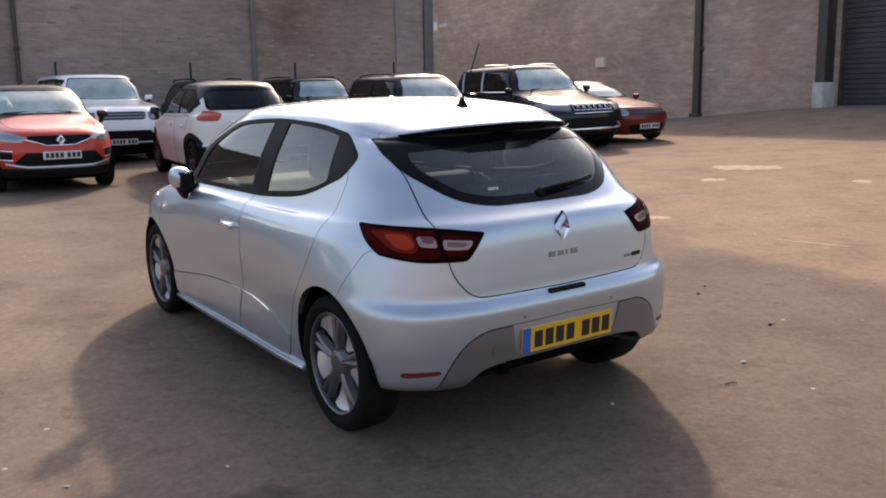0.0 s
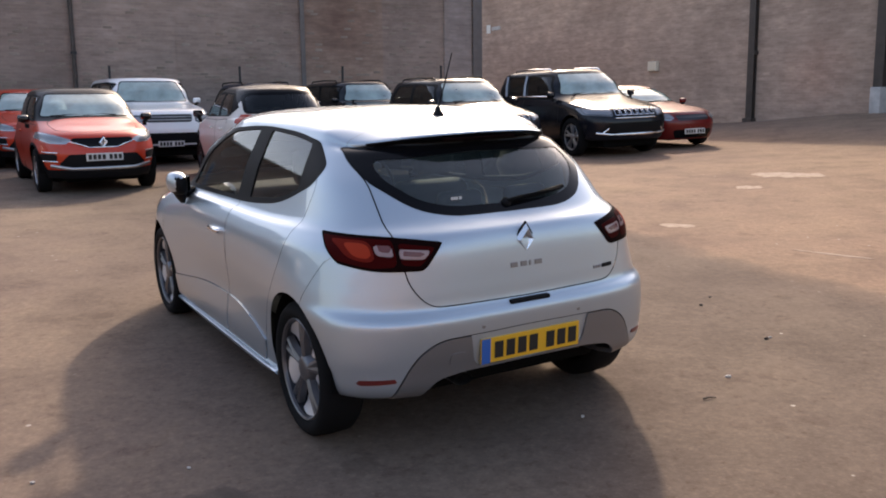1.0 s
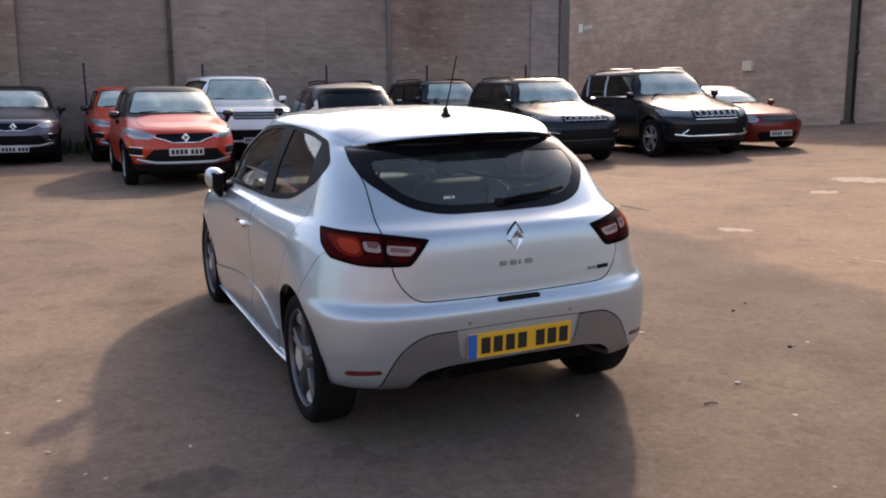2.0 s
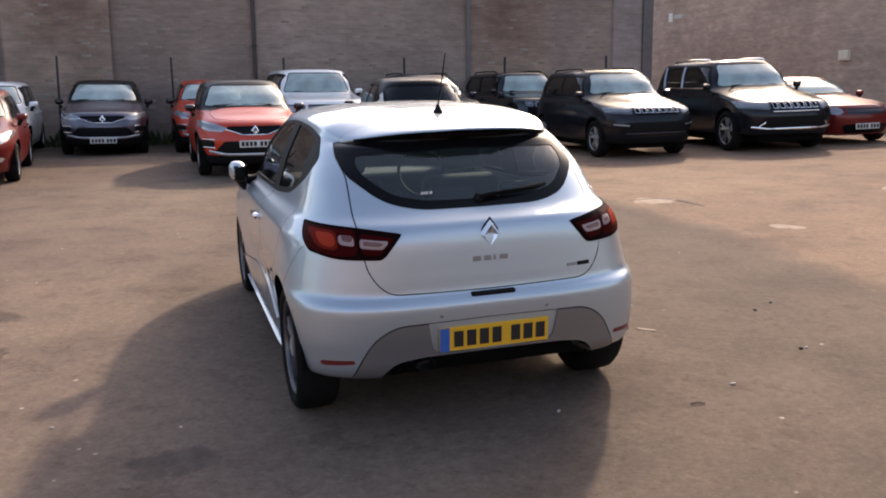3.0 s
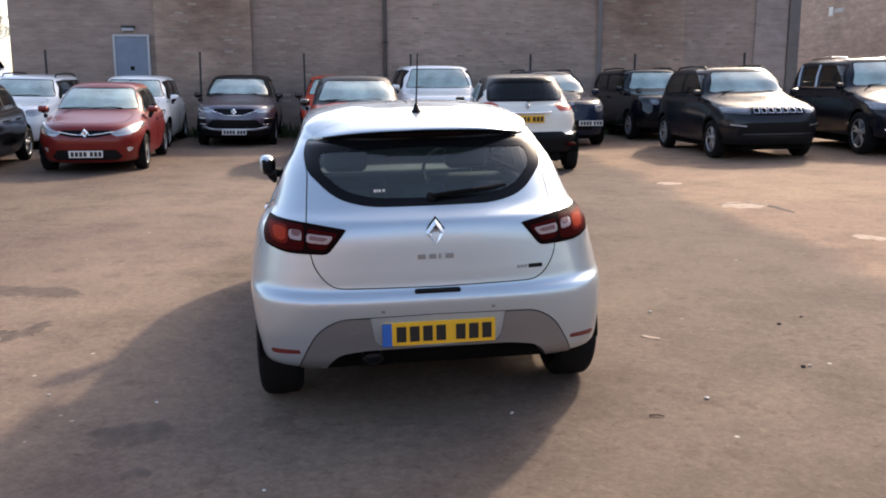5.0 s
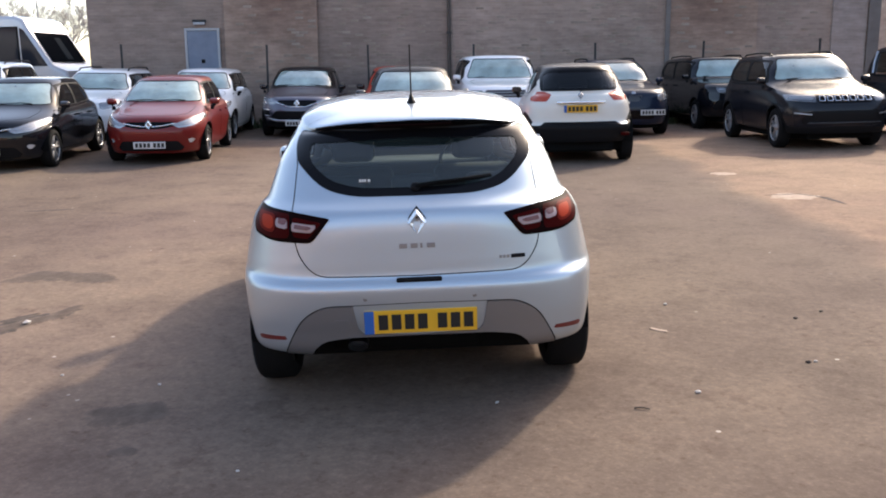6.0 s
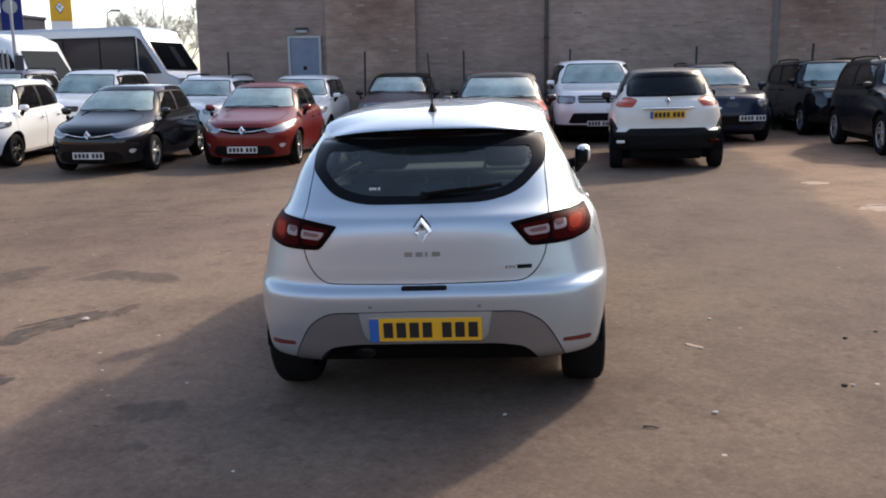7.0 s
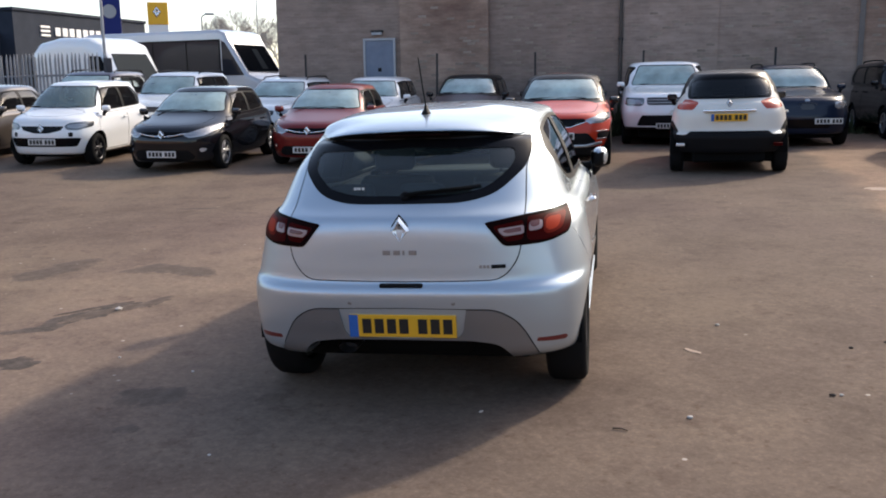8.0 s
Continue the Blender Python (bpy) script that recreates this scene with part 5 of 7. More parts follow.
def hero_car():
    d = hatch(4.062, 0.866, 1.445, belt=0.94, belt_rear=1.01, nose=0.76, cowl_z=0.985, cowl=3.14, roof_front=2.46, roof_rear=0.46, glass_low=0.175, tyre=0.312, rim=0.222, arch=0.348, axles=(0.64, 3.21), rows=HERO_ROWS, swell=0.024, rear_zone=1.35)
    car_ = empty("silver_hatchback", stand(*HERO_AT, HERO_TURN), "metallic silver five-door hatchback standing alone on bare asphalt", "car")
    mesh = shell(d, (96, 130, 56), (3, 6, 8, 6, 4, 6, 9, 8, 7, 10, 10, 5, 6, 4, 3))
    whole = mesh[0].copy()
    gaps = []
    # side windows with their black surrounds
    dlo = rounded([(2.86, 0.948, 0.02), (2.60, 1.14, 0.3), (2.24, 1.325, 0.25), (1.62, 1.366, 0.3), (1.10, 1.350, 0.3), (0.83, 1.316, 0.04), (0.660, 1.215, 0.04), (0.72, 1.130, 0.06), (1.06, 1.012, 0.25), (1.5, 0.968, 0.3)])
    pane_f = rounded([(2.62, 0.975, 0.02), (2.44, 1.175, 0.2), (2.14, 1.312, 0.15), (1.65, 1.342, 0.02), (1.71, 0.988, 0.02)])
    pane_r = rounded([(1.515, 0.998, 0.02), (1.47, 1.343, 0.02), (1.10, 1.327, 0.2), (0.895, 1.302, 0.02), (0.865, 1.105, 0.02), (0.96, 1.07, 0.1), (1.10, 1.037, 0.1)])
    mesh = glaze(car_, mesh, side(dlo), 0.02, TRIM, [GLASS, GLASS], ("side_window", "window_surround"), [side(pane_f), side(pane_r)])
    mesh = glaze(car_, mesh, front(rounded([(-0.70, 0.99), (0.70, 0.99), (0.56, 1.36), (-0.56, 1.36)], 0.08), 1.75), 0.035, GLOSSBLACK, GLASS, ("windscreen", "screen_border"))
    # rear window under the spoiler
    bl = rounded(mirrored([(0.0, 1.012, 0.01), (0.29, 1.014, 0.2), (0.44, 1.048, 0.12), (0.563, 1.156, 0.02), (0.581, 1.235, 0.02), (0.561, 1.311, 0.02), (0.42, 1.333, 0.1), (0.0, 1.342, 0.01)]))
    mesh = glaze(car_, mesh, rear(bl, 0.95), 0.03, GLOSSBLACK, REAR_GLASS, ("rear_window", "rear_window_border"), [rear(rounded(mirrored([(0.0, 1.046, 0.01), (0.27, 1.050, 0.15), (0.405, 1.082, 0.1), (0.500, 1.165, 0.03), (0.512, 1.21, 0.03), (0.500, 1.244, 0.02), (0.0, 1.262, 0.01)])), 0.95)], lift=-0.002)
    # tail lamps, cut by the tailgate's edge
    lamp = rear_both(rounded([(0.396, 0.932, 0.008), (0.58, 0.958, 0.1), (0.775, 0.964, 0.02), (0.83, 0.92, 0.04), (0.79, 0.855, 0.04), (0.68, 0.824, 0.06), (0.485, 0.822, 0.02)]), 0.75)
    whole_lamp = lamp
    lamp = lambda V: np.maximum(whole_lamp(V), V[:, 1] - (0.49 - 1.6 * (0.962 - V[:, 2])))
    lamps, mesh = cut(mesh, lamp)
    inner_w = lambda V: np.abs(V[:, 0]) - 0.580

    def lens(piece, outline, r, name, mat, lift, under, thick=0.003):
        """One lens of a lamp, cut from its skin by an outline in the plane of the tail."""
        got, _ = cut(piece, rear_both(rounded(outline, r), 0.75))
        panel(name, got, mat, under, lift=lift, thick=thick)
        return got

    for shell_ in halves(lamps):
        for piece, nm in zip(cut(shell_, inner_w), ("gate_lamp", "tail_lamp")):
            frame_l = panel(nm, piece, LAMP_SMOKE, car_, "smoked dark red tail lamp with black surround", lift=0.004, thick=0.02)
            core, _ = cut(piece, moved(lamp, 0.012))
            if nm == "tail_lamp":
                lens(core, [(0.588, 0.950), (0.85, 0.960), (0.85, 0.862), (0.69, 0.838), (0.588, 0.842)], 0.02, "red_lens", LAMP_RED, 0.0055, frame_l)
                lens(core, [(0.660, 0.940), (0.757, 0.942), (0.742, 0.878), (0.70, 0.862), (0.660, 0.864)], 0.02, "brake_lens", LAMP_DEEP, 0.0068, frame_l, 0.002)
                lens(core, [(0.668, 0.930), (0.736, 0.931), (0.724, 0.886), (0.70, 0.876), (0.668, 0.878)], 0.02, "brake_core", LAMP_ORANGE, 0.0078, frame_l, 0.002)
                ring_ = lens(core, [(0.596, 0.924), (0.654, 0.925), (0.654, 0.888), (0.596, 0.881)], 0.008, "clear_lens", LAMP_PALE, 0.0085, frame_l)
                lens(ring_, [(0.592, 0.940), (0.640, 0.940), (0.640, 0.901), (0.602, 0.898)], 0.006, "lens_core", LAMP_CORE, 0.0095, frame_l, 0.0)
            else:
                lens(core, [(0.432, 0.914), (0.572, 0.934), (0.572, 0.850), (0.500, 0.842)], 0.01, "red_lens", LAMP_RED, 0.0055, frame_l)
                ring_ = lens(core, [(0.452, 0.902), (0.574, 0.912), (0.574, 0.874), (0.484, 0.868)], 0.006, "clear_lens", LAMP_PALE, 0.0085, frame_l)
                lens(ring_, [(0.474, 0.896), (0.562, 0.904), (0.562, 0.886), (0.492, 0.880)], 0.004, "lens_core", LAMP_CORE, 0.0095, frame_l, 0.0)
    # tailgate and its parts
    gate_f = rear(rounded(mirrored([(0.0, 0.662, 0.01), (0.475, 0.668, 0.09), (0.552, 0.76, 0.12), (0.580, 0.93, 0.08), (0.566, 1.155, 0.02), (0.582, 1.235, 0.02), (0.562, 1.312, 0.02), (0.42, 1.334, 0.1), (0.0, 1.343, 0.01)])), 0.95)
    gate, gap, mesh = seam_cut(mesh, gate_f, 0.0028)
    gaps.append(gap)
    tailgate = panel("tailgate", gate, SILVER, car_)
    b = box_bm(-0.105, 0.105, 0.012, 0.05, 0.634, 0.656, 0.008, 2)
    part("gate_handle", b, TRIM, tailgate, "black release handle")
    # grey diffuser panel round the plate
    diff_f = rear(rounded(mirrored([(0.0, 0.540, 0.01), (0.45, 0.534, 0.06), (0.548, 0.475, 0.06), (0.605, 0.375, 0.1), (0.640, 0.30, 0.02), (0.64, 0.22, 0.01), (0.0, 0.22, 0.01)])), 0.6)
    diff, gap, mesh = seam_cut(mesh, diff_f, 0.003)
    gaps.append(gap)
    rec, diff = cut(diff, rear(rounded(mirrored([(0.0, 0.55, 0.01), (0.312, 0.55, 0.01), (0.285, 0.392, 0.04), (0.0, 0.384, 0.01)])), 0.6))
    low, diff = cut(diff, rear(rounded(mirrored([(0.0, 0.381, 0.01), (0.33, 0.379, 0.04), (0.455, 0.362, 0.04), (0.515, 0.305, 0.03), (0.52, 0.2, 0.01), (0.0, 0.2, 0.01)])), 0.6))
    dp = panel("diffuser", diff, GUNMETAL, car_, "dark grey plastic bumper insert", lift=0.003, thick=0.02)
    panel("plate_recess", rec, SILVER, dp, lift=-0.006)
    panel("diffuser_underside", low, UNDER, dp, lift=-0.10)
    # bumper seam, reflectors, sensors
    refl, mesh = cut(mesh, rear_both(rounded([(0.612, 0.395), (0.765, 0.384), (0.77, 0.358), (0.628, 0.368)], 0.006), 0.6))
    bump_f = side(rounded([(-0.3, 0.0), (0.75, 0.0), (0.50, 0.68), (0.385, 0.845), (0.30, 0.90), (-0.3, 0.90)], 0.01), -1.0)
    bumper_m, gap, mesh = seam_cut(mesh, lambda V: np.maximum(bump_f(V), V[:, 1] - 0.9), 0.0015)
    gaps.append(gap)
    bumper_o = panel("rear_bumper", bumper_m, SILVER, car_)
    for q in halves(refl):
        panel("reflector", q, REFLECTOR, bumper_o, "red reflector strip", lift=0.002, thick=0.006)
    panel("tow_cover", cut(diff, moved(rear(rounded([(-0.405, 0.47), (-0.325, 0.47), (-0.325, 0.405), (-0.405, 0.405)], 0.02), 0.6), 0.0))[0], GUNMETAL, dp, lift=0.006, thick=0.004)
    for x, z, yy in ((-0.25, 0.567, 0.006), (0.25, 0.567, 0.006), (-0.60, 0.50, 0.118), (0.60, 0.50, 0.118)):
        s_ = lathe_bm([(-0.004, 0.011), (0.002, 0.011), (0.003, 0.009), (0.003, 0.0)], 14, "Z")
        bmesh.ops.transform(s_, matrix=pose(x, yy, z, 90, 0, 35 * (1 if x > 0.4 else -1 if x < -0.4 else 0)), verts=s_.verts)
        part("parking_sensor", s_, GUNMETAL, bumper_o)
    # doors, lower mouldings, bonnet
    for dpnts in ([(2.75, 1.0), (2.80, 0.95), (2.98, 0.935), (3.03, 0.60, 0.1), (2.92, 0.22, 0.05), (1.78, 0.22, 0.02), (1.66, 0.62, 0.3), (1.665, 1.04)],
                  [(1.65, 1.04), (1.645, 0.62, 0.3), (1.765, 0.22, 0.02), (1.12, 0.22, 0.05), (1.02, 0.50, 0.2), (0.82, 0.72, 0.2), (0.735, 0.90, 0.15), (0.680, 1.12, 0.02), (0.72, 1.21), (1.06, 1.10)]):
        piece, gap, mesh = seam_cut(mesh, side(rounded(dpnts, 0.03)), 0.0019)
        gaps.append(gap)
        for h_ in halves(piece):
            skirt, gap, h_ = seam_cut(h_, side(rounded([(3.1, 0.33), (2.75, 0.37, 0.2), (2.15, 0.445, 0.4), (1.55, 0.452, 0.3), (1.22, 0.40, 0.2), (0.9, 0.28), (0.9, 0.1), (3.1, 0.1)], 0.02)), 0.002)
            door = panel("door", h_, SILVER, car_)
            panel("door_skirt", skirt, SILVER, door, lift=0.007, thick=0.012)
            panel("skirt_gap", gap, SEAM, door, lift=-0.004)
            if dpnts[0][0] > 2:
                s = 1 if h_[0][:, 0].mean() > 0 else -1
                hx = 0.862
                bm = box_bm(s * (hx - 0.03), s * (hx + 0.014), 1.72, 1.90, 0.785, 0.815, 0.012, 3)
                bmesh.ops.recalc_face_normals(bm, faces=bm.faces)
                smooth(part("door_handle", bm, CHROME, door, "chrome pull handle"))
    sill_p, mesh = cut(mesh, side([(1.0, 0.05), (2.9, 0.05), (2.9, 0.205), (1.0, 0.205)], 0.5))
    panel("side_sill", sill_p, SILVER, car_, lift=0.022, thick=0.03)
    for f_, mt, nm, lift, th in clio_front(4.06):
        poly, both, limit = f_
        piece, mesh = cut(mesh, (front_both if both else front)(rounded(poly, 0.02), limit))
        for q in (halves(piece) if both else (piece,)):
            panel(nm, q, mt, car_, lift=lift, thick=th)
    hood, gap, mesh = seam_cut(mesh, top(rounded(d["hood"], 0.12), 0.6), 0.0028)
    panel("bonnet", hood, SILVER, car_)
    gaps.append(gap)
    # spoiler: the overhanging roof edge
    under, mesh = cut(mesh, lambda V: np.maximum(np.maximum(1.235 - V[:, 2], V[:, 2] - 1.3435), V[:, 1] - 0.575))
    sp, gap, mesh = seam_cut(mesh, lambda V: np.maximum(1.312 - V[:, 2], V[:, 1] - 0.66), 0.0015)
    spoiler = panel("spoiler", sp, SILVER, car_)
    gaps.append(gap)
    for q in halves(under):
        panel("spoiler_underside", q, TRIM, spoiler)
    b = box_bm(-0.19, 0.19, 0.398, 0.422, 1.318, 1.331, 0.004, 2)
    part("brake_light", b, LAMP_SMOKE, spoiler, "high red brake light")
    panel("body", mesh, SILVER, car_)
    lining, _ = cut(mesh, lambda V: 0.85 - V[:, 2])
    panel("lining", lining, HEADLINER, car_, lift=-0.02)
    panel("panel_gap", joined(*gaps), SEAM, car_, lift=-0.007)
    part("underbody", box_bm(-0.60, 0.60, 0.30, 3.85, 0.205, 0.36, 0.04, 2), UNDER, car_)
    # this box and boot_floor are added to keep light off the ground below
    smooth(part("silencer", box_bm(-0.42, 0.30, 0.26, 0.56, 0.235, 0.33, 0.04, 3), UNDER, car_))
    part("floor_pan", box_bm(-0.80, 0.80, 1.02, 2.82, 0.175, 0.30, 0.03, 1), UNDER, car_)
    part("boot_floor", box_bm(-0.62, 0.62, 0.16, 1.05, 0.325, 0.395, 0.02, 1), UNDER, car_)
    arches(car_, d, SILVER)
    for a in d["axles"]:
        for s in (-1, 1):
            wheel(car_, s * 0.748, a, 0.312, 0.238, 0.205, s, 5, "petal", 1)
    interior(car_, d, full=True)
    for s in (-1, 1):
        hero_mirror(car_, s)
    # exhaust tips
    ex = tube_bm([(-0.30, 0.10, 0.315), (-0.30, 0.35, 0.32)], 0.032, 16)
    bmesh.ops.scale(ex, vec=(1.5, 1, 0.8), verts=ex.verts, space=Matrix.Translation((0.30, 0, -0.315)))
    caps = [f_ for f_ in ex.faces if len(f_.verts) > 4 and f_.calc_center_median().y < 0.2]
    bmesh.ops.inset_region(ex, faces=caps, thickness=0.005, depth=0.0)
    bmesh.ops.translate(ex, vec=(0, 0.08, 0), verts=list({v_ for f_ in caps for v_ in f_.verts}))
    smooth(part("exhaust_tip", ex, ALLOYDARK, car_))
    # plate, badge, lettering as plain bars
    number_plate(car_, 0.0, 0.016, 0.452, 0.52, 0.111, -1, PLATE_Y, 4)
    diamond_badge(car_, 0.0, 0.060, 0.905, 0.070, -1, 9)
    def on_gate(x0, x1, z0, z1, name, mat, label):
        """A thin plain bar on the tailgate's skin, leaning with it."""
        xm, zm = 0.5 * (x0 + x1), 0.5 * (z0 + z1)
        lo, hi = rear_y(whole, xm, z0), rear_y(whole, xm, z1)
        turn = math.degrees(math.atan2(rear_y(whole, x1 + 0.02, zm) - rear_y(whole, x0 - 0.02, zm), x1 - x0 + 0.04))
        b = box_bm(-(x1 - x0) / 2, (x1 - x0) / 2, -0.004, 0.006, -(z1 - z0) / 2, (z1 - z0) / 2, 0.0015, 1)
        bmesh.ops.transform(b, matrix=pose(xm, 0.5 * (lo + hi), zm, -math.degrees(math.atan2(hi - lo, z1 - z0)), 0, turn), verts=b.verts)
        part(name, b, mat, tailgate, label)

    for k, w in enumerate((0.036, 0.032, 0.010, 0.038)):
        x = -0.085 + (0.0, 0.052, 0.096, 0.126)[k]
        on_gate(x, x + w, 0.789, 0.811, "model_letter", GUNMETAL, "plain grey bar")
    for k in range(3):
        on_gate(0.372 + 0.017 * k, 0.385 + 0.017 * k, 0.724, 0.738, "trim_letter", GUNMETAL, "plain grey bar")
    on_gate(0.426, 0.494, 0.722, 0.740, "trim_badge", TRIM, "plain dark bar")
    # wiper on the rear window
    wip = empty_part("rear_wiper", car_)
    pv = lathe_bm([(-0.02, 0.024), (0.012, 0.022), (0.02, 0.014), (0.021, 0.0)], 16, "Z")
    bmesh.ops.transform(pv, matrix=pose(0.0, 0.20, 1.045, 50, 0, 0), verts=pv.verts)
    smooth(part("pivot", pv, TRIM, wip))
    arm = tube_bm([(0.0, 0.185, 1.052), (0.10, 0.19, 1.066), (0.20, 0.20, 1.074), (0.32, 0.228, 1.078)], 0.010, 8, 0.6)
    smooth(part("arm", arm, UNDER, wip))
    bl_ = tube_bm([(0.03, 0.20, 1.056), (0.18, 0.208, 1.068), (0.36, 0.262, 1.082)], 0.011, 6)
    smooth(part("blade", bl_, RUBBER, wip))
    # roof aerial
    an = empty_part("aerial", car_)
    bm = lathe_bm([(0.0, 0.034), (0.012, 0.03), (0.03, 0.016), (0.05, 0.009), (0.052, 0.0)], 18, "Z")
    bmesh.ops.scale(bm, vec=(0.8, 1.3, 1), verts=bm.verts)
    bmesh.ops.translate(bm, vec=(0, 0.78, 1.405), verts=bm.verts)
    smooth(part("base", bm, TRIM, an), 60)
    smooth(part("mast", tube_bm([(0, 0.775, 1.45), (0, 0.70, 1.58), (0, 0.635, 1.705)], 0.0045, 6, 0.6), TRIM, an))
    # maker's sticker low on the rear window, unreadable
    bm = bmesh.new()
    for x, w in ((-0.262, 0.010), (-0.249, 0.008), (-0.238, 0.009), (-0.222, 0.012)):
        add_box(bm, x, x + w, 0.228, 0.231, 1.076, 1.088)
    part("sticker", bm, PLATE_W, car_, "small white plain bars")
    # the spoiler's edge arches: its ends hang lower and lie further forward than its middle
    for ob in car_.children_recursive:
        if ob.type != "MESH" or ob.matrix_basis != Matrix.Identity(4) or ob.parent.matrix_basis != (car_.matrix_basis if ob.parent == car_ else Matrix.Identity(4)):
            continue
        for v in ob.data.vertices:
            x, y, z = v.co
            if z < 1.27 or y > 0.85:
                continue
            rise, back, out = min(1.0, (z - 1.27) / 0.075), min(1.0, (0.85 - y) / 0.30), min(1.0, abs(x) / 0.59)
            w = rise * rise * (3 - 2 * rise) * back * back * (3 - 2 * back)
            v.co.z -= 0.058 * w * out ** 3
            v.co.y += 0.030 * w * out ** 4
    return car_


def rear_y(V, x, z):
    """How far back the tail reaches at a given place across and up."""
    near = V[V[:, 1] < 0.9]
    w = 1 / (((near[:, 0] - x) ** 2 + (near[:, 2] - z) ** 2) ** 2 + 1e-8)
    return float((near[:, 1] * w).sum() / w.sum())


def empty_part(name, parent):
    e = new(name)
    e.empty_display_size = 0.05
    e.parent = parent
    return e


hero_car()

# ---- parked cars: measures of each kind ----
clio_d = hatch(4.062, 0.866, 1.445, belt=0.93, belt_rear=1.0, nose=0.77, cowl_z=0.975, cowl=3.06, roof_front=2.25, front=clio_front(4.06), badge=(4.05, 0.665, 0.085), plate=(4.075, 0.46), swell=0.022)
capt_d = hatch(4.12, 0.889, 1.566, belt=1.03, belt_rear=1.08, nose=0.88, cowl_z=1.09, cowl=3.12, roof_front=2.40, tyre=0.335, rim=0.225, arch=0.38, sill=0.25, front_low=0.24, rear_low=0.34, axles=(0.66, 3.26), badge=(4.10, 0.765, 0.092), plate=(4.135, 0.555), roof_w=0.72, swell=0.02)
capt_d["front"] = captur_front(4.12)
capt_d["clad"] = arch_clad(capt_d, 0.37, 0.045)
tail_d = dict(capt_d)
tail_d.pop("badge"), tail_d.pop("plate")
tail_d["clad"] = arch_clad(capt_d, 0.43, 0.085)
tail_d.update(belt_rear=1.10, bump_z=0.56, gate_z=0.64, roof_z=1.15, roof_w=0.66)
tail_d["backlight"] = rounded([(-0.62, 1.13), (0.62, 1.13), (0.60, 1.40), (0.50, 1.455), (-0.50, 1.455), (-0.60, 1.40)], 0.06).tolist()
tail_d["rear"] = [
    (([(0.44, 1.085), (0.56, 1.125), (0.80, 1.12), (0.84, 1.04), (0.74, 0.975), (0.52, 0.975)], True, 0.55), LAMP_BRIGHT, "tail_lamp", 0.004, 0.02),
    (([(-0.95, 0.60), (-0.62, 0.60), (-0.56, 0.655), (0.56, 0.655), (0.62, 0.60), (0.95, 0.60), (0.95, 0.2), (-0.95, 0.2)], False, 0.75), TRIM, "rear_bumper", 0.006, 0.02),
]
rover_d = hatch(4.78, 0.965, 1.80, belt=1.22, belt_rear=1.24, nose=1.07, cowl_z=1.24, cowl=3.45, roof_front=2.95, roof_rear=0.30, glass_low=0.14, tyre=0.375, rim=0.25, arch=0.425, sill=0.32, front_low=0.36, rear_low=0.42, axles=(0.98, 3.72), nr=5.0, nf=4.4, ngr=4.0, agr=0.7, roof_w=0.80, shoulder=0.93, swell=0.012, plate=(4.79, 0.60))
rover_d["front"] = [
    (([(0.50, 1.02), (0.88, 1.03), (0.90, 0.86), (0.52, 0.85)], True, 3.9), HEADLAMP_DARK, "headlight", 0.003, 0.01),
    (([(-0.47, 1.03), (0.47, 1.03), (0.45, 0.87), (-0.45, 0.87)], False, 4.2), ALLOYDARK, "upper_grille", -0.004, 0.01),
    (([(-0.56, 0.66), (0.56, 0.66), (0.66, 0.44), (-0.66, 0.44)], False, 4.2), TRIM, "lower_grille", -0.01, 0.01),
    (([(-0.92, 0.41), (0.92, 0.41), (0.92, 0.30), (-0.92, 0.30)], False, 3.9), TRIM, "bumper_lip", 0.002, 0.01),
]
cher_d = hatch(4.82, 0.97, 1.76, belt=1.16, belt_rear=1.22, nose=0.90, cowl_z=1.19, cowl=3.48, roof_front=2.80, roof_rear=0.45, glass_low=0.22, tyre=0.385, rim=0.265, arch=0.43, sill=0.32, front_low=0.32, rear_low=0.42, axles=(0.97, 3.89), nr=4.4, nf=4.2, ngr=3.4, agr=0.75, roof_w=0.76, shoulder=0.92, swell=0.016, rails=(0.60, 0.9, 2.6, 1.768), rail_mat=CHROME)
cher_d["front"] = slot_front(4.82, 0.855, 0.082, 0.46, 0.92, 0.44)
cher_d["slots"] = (0.855, 0.082, 0.46)
comp_d = hatch(4.40, 0.91, 1.64, belt=1.09, belt_rear=1.16, nose=0.89, cowl_z=1.13, cowl=3.22, roof_front=2.58, roof_rear=0.42, glass_low=0.20, tyre=0.345, rim=0.228, arch=0.39, sill=0.28, front_low=0.28, rear_low=0.36, axles=(0.87, 3.51), nr=4.2, nf=4.0, ngr=3.2, agr=0.75, roof_w=0.75, shoulder=0.915, swell=0.018, rails=(0.56, 0.8, 2.35, 1.645))
comp_d["front"] = slot_front(4.40, 0.855, 0.06, 0.44, 0.84, 0.44)
comp_d["slots"] = (0.855, 0.06, 0.44)
comp_d["clad"] = arch_clad(comp_d, 0.40, 0.04)
rene_d = hatch(4.24, 0.90, 1.69, belt=1.14, belt_rear=1.17, nose=1.00, cowl_z=1.16, cowl=3.12, roof_front=2.66, roof_rear=0.22, glass_low=0.10, tyre=0.345, rim=0.225, arch=0.39, sill=0.30, front_low=0.30, rear_low=0.36, axles=(0.82, 3.39), nr=5.2, nf=5.0, ngr=4.4, agr=0.6, roof_w=0.82, shoulder=0.94, swell=0.012, rails=(0.62, 0.6, 2.3, 1.697))
rene_d["front"] = slot_front(4.24, 0.885, 0.07, 0.38, 0.62, 0.46)
rene_d["slots"] = (0.885, 0.07, 0.38)
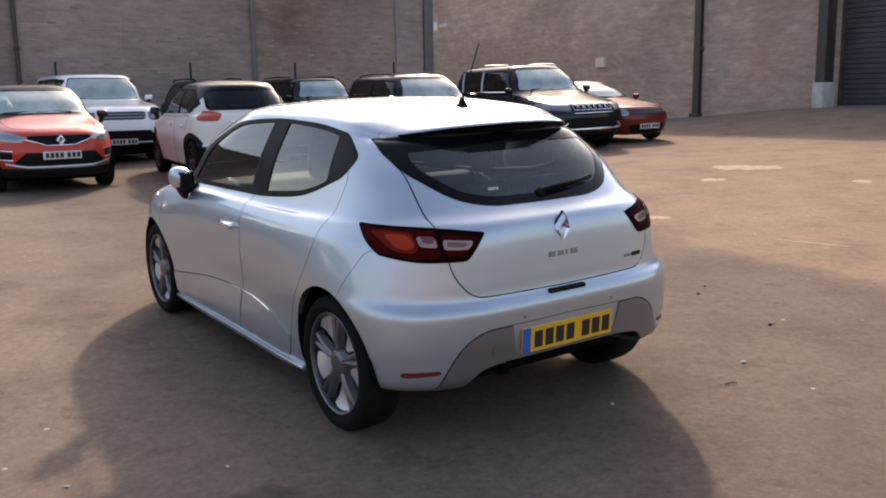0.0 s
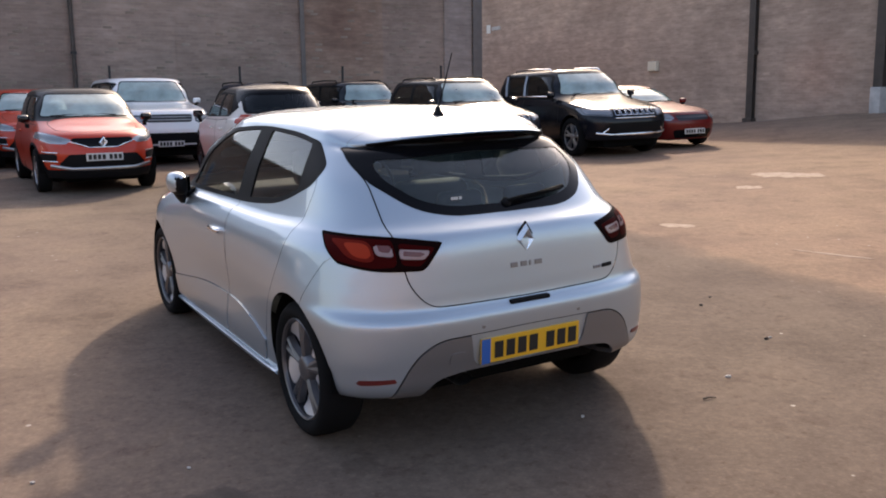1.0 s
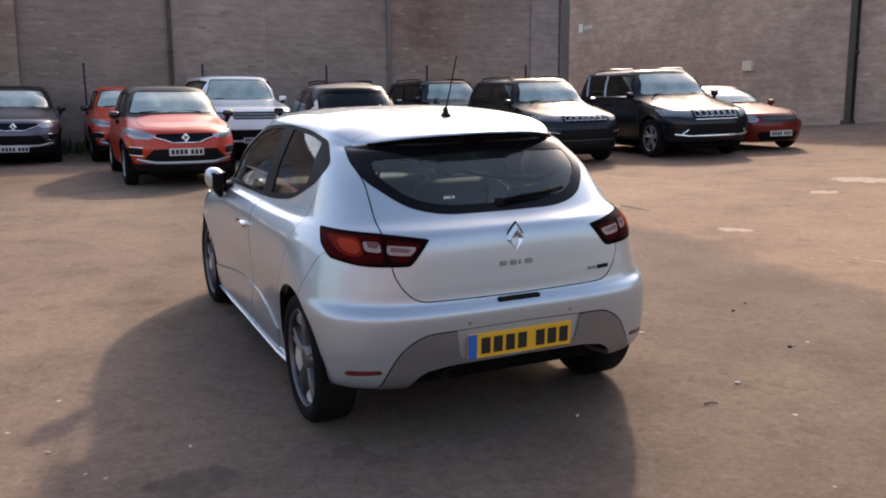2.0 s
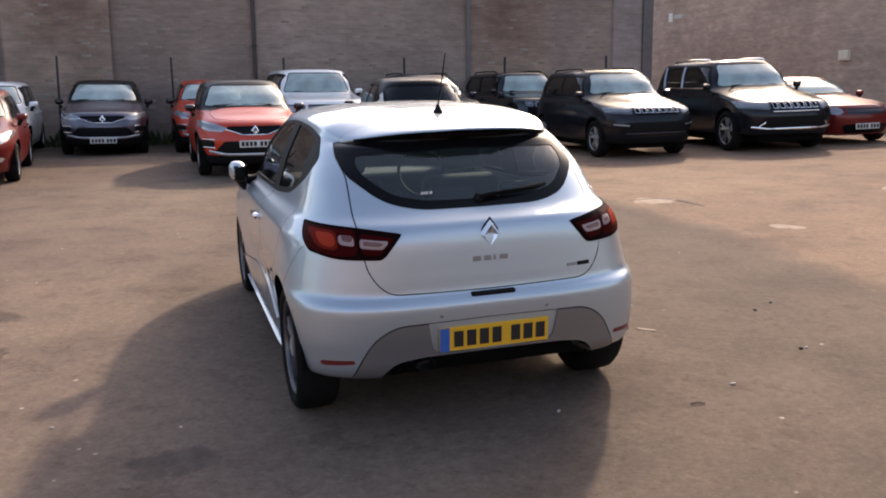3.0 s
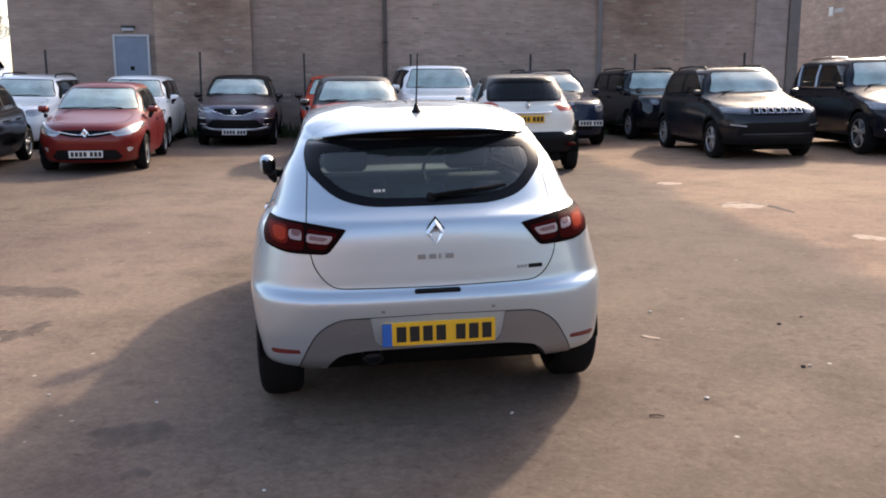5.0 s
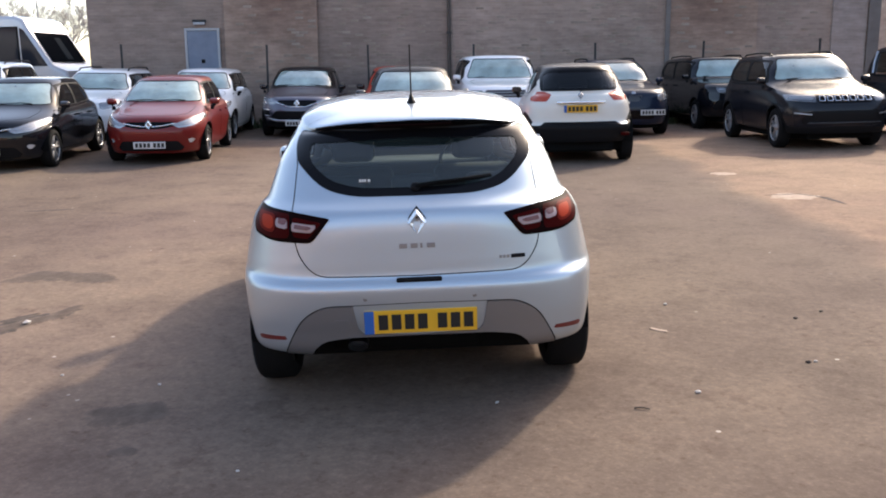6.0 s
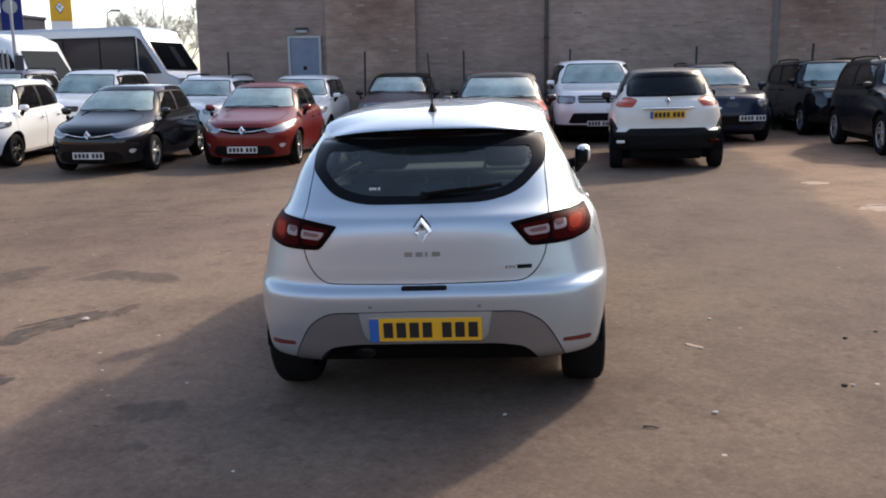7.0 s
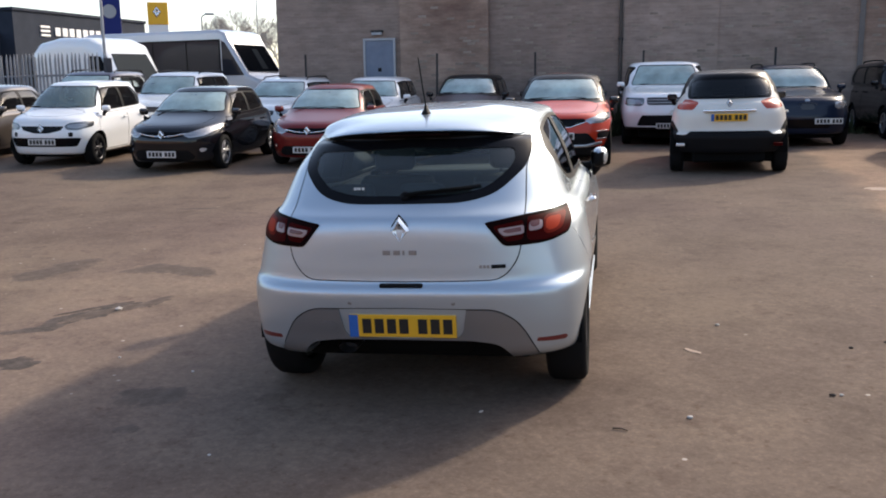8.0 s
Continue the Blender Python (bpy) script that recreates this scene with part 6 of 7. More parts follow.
stel_d = hatch(4.66, 0.93, 1.66, belt=1.10, belt_rear=1.18, nose=0.95, cowl_z=1.13, cowl=3.40, roof_front=2.65, tyre=0.36, rim=0.24, arch=0.405, sill=0.26, front_low=0.26, axles=(0.93, 3.75), rails=(0.55, 0.8, 2.4, 1.662), plate=(4.66, 0.52))
stel_d["front"] = plain_front(4.66, 0.82, 0.16, 0.50, 0.86)
low_d = hatch(4.35, 0.90, 1.36, belt=0.90, belt_rear=0.95, nose=0.74, cowl_z=0.94, cowl=3.05, roof_front=2.20, tyre=0.32, rim=0.23, arch=0.355, axles=(0.85, 3.47), plate=(4.36, 0.44))
low_d["front"] = plain_front(4.35, 0.66, 0.42, 0.46, 0.80)
twin_d = hatch(3.60, 0.823, 1.55, belt=0.98, belt_rear=1.06, nose=0.90, cowl_z=1.04, cowl=2.98, roof_front=2.28, roof_rear=0.40, glass_low=0.22, tyre=0.30, rim=0.20, arch=0.345, sill=0.22, front_low=0.24, axles=(0.48, 2.97), nf=3.2, af=0.9, badge=(3.60, 0.72, 0.085), plate=(3.605, 0.475), front_zone=2.2)
twin_d["front"] = [
    (([(0.42, 0.775), (0.50, 0.825), (0.78, 0.845), (0.79, 0.74), (0.62, 0.685), (0.44, 0.70)], True, 2.9), HEADLAMP_DARK, "headlight", 0.003, 0.01),
    (([(-0.42, 0.765), (0.42, 0.765), (0.44, 0.71), (0.14, 0.635), (-0.14, 0.635), (-0.44, 0.71)], False, 3.1), GLOSSBLACK, "upper_grille", 0.002, 0.01),
    (([(0.495, 0.612, 0.03), (0.525, 0.642, 0.03), (0.555, 0.612, 0.03), (0.525, 0.582, 0.03)], True, 3.0), LAMP_CLEAR, "daytime_light", 0.004, 0.01),
    (([(0.46, 0.612, 0.06), (0.525, 0.677, 0.06), (0.59, 0.612, 0.06), (0.525, 0.547, 0.06)], True, 3.0), TRIM, "lamp_ring", 0.003, 0.01),
    (([(-0.68, 0.55), (0.68, 0.55), (0.60, 0.385), (-0.60, 0.385)], False, 3.0), GLOSSBLACK, "lower_grille", -0.006, 0.01),
]
sand_d = hatch(4.02, 0.865, 1.53, belt=1.0, belt_rear=1.05, nose=0.84, cowl_z=1.05, cowl=3.05, roof_front=2.40, roof_rear=0.42, glass_low=0.18, axles=(0.68, 3.27), nr=4.0, nf=3.6, roof_w=0.73)
sand_d["front"] = plain_front(4.02, 0.74, 0.36, 0.42, 0.80)
dust_d = hatch(4.32, 0.90, 1.66, belt=1.08, belt_rear=1.14, nose=0.98, cowl_z=1.13, cowl=3.22, roof_front=2.55, roof_rear=0.42, glass_low=0.2, tyre=0.345, rim=0.22, arch=0.39, sill=0.28, front_low=0.28, axles=(0.82, 3.49), nr=4.2, nf=4.0, roof_w=0.75, rails=(0.56, 0.7, 2.3, 1.668))
dust_d["front"] = plain_front(4.32, 0.88, 0.42, 0.46, 0.84)
estate_d = hatch(4.50, 0.90, 1.51, belt=0.99, belt_rear=1.04, nose=0.86, cowl_z=1.03, cowl=3.30, roof_front=2.58, roof_rear=0.35, glass_low=0.15, tyre=0.33, rim=0.21, arch=0.37, axles=(0.85, 3.60), nr=4.2, nf=3.8, roof_w=0.74, rails=(0.56, 0.7, 2.4, 1.525))
estate_d["front"] = plain_front(4.50, 0.76, 0.42, 0.44, 0.82)

clio_d["lines"] = [([(-0.42, 0.69), (-0.24, 0.655), (-0.1, 0.64), (0.1, 0.64), (0.24, 0.655), (0.42, 0.69)], 0.009, CHROME, "grille_strip")]
capt_lines = [([(-0.48, 0.79), (-0.30, 0.735), (-0.20, 0.695), (0.20, 0.695), (0.30, 0.735), (0.48, 0.79)], 0.010, CHROME, "grille_strip"),
              ([(-0.70, 0.43), (-0.45, 0.385), (0.45, 0.385), (0.70, 0.43)], 0.026, ALLOY, "skid_strip"),
              ([(0.62, 0.62), (0.80, 0.625)], 0.012, CHROME, "daytime_light"), ([(0.62, 0.49), (0.80, 0.495)], 0.012, CHROME, "daytime_light")]
capt_d["lines"] = capt_lines
cher_d["lines"] = [([(-0.80, 0.47), (-0.55, 0.435), (0.55, 0.435), (0.80, 0.47)], 0.022, CHROME, "bumper_strip"), ([(-0.46, 0.755), (0.46, 0.755)], 0.012, CHROME, "grille_strip"), ([(0.60, 0.56), (0.70, 0.47)], 0.016, CHROME, "fog_bracket")]
comp_d["lines"] = [([(0.56, 0.60), (0.78, 0.625)], 0.012, ALLOY, "fog_bracket"), ([(-0.60, 0.46), (0.60, 0.46)], 0.012, ALLOYDARK, "bumper_strip")]
tail_d["pillar_paint"] = [(0.10, 1.0), (0.86, 1.0), (0.78, 1.20), (0.62, 1.44), (0.40, 1.46), (0.10, 1.30)]


def white_crossover_tail(thing, d):
    number_plate(thing, 0, 0.050, 0.86, 0.52, 0.111, -1, PLATE_Y, 6)
    diamond_badge(thing, 0, 0.085, 1.07, 0.06, -1, 8)
    smooth(part("plate_strip", box_bm(-0.38, 0.38, 0.03, 0.10, 0.945, 0.978, 0.012, 2), CHROME, thing, "chrome strip over the plate"))
    for x, mat_, nm in ((-0.70, LAMP_CLEAR, "reversing_lamp"), (0.70, LAMP_RED, "rear_fog_lamp")):
        smooth(part(nm, box_bm(x - 0.065, x + 0.065, 0.085, 0.15, 0.43, 0.48, 0.012, 2), mat_, thing))
    smooth(part("rear_wiper", tube_bm([(0, 0.21, 1.135), (0.18, 0.225, 1.15), (0.36, 0.27, 1.155)], 0.012, 6), TRIM, thing))


def shield_grille(thing, d):
    """A pointed shield between the lamps, with its bright rim and a small round badge over it."""
    pts = [(-0.17, 0.86), (0.0, 0.885), (0.17, 0.86), (0.10, 0.66), (0.0, 0.56), (-0.10, 0.66), (-0.17, 0.86)]
    run_ = [(x, d["L"] - 0.03 - 0.25 * max(0.0, z - 0.72), z) for x, z in pts]
    smooth(part("shield_rim", tube_bm(run_, 0.014, 6), ALLOYDARK, thing), 60)
    bd = lathe_bm([(-0.01, 0.05), (0.012, 0.05), (0.016, 0.04), (0.016, 0.0)], 16, "Z")
    bmesh.ops.transform(bd, matrix=pose(0, d["L"] - 0.10, 0.915, -60, 0, 0), verts=bd.verts)
    part("round_badge", bd, ALLOY, thing)


def chrome_window_line(thing, d):
    for s in (-1, 1):
        for y0, y1 in ((1.88, 1.80), (1.02, 0.90)):
            foot_, head_ = s * (d["W"] * d["shoulder"] + 0.004), s * (d["W"] * d["roof_w"] + 0.035)
            smooth(part("pillar_strip", tube_bm([(foot_, y0, d["belt"] + 0.05), (0.5 * (foot_ + head_) + s * 0.016, 0.5 * (y0 + y1), 0.5 * (d["belt"] + d["H"]) - 0.03), (head_, y1, d["H"] - 0.12)], 0.03, 6), ALLOY, thing))
        x = s * (d["W"] * d["shoulder"] + 0.012)
        smooth(part("window_strip", tube_bm([(x, d["cowl"] - 0.35, d["belt"] + 0.035), (x, 2.2, d["belt"] + 0.04), (x, 1.2, d["belt"] + 0.05)], 0.012, 6), CHROME, thing))


clio_d["plate"] = (4.075, 0.335)
grey_d = dict(capt_d, plate=(4.125, 0.33))
rover_d["plate"] = (4.78, 0.44)
rover_d["lines"] = [([(-0.46, 0.98), (0.46, 0.98)], 0.010, ALLOY, "grille_strip"), ([(-0.45, 0.92), (0.45, 0.92)], 0.010, ALLOY, "grille_strip")]
low_d["plate"] = (4.36, 0.36)
stel_d["plate_x"], stel_d["plate"] = -0.40, (4.665, 0.52)
car("red_hatchback", clio_d, RED, place(-9.75, 11.2, 217, clio_d), "dark red five-door hatchback with a white front plate")
car("black_hatchback", clio_d, BLACK, place(-11.21, 9.18, 217, clio_d), "glossy black five-door hatchback with clear headlights", glass_side=PRIVACY)
car("orange_crossover", capt_d, ORANGE, place(-5.95, 13.55, 214.7, capt_d), "orange-red crossover with black roof and silver skid strip", roof=ROOF_BLACK, cap=BLACK)
car("white_crossover", tail_d, IVORY, stand(-2.76, 13.48, 28.5), "white crossover with black roof and bumper, tail to the yard", white_crossover_tail, roof=ROOF_BLACK, cap=BLACK, glass_side=PRIVACY, dark_rims=True)
car("grey_crossover", grey_d, GREY, place(-11.0, 16.45, 214, capt_d), "violet-grey crossover with black roof and chrome badge", roof=ROOF_BLACK, cap=BLACK)
car("red_crossover", capt_d, ORANGE, place(-9.0, 17.6, 214, capt_d), "red crossover standing behind a car of its kind", cap=BLACK)
car("black_large_suv", cher_d, BLACK_DUSTY, place(2.67, 18.6, 207, cher_d), "large black off-road car with chrome slotted grille", chrome_window_line, glass_side=PRIVACY)
car("black_suv", comp_d, BLACK_DUSTY, place(0.19, 17.4, 211, comp_d), "black compact off-road car with seven chrome slots", glass_side=PRIVACY)
car("boxy_black_suv", rene_d, BLACK, place(-2.6, 22.1, 214, rene_d), "boxy black off-road car parked before the wall", glass_side=PRIVACY)
car("navy_suv", stel_d, NAVY, place(-4.25, 19.4, 214, stel_d), "dark navy crossover parked before the brick wall", shield_grille, glass_side=PRIVACY)
car("white_large_suv", rover_d, WHITE, place(-6.85, 18.55, 214, rover_d), "large square white off-road car with dark grille")
car("red_low_car", low_d, RED, place(4.13, 20.05, 207, low_d), "low dark red car with a wide bonnet")
car("white_small_hatchback", twin_d, WHITE, place(-13.75, 8.0, 220, twin_d), "short white hatchback with dark lower grille", dark_rims=True, glass_side=PRIVACY, screen=SCREEN_CLEAN)
car("white_hatchback", sand_d, WHITE, place(-12.5, 14.65, 215, sand_d), "plain white older hatchback before the brick wall")
car("white_estate", estate_d, WHITE, place(-14.45, 13.32, 215, estate_d), "white estate car with black roof rails, half hidden")
car("white_offroader", dust_d, WHITE, place(-15.9, 11.2, 217, dust_d), "white crossover standing behind a black hatchback", glass_side=PRIVACY)
car("brown_hatchback", clio_d, BROWN, place(-16.0, 6.75, 221, clio_d), "metallic brown hatchback at the end of the row", glass_side=PRIVACY, screen=SCREEN_CLEAN)

# ---- beyond the yard: minibus, van, fence, showroom, signs, street lamps, bare trees ----
def extruded_bm(profile, half, bevel):
    """A vehicle body from its side outline (y, z), with its long edges rounded."""
    bm = bmesh.new()
    a = [bm.verts.new((-half, y, z)) for y, z in profile]
    b = [bm.verts.new((half, y, z)) for y, z in profile]
    n = len(profile)
    for i in range(n):
        j = (i + 1) % n
        bm.faces.new((a[i], a[j], b[j], b[i]))
    fa, fb = bm.faces.new(a[::-1]), bm.faces.new(b)
    bmesh.ops.recalc_face_normals(bm, faces=bm.faces)
    edges = list({e for f in (fa, fb) for e in f.edges})
    bmesh.ops.bevel(bm, geom=edges, offset=bevel, segments=4, profile=0.6, affect="EDGES")
    return bm


def slab_bm(points, offset, thick=0.02):
    """A thin four-cornered pane with the given corners in space, pushed out along its normal."""
    p = [Vector(q) for q in points]
    n = (p[1] - p[0]).cross(p[2] - p[0]).normalized()
    bm = bmesh.new()
    a = [bm.verts.new(q + n * offset) for q in p]
    b = [bm.verts.new(q + n * (offset - thick)) for q in p]
    bm.faces.new(a)
    bm.faces.new(b[::-1])
    for i in range(4):
        j = (i + 1) % 4
        bm.faces.new((a[i], b[i], b[j], a[j]))
    bmesh.ops.recalc_face_normals(bm, faces=bm.faces)
    return bm


DARK_GLASS = material("dark_vehicle_glass", (0.012, 0.013, 0.015), 0.2, spec=0.0)
SCREEN_DULL = material("dusty_windscreen", (0.055, 0.06, 0.062), 0.4, spec=0.0)
BUS_SILVER = paint("bus_silver", (0.50, 0.51, 0.55), 0.2, 0.4, 0.08)
BUS_GLASS = material("tinted_bus_glass", (0.022, 0.024, 0.032), 0.10, spec=0.2)


def bus(m, label):
    thing = empty("minibus", m, label, "minibus")
    W = 1.16
    prof = [(0.0, 0.45), (0.0, 2.65), (0.12, 2.86), (0.5, 2.92), (5.2, 2.92), (5.45, 2.82), (5.55, 2.60), (6.22, 1.52), (6.6, 1.36), (6.75, 1.05), (6.76, 0.5), (6.6, 0.4)]
    smooth(part("body", extruded_bm(prof, W, 0.13), BUS_SILVER, thing), 40)
    for s in (-1, 1):
        x = s * W
        q = [(x, 0.3, 1.50), (x, 5.30, 1.50), (x, 5.30, 2.62), (x, 0.3, 2.62)]
        part("window_band", slab_bm(q if s > 0 else q[::-1], 0.008), TRIM, thing)
        for y0, y1 in ((0.35, 1.55), (1.60, 2.80), (2.85, 4.05), (4.10, 5.25)):
            q = [(x, y0, 1.55), (x, y1, 1.55), (x, y1, 2.57), (x, y0, 2.57)]
            part("side_window", slab_bm(q if s > 0 else q[::-1], 0.016), BUS_GLASS, thing)
        q = [(x, 5.34, 1.50), (x, 6.10, 1.50), (x, 5.46, 2.52), (x, 5.34, 2.58)]
        part("cab_window", slab_bm(q if s > 0 else q[::-1], 0.014), BUS_GLASS, thing)
        part("trim_line", box_bm(x - 0.015, x + 0.015, 0.2, 6.3, 0.95, 1.05, 0.01, 1), TRIM, thing)
        for a in (1.6, 5.75):
            wheel(thing, s * 1.0, a, 0.36, 0.21, 0.22, s, 6, "single", 0, True)
    q = [(-1.0, 6.16, 1.62), (1.0, 6.16, 1.62), (0.96, 5.64, 2.455), (-0.96, 5.64, 2.455)]
    part("windscreen", slab_bm(q[::-1], 0.025), DARK_GLASS, thing)
    part("screen_divider", slab_bm([(-0.30, 6.12, 1.68), (0.06, 6.12, 1.68), (0.02, 5.72, 2.32), (-0.30, 5.72, 2.32)][::-1], 0.035), SCREEN_DULL, thing)
    for x in (-0.72, 0.72):
        smooth(part("headlight", box_bm(x - 0.18, x + 0.18, 6.58, 6.76, 0.95, 1.2, 0.05, 3), HEADLAMP, thing))
    return thing


def van(m, label):
    thing = empty("panel_van", m, label, "van")
    W = 0.95
    prof = [(0.0, 0.45), (0.0, 1.9), (0.1, 2.25), (0.4, 2.5), (1.2, 2.62), (2.3, 2.58), (2.8, 2.38), (3.4, 1.30), (3.7, 1.12), (3.76, 0.5), (3.64, 0.4)]
    smooth(part("body", extruded_bm(prof, W, 0.3), WHITE, thing), 40)
    q = [(-0.74, 3.355, 1.38), (0.74, 3.355, 1.38), (0.64, 2.945, 2.12), (-0.64, 2.945, 2.12)]
    part("windscreen", slab_bm(q[::-1], 0.02), SCREEN_DULL, thing)
    for s in (-1, 1):
        x = s * W
        q = [(x, 2.4, 1.40), (x, 3.2, 1.40), (x, 2.85, 2.05), (x, 2.4, 2.08)]
        part("cab_window", slab_bm(q if s > 0 else q[::-1], 0.014), DARK_GLASS, thing)
        smooth(part("headlight", box_bm(s * 0.70 - 0.16, s * 0.70 + 0.16, 3.54, 3.74, 0.85, 1.12, 0.05, 3), HEADLAMP, thing))
        for a in (0.7, 3.0):
            wheel(thing, s * 0.83, a, 0.34, 0.2, 0.21, s, 6, "single", 0, True)
    return thing


bh = radians(-63.4)
bus(stand(-19.9 - 7.3 * -math.sin(bh) * 1.0 - 0.18, 17.25 - 7.3 * math.cos(bh) + 1.03, -63.4), "silver minibus with dark windows beyond the wall")
van(stand(-23.6, 12.14, -72), "white high-roofed panel van behind the parked cars")
car("grey_estate", dust_d, GREY, place(-17.6, 9.9, 219, dust_d), "grey crossover with roof rails behind a white hatchback")

DARK_POST = material("dark_painted_steel", (0.05, 0.05, 0.058), 0.6, spec=0.2)
FENCE_STEEL = material("dull_fence_steel", (0.27, 0.275, 0.29), 0.7, 0.2, spec=0.2)
# palisade fence: pales with pointed heads on two rails
fence = empty("palisade_fence", pose(0, 0, 0), "galvanised steel palisade fence with pointed pales", "fence")
F0, F1 = Vector((-31.0, 7.2, 0)), Vector((-18.45, 11.15, 0))
run = (F1 - F0)
count = int(run.length / 0.155)
pale_me = None
turn = math.atan2(run.y, run.x)
for i in range(count):
    p = F0 + run * (i / count)
    if pale_me is None:
        bm = bmesh.new()
        prof_ = [(-0.035, 0), (-0.035, 1.90), (-0.02, 2.02), (0.0, 2.08), (0.02, 2.02), (0.035, 1.90), (0.035, 0)]
        f_ = [bm.verts.new((x, -0.012 if abs(x) > 0.03 else 0.0, z)) for x, z in prof_]
        k_ = [bm.verts.new((x, 0.004 if abs(x) > 0.03 else 0.014, z)) for x, z in prof_]
        bm.faces.new(f_)
        bm.faces.new(k_[::-1])
        for a in range(7):
            b = (a + 1) % 7
            bm.faces.new((f_[a], k_[a], k_[b], f_[b]))
        bmesh.ops.recalc_face_normals(bm, faces=bm.faces)
        pale_me = part("pale", bm, FENCE_STEEL, fence)
        first = pale_me
    else:
        pale_me = new("pale", first.data)
        pale_me.parent = fence
    pale_me.matrix_basis = pose(p.x, p.y, ground_z(p.x, p.y) + 0.05 + 0.012 * math.sin(i * 2.3), 0.6 * math.sin(i * 1.7), 0.8 * math.sin(i * 3.1), math.degrees(turn))
for z in (0.45, 1.6):
    a, b = F0 + Vector((0, 0.05, ground_z(F0.x, F0.y) + z)), F1 + Vector((0, 0.05, ground_z(F1.x, F1.y) + z))
    part("rail", tube_bm([a, b], 0.03, 6), FENCE_STEEL, fence)
for i in range(6):
    p = F0 + run * (i / 5) + Vector((0.0, 0.09, 0))
    part("post", box_bm(p.x - 0.05, p.x + 0.05, p.y - 0.03, p.y + 0.03, ground_z(p.x, p.y), ground_z(p.x, p.y) + 2.05, 0.006, 1), FENCE_STEEL, fence)

gx, gy = F1.x + 0.16, F1.y + 0.06
part("end_post", box_bm(gx - 0.08, gx + 0.08, gy - 0.08, gy + 0.08, ground_z(gx, gy), ground_z(gx, gy) + 2.0, 0.015, 2), DARK_POST, fence, "dark square end post")

# dark showroom with a white name in plain bars
CLAD = material("dark_blue_cladding", (0.03, 0.036, 0.05), 0.7, spec=0.08)
base(CLAD, ramp(CLAD, noise_of(CLAD, 0.8, 5, 0.6, coords(CLAD)), [(0.3, (0.022, 0.028, 0.042)), (0.7, (0.032, 0.040, 0.058))]))
SIGN_BLUE = material("sign_blue", (0.006, 0.016, 0.13), 0.4, spec=0.2)
SIGN_YELLOW = material("sign_yellow", (0.80, 0.42, 0.02), 0.45)
SIGN_WHITE = material("sign_white", (0.78, 0.78, 0.78), 0.45)
room = empty("showroom", pose(-53.4, 21.9, 0.6, 0, 0, 118), "dark blue-grey flat-roofed car showroom across the road", "building")
part("wall", box_bm(0.0, 13.2, 0.0, 14.0, -0.6, 6.0), CLAD, room)
part("low_wing", box_bm(-16.0, -0.02, 1.0, 14.0, -0.6, 4.7), CLAD, room)
part("roof", box_bm(-0.1, 13.3, -0.1, 14.1, 6.0, 6.2, 0.03, 1), CLAD, room)
for i in range(9):
    part("window", box_bm(0.9 + i * 1.35, 2.0 + i * 1.35, -0.05, 0.0, 0.2, 3.2, 0.01, 1), DARK_GLASS, room)
for z in (5.12, 4.86, 4.60):
    part("sign_bar", box_bm(2.25, 3.05, -0.08, 0.0, z, z + 0.13), SIGN_WHITE, room)
for i in range(7):
    part("sign_letter_bar", box_bm(3.55 + i * 0.66, 4.02 + i * 0.66, -0.08, 0.0, 4.66, 5.18, 0.02, 1), SIGN_WHITE, room, "plain white bar")

totem = empty("blue_totem", pose(-39.8, 21.6, ground_z(-39.8, 21.6), 0, 0, 64), "tall blue dealer sign on the roadside", "sign")
part("panel", box_bm(-0.47, 0.47, -0.12, 0.12, 0.0, 8.6, 0.03, 2), SIGN_BLUE, totem)
shield = lathe_bm([(0.0, 0.0), (0.0, 0.33), (0.03, 0.33), (0.03, 0.0)], 20, "Z")
bmesh.ops.transform(shield, matrix=pose(-0.05, -0.12, 4.9, 90, 0, 0), verts=shield.verts)
part("emblem", shield, GALV, totem, "plain pale round emblem")
totem2 = empty("yellow_totem", pose(-45.0, 26.9, ground_z(-45.0, 26.9), 0, 0, 60), "yellow and white dealer sign on the roadside", "sign")
part("mast_panel", box_bm(-0.55, 0.55, -0.15, 0.15, 0.0, 4.75, 0.03, 2), SIGN_WHITE, totem2)
part("head_panel", box_bm(-0.56, 0.56, -0.17, 0.17, 4.75, 6.0, 0.03, 2), SIGN_YELLOW, totem2)
diamond_badge(totem2, -0.05, -0.17, 5.45, 0.3, -1)

# street lamps and a plain mast
def street_lamp(x, y, h, arm, heading, r=0.07):
    thing = empty("street_lamp", pose(x, y, ground_z(x, y), 0, 0, heading), "grey steel street lamp beyond the fence", "street lamp", "street lamps")
    smooth(part("column", tube_bm([(0, 0, 0), (0, 0, h * 0.5), (0, 0, h)], r, 8, 0.7), GALV, thing))
    if arm:
        smooth(part("arm", tube_bm([(0, 0, h), (0.15, 0, h + 0.12), (arm, 0, h + 0.18)], r * 0.6, 6), GALV, thing))
        smooth(part("lantern", box_bm(arm - 0.05, arm + 0.55, -0.1, 0.1, h + 0.12, h + 0.26, 0.05, 2), GALV, thing))


street_lamp(-48.2, 31.6, 5.6, 0.25, 55)
street_lamp(-19.3, 11.62, 6.5, 0.0, 0, 0.045)
street_lamp(-67.0, 48.4, 12.0, 0.0, 0)

# far paler than twigs are: distance haze is put into this colour
BARK = material("bark", (0.46, 0.43, 0.40), 0.95, spec=0.1)
bump(BARK, noise_of(BARK, 20, 4), 0.5, 0.01)


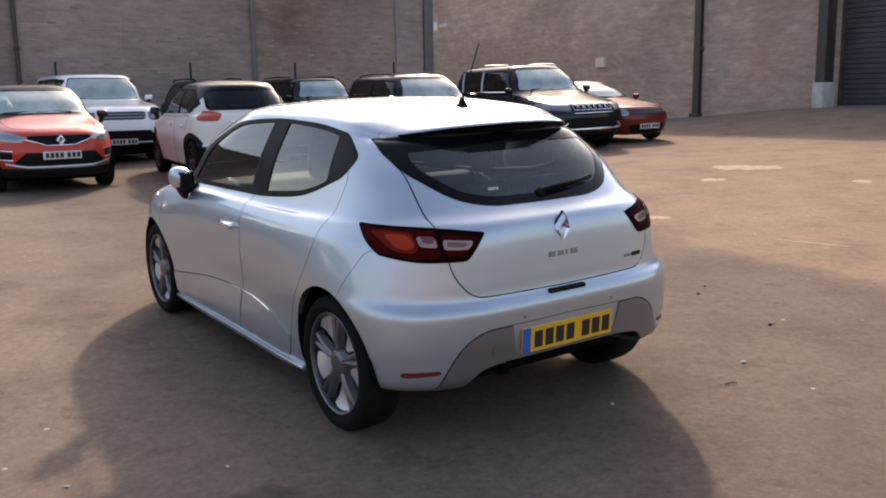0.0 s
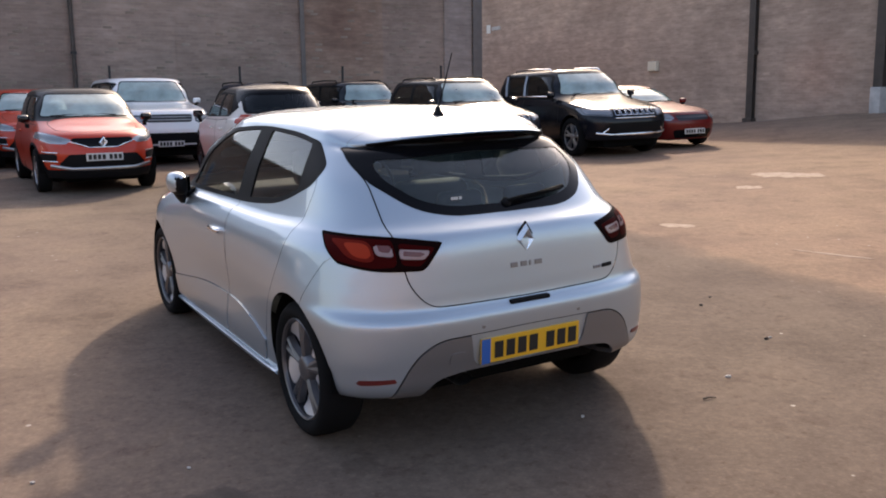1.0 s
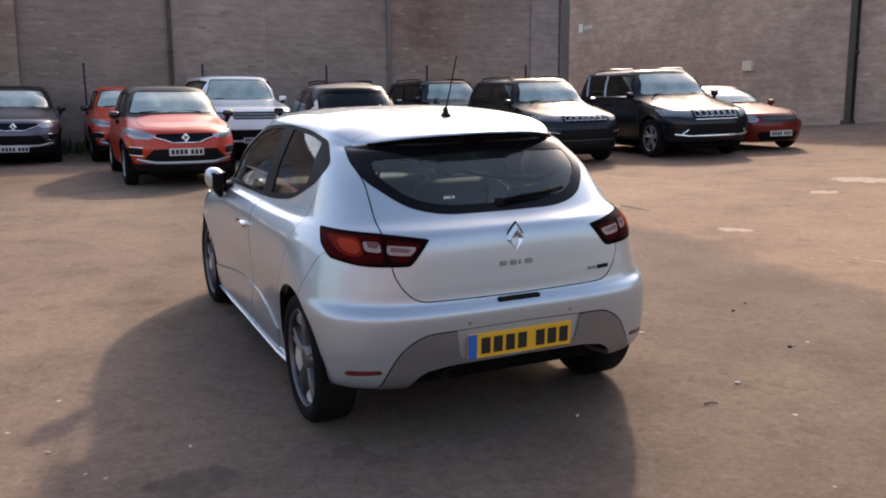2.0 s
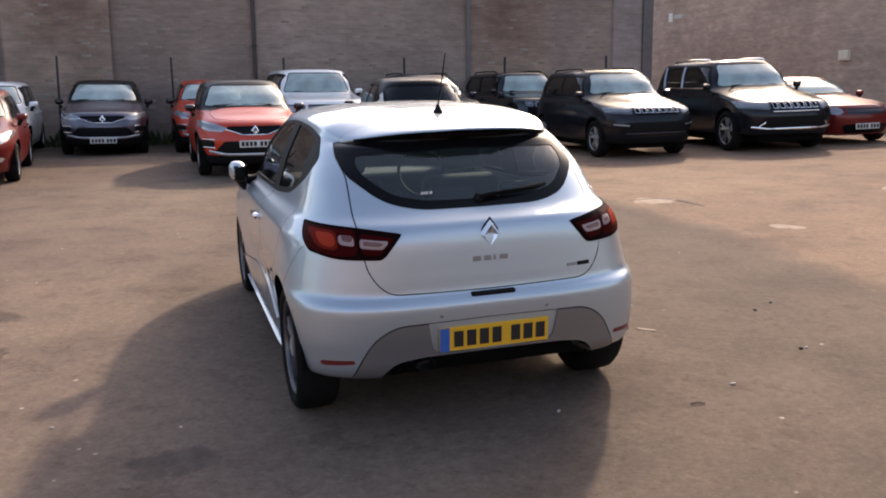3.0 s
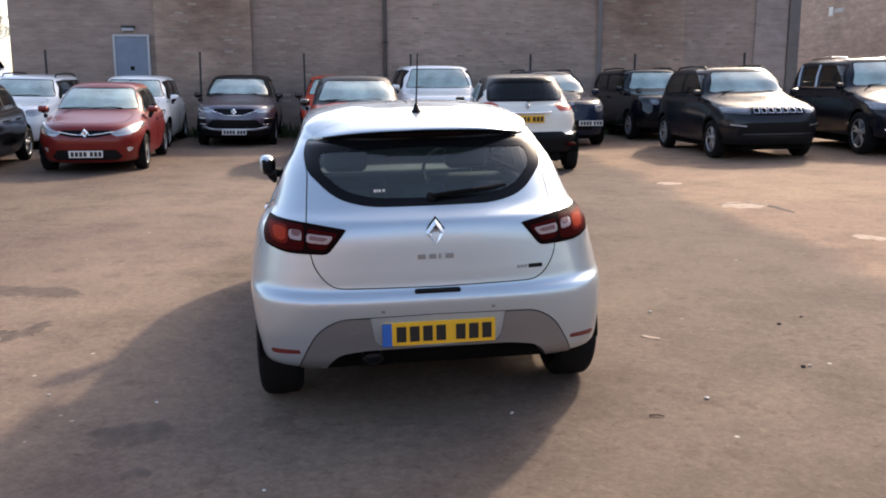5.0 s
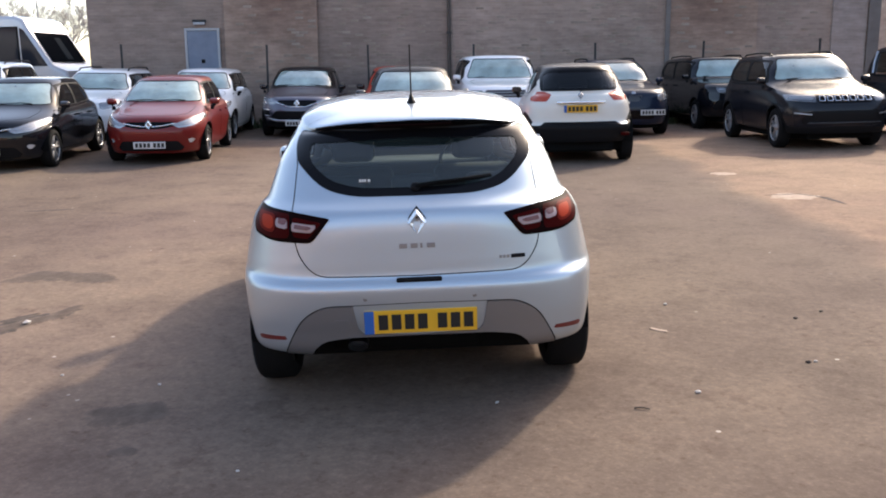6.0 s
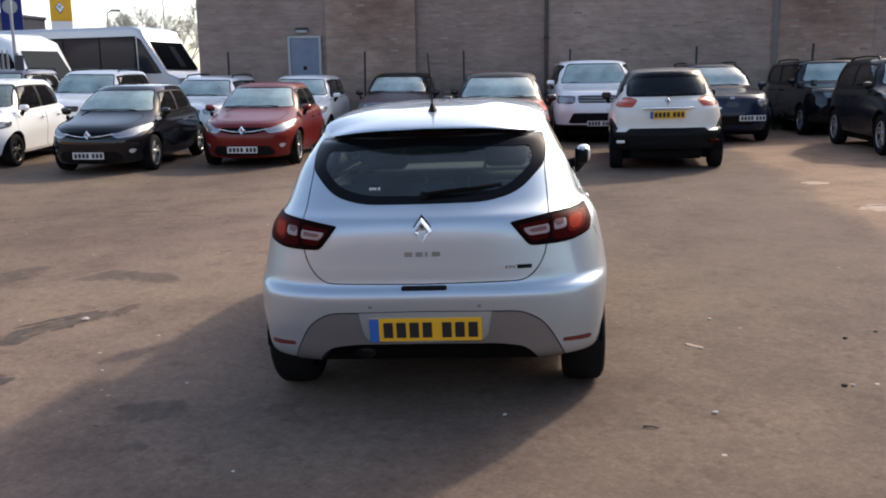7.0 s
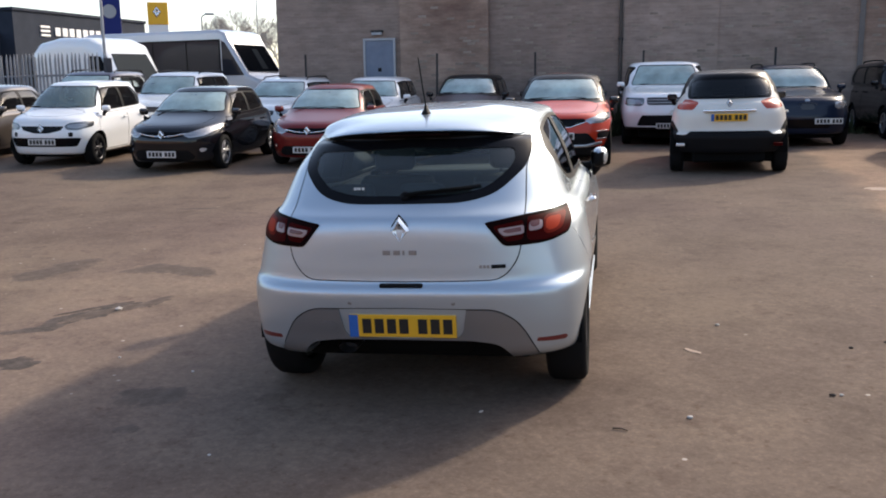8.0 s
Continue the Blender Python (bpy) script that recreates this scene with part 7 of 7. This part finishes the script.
def bare_tree(x, y, h, seed):
    """A leafless tree: a tapered trunk, limbs that fork several times, and a haze of twigs."""
    rng = random.Random(seed)
    thing = empty("bare_tree", pose(x, y, ground_z(x, y) - 0.1), "leafless winter tree with a fine rounded crown", "tree", "bare trees beyond the road")
    part("trunk", tube_bm([(0, 0, 0), (0.05, 0.02, h * 0.18), (0.0, 0.05, h * 0.38)], 0.16, 8, 0.7), BARK, thing)
    verts, faces = [], []

    def limb(p, d, length, r, depth):
        q = p + d * length
        side_ = d.cross(Vector((0.3, 0.5, 0.8))).normalized()
        up_ = side_.cross(d)
        n0 = len(verts)
        for c, rr in ((p, r), (q, r * 0.65)):
            for k in range(3):
                a = 2.094 * k
                verts.append(c + rr * (math.cos(a) * side_ + math.sin(a) * up_))
        for k in range(3):
            j = (k + 1) % 3
            faces.append((n0 + k, n0 + j, n0 + 3 + j, n0 + 3 + k))
        if depth:
            for _ in range(3 if depth > 1 else 4):
                e = (d + Vector((rng.uniform(-0.75, 0.75), rng.uniform(-0.75, 0.75), rng.uniform(-0.2, 0.55)))).normalized()
                limb(p + d * length * rng.uniform(0.55, 1.0), e, length * rng.uniform(0.55, 0.8), r * 0.68, depth - 1)

    for k in range(6):
        a = k * 1.05 + rng.uniform(-0.3, 0.3)
        limb(Vector((0, 0.03, h * rng.uniform(0.25, 0.38))), Vector((math.cos(a) * 0.6, math.sin(a) * 0.6, 0.8)).normalized(), h * 0.24, 0.075, 6)
    me = bpy.data.meshes.new("crown")
    me.from_pydata([tuple(q) for q in verts], [], faces)
    me.materials.append(BARK)
    crown = new("crown", me)
    crown.parent = thing


bare_tree(-72.5, 49.3, 9.3, 1)
bare_tree(-69.5, 52.6, 9.6, 2)
bare_tree(-76.0, 54.0, 8.4, 3)


# ---- marks and litter on the asphalt ----
def ribbon(name, points, width, mat, label, seed, lift=0.003, steps=7):
    """An irregular patch lying along a line on the ground."""
    rng = random.Random(seed)
    p = np.array(points, float)
    t = np.linspace(0, len(p) - 1, steps * (len(p) - 1) + 1)
    q = np.c_[np.interp(t, range(len(p)), p[:, 0]), np.interp(t, range(len(p)), p[:, 1])]
    g = np.gradient(q, axis=0)
    nrm = np.c_[-g[:, 1], g[:, 0]] / (np.linalg.norm(g, axis=1)[:, None] + 1e-9)
    bm = bmesh.new()
    wear = bm.verts.layers.float.new("wear")
    prev = None
    n = len(q)
    for i in range(n):
        end = min(i, n - 1 - i) / n
        taper_ = min(1.0, 0.25 + 3.0 * end)
        a = q[i] + nrm[i] * width * taper_ * rng.uniform(0.75, 1.1)
        b = q[i] - nrm[i] * width * taper_ * rng.uniform(0.75, 1.1)
        row = []
        most = min(1.0, 7.0 * end + 0.1)
        for u, w in ((0.0, 0.0), (0.26, 0.85), (0.5, 1.0), (0.74, 0.85), (1.0, 0.0)):
            c = a + (b - a) * u
            v_ = bm.verts.new((c[0], c[1], ground_z(c[0], c[1]) + (lift if w and 0 < i < n - 1 else -0.002)))
            v_[wear] = w * most
            row.append(v_)
        if prev:
            for k in range(4):
                bm.faces.new((prev[k], row[k], row[k + 1], prev[k + 1]))
        prev = row
    bmesh.ops.recalc_face_normals(bm, faces=bm.faces)
    for f_ in bm.faces:
        if f_.normal.z < 0:
            f_.normal_flip()
    ob = part(name, bm, mat, None)
    return tagged(ob, label, "ground mark", kind="structure")


worn = "dark worn strip of broken asphalt"
ribbon("asphalt_crack", [(-3.76, 4.38), (-3.83, 4.68), (-3.59, 4.88), (-3.4, 4.96), (-3.05, 4.93)], 0.035, TAR_DARK, worn, 1)
ribbon("asphalt_scar", [(-2.75, 2.8), (-2.55, 3.29), (-2.69, 3.45), (-2.65, 3.68), (-2.7, 3.88), (-2.58, 4.02), (-2.65, 4.35)], 0.16, TAR_DARK, worn, 2)
ribbon("asphalt_crack", [(-2.85, 3.4), (-2.8, 3.8), (-2.75, 4.05)], 0.04, TAR_DARK, worn, 3, 0.005)
ribbon("asphalt_scar", [(-4.22, 3.6), (-4.45, 4.13), (-4.6, 4.65)], 0.30, STAIN, "broad dark stain on the asphalt", 4)
ribbon("asphalt_scar", [(-2.05, 2.75), (-1.9, 2.85), (-1.75, 2.85)], 0.16, TAR_DARK, worn, 5)
ribbon("asphalt_crack", [(-6.9, 6.6), (-6.45, 7.05)], 0.05, TAR_DARK, worn, 6)
ribbon("oil_spot", [(-0.92, 2.98), (-0.72, 3.10), (-0.52, 3.2)], 0.22, STAIN, "dark oily stain on the asphalt", 7)
ribbon("oil_spot", [(-0.45, 2.76), (-0.32, 2.84)], 0.08, STAIN, "dark oily stain on the asphalt", 8)
ribbon("asphalt_hollow", [(1.2, 10.5), (1.74, 10.28), (2.2, 9.98), (2.56, 9.3), (2.75, 8.8)], 0.55, RED_EARTH, "reddish worn hollow in the asphalt", 9, 0.003)
ribbon("asphalt_crack", [(0.5, 11.0), (0.88, 11.25), (1.2, 11.05), (1.5, 10.6)], 0.06, TAR_DARK, worn, 12, 0.005)
ribbon("asphalt_scar", [(-2.59, 3.34), (-2.66, 3.68), (-2.60, 4.03), (-2.68, 4.35)], 0.12, STAIN, "broad dark stain on the asphalt", 13, 0.0045)
ribbon("asphalt_scar", [(-3.85, 4.35), (-3.76, 4.72), (-3.41, 4.84), (-3.0, 4.88)], 0.26, STAIN, "broad dark stain on the asphalt", 14, 0.0045)
faded = "faded pale paint left on the asphalt"
for k, (pts, w_) in enumerate((([(4.2, 13.95), (5.25, 13.3)], 0.5), ([(3.60, 12.38), (3.98, 12.2)], 0.28), ([(5.35, 11.55), (5.62, 11.45)], 0.25), ([(2.05, 9.40), (2.45, 9.22)], 0.2),
                               ([(1.05, 5.50), (1.19, 5.46)], 0.032), ([(0.60, 11.18), (1.14, 10.95)], 0.38), ([(-0.6, 12.97), (-0.2, 12.83)], 0.22), ([(2.95, 7.95), (3.55, 7.42)], 0.04))):
    ribbon("paint_remnant", pts, w_, OLD_PAINT, faded, 20 + k, 0.005, 9)

STONE = material("pale_stone", (0.5, 0.46, 0.42), 0.8)
TWIG = material("dark_twig", (0.03, 0.022, 0.018), 0.9)
rng = random.Random(11)
for k, (x, y, s, mt) in enumerate(((1.61, 4.58, 0.022, STONE), (2.03, 5.28, 0.016, STONE), (0.80, 4.03, 0.016, STONE), (0.98, 6.04, 0.02, STONE), (1.79, 6.05, 0.018, TWIG), (2.0, 5.25, 0.02, TWIG), (1.9, 6.27, 0.016, TWIG), (-2.6, 3.82, 0.04, STONE), (-0.9, 3.45, 0.014, STONE), (-1.5, 3.3, 0.014, STONE), (2.7, 5.0, 0.016, STONE), (0.2, 2.9, 0.012, STONE), (3.1, 6.2, 0.018, STONE))):
    bm = bmesh.new()
    bmesh.ops.create_icosphere(bm, subdivisions=1, radius=0.7 * s)
    for v_ in bm.verts:
        v_.co = Vector((v_.co.x * rng.uniform(0.8, 1.5), v_.co.y * rng.uniform(0.7, 1.1), v_.co.z * rng.uniform(0.4, 0.7)))
    ob = part("stone_chip", bm, mt, None)
    ob.matrix_world = pose(x, y, ground_z(x, y) + s * 0.3, 0, 0, 40 * k)
    tagged(ob, "small stone chip lying on the asphalt", "stone", "stone chips on the asphalt")
tw = part("twig", tube_bm([(-0.035, 0, 0), (0.0, 0.005, 0.003), (0.035, -0.003, 0)], 0.004, 6, 0.6), TWIG, None)
tw.matrix_world = pose(1.44, 4.26, ground_z(1.44, 4.26) + 0.006, 0, 0, 20)
tagged(tw, "short dark twig lying on the asphalt", "twig")

# weeds at the foot of the wall
WEED = material("weed_leaves", (0.06, 0.085, 0.03), 0.8)
base(WEED, ramp(WEED, noise_of(WEED, 3.0, 4), [(0.3, (0.035, 0.05, 0.02)), (0.7, (0.09, 0.115, 0.045))]))
rng = random.Random(5)
verts, faces = [], []
for _ in range(2600):
    u = rng.choice((-4.6, -2.5, -1.2, 0.0, 0.1, 1.9, 3.3, 5.6)) + rng.gauss(0, 0.5)
    o = 1.2 + rng.gauss(0, 0.35)
    p = wall_pose @ Vector((u, -max(0.15, o), 0))
    z = ground_z(p.x, p.y)
    hh = rng.uniform(0.08, 0.5) * math.exp(-((o - 1.2) / 0.5) ** 2) * (2.0 if -0.5 < u < 0.5 else 1.0)
    a = rng.uniform(0, 6.28)
    w_ = rng.uniform(0.015, 0.04)
    lean = Vector((rng.uniform(-0.12, 0.12), rng.uniform(-0.12, 0.12), 0))
    d_ = Vector((math.cos(a) * w_, math.sin(a) * w_, 0))
    c = Vector((p.x, p.y, z))
    n0 = len(verts)
    verts += [tuple(c - d_), tuple(c + d_), tuple(c + d_ * 0.8 + lean * 0.5 + Vector((0, 0, hh * 0.6))), tuple(c + lean + Vector((0, 0, hh)))]
    faces += [(n0, n0 + 1, n0 + 2, n0 + 3)]
me = bpy.data.meshes.new("weeds")
me.from_pydata(verts, [], faces)
me.materials.append(WEED)
tagged(new("weeds", me), "dark green weeds along the foot of the wall", "weeds", kind="stuff")


# ---- odd bricks that stand out from the courses of the near bays ----
ODD_BRICK = material("weathered_brick", (0.45, 0.38, 0.31), 0.92, spec=0.2)
info = ODD_BRICK.node_tree.nodes.new("ShaderNodeObjectInfo")
tone = ramp(ODD_BRICK, info.outputs["Random"], [(0.0, (0.24, 0.188, 0.152)), (0.5, (0.295, 0.233, 0.188)), (0.9, (0.325, 0.262, 0.215)), (1.0, (0.36, 0.295, 0.245))])
grain = noise_of(ODD_BRICK, 22.0, 5, 0.7, coords(ODD_BRICK))
base(ODD_BRICK, mixed(ODD_BRICK, 1.0, tone, ramp(ODD_BRICK, grain, [(0.3, (0.75, 0.75, 0.75)), (0.7, (1.15, 1.15, 1.15))]), "MULTIPLY"))
bump(ODD_BRICK, grain, 0.4, 0.004)
rng = random.Random(5)
brick_me = None
for bay, x0, x1, out, n in (("wall_north_2", -5.8, -3.85, 0.10, 45), ("wall_north_3", -3.4, -0.2, 0.0, 70), ("wall_north_4", 0.2, 2.3, 0.07, 40), ("wall_north_5", 2.6, 5.7, 0.04, 50), ("wall_north_6", 6.2, 8.2, 0.06, 35), ("wall_north_7", 8.6, 10.4, 0.0, 35)):
    for k in range(n):
        row = int(rng.triangular(14, 66, 30))
        col = int(rng.uniform(x0, x1) / 0.225)
        m = pose(col * 0.225 + (0.1125 if row % 2 else 0.0), -out - rng.uniform(0.001, 0.009), row * 0.075 + 0.0375, 0, rng.uniform(-0.5, 0.5), 0)
        if brick_me is None:
            first_brick = part("brick", box_bm(-0.105, 0.105, -0.004, 0.05, -0.031, 0.031, 0.004, 1), ODD_BRICK, bpy.data.objects[bay])
            brick_me = first_brick.data
            ob = first_brick
        else:
            ob = new("brick", brick_me)
            ob.parent = bpy.data.objects[bay]
        ob.matrix_basis = m
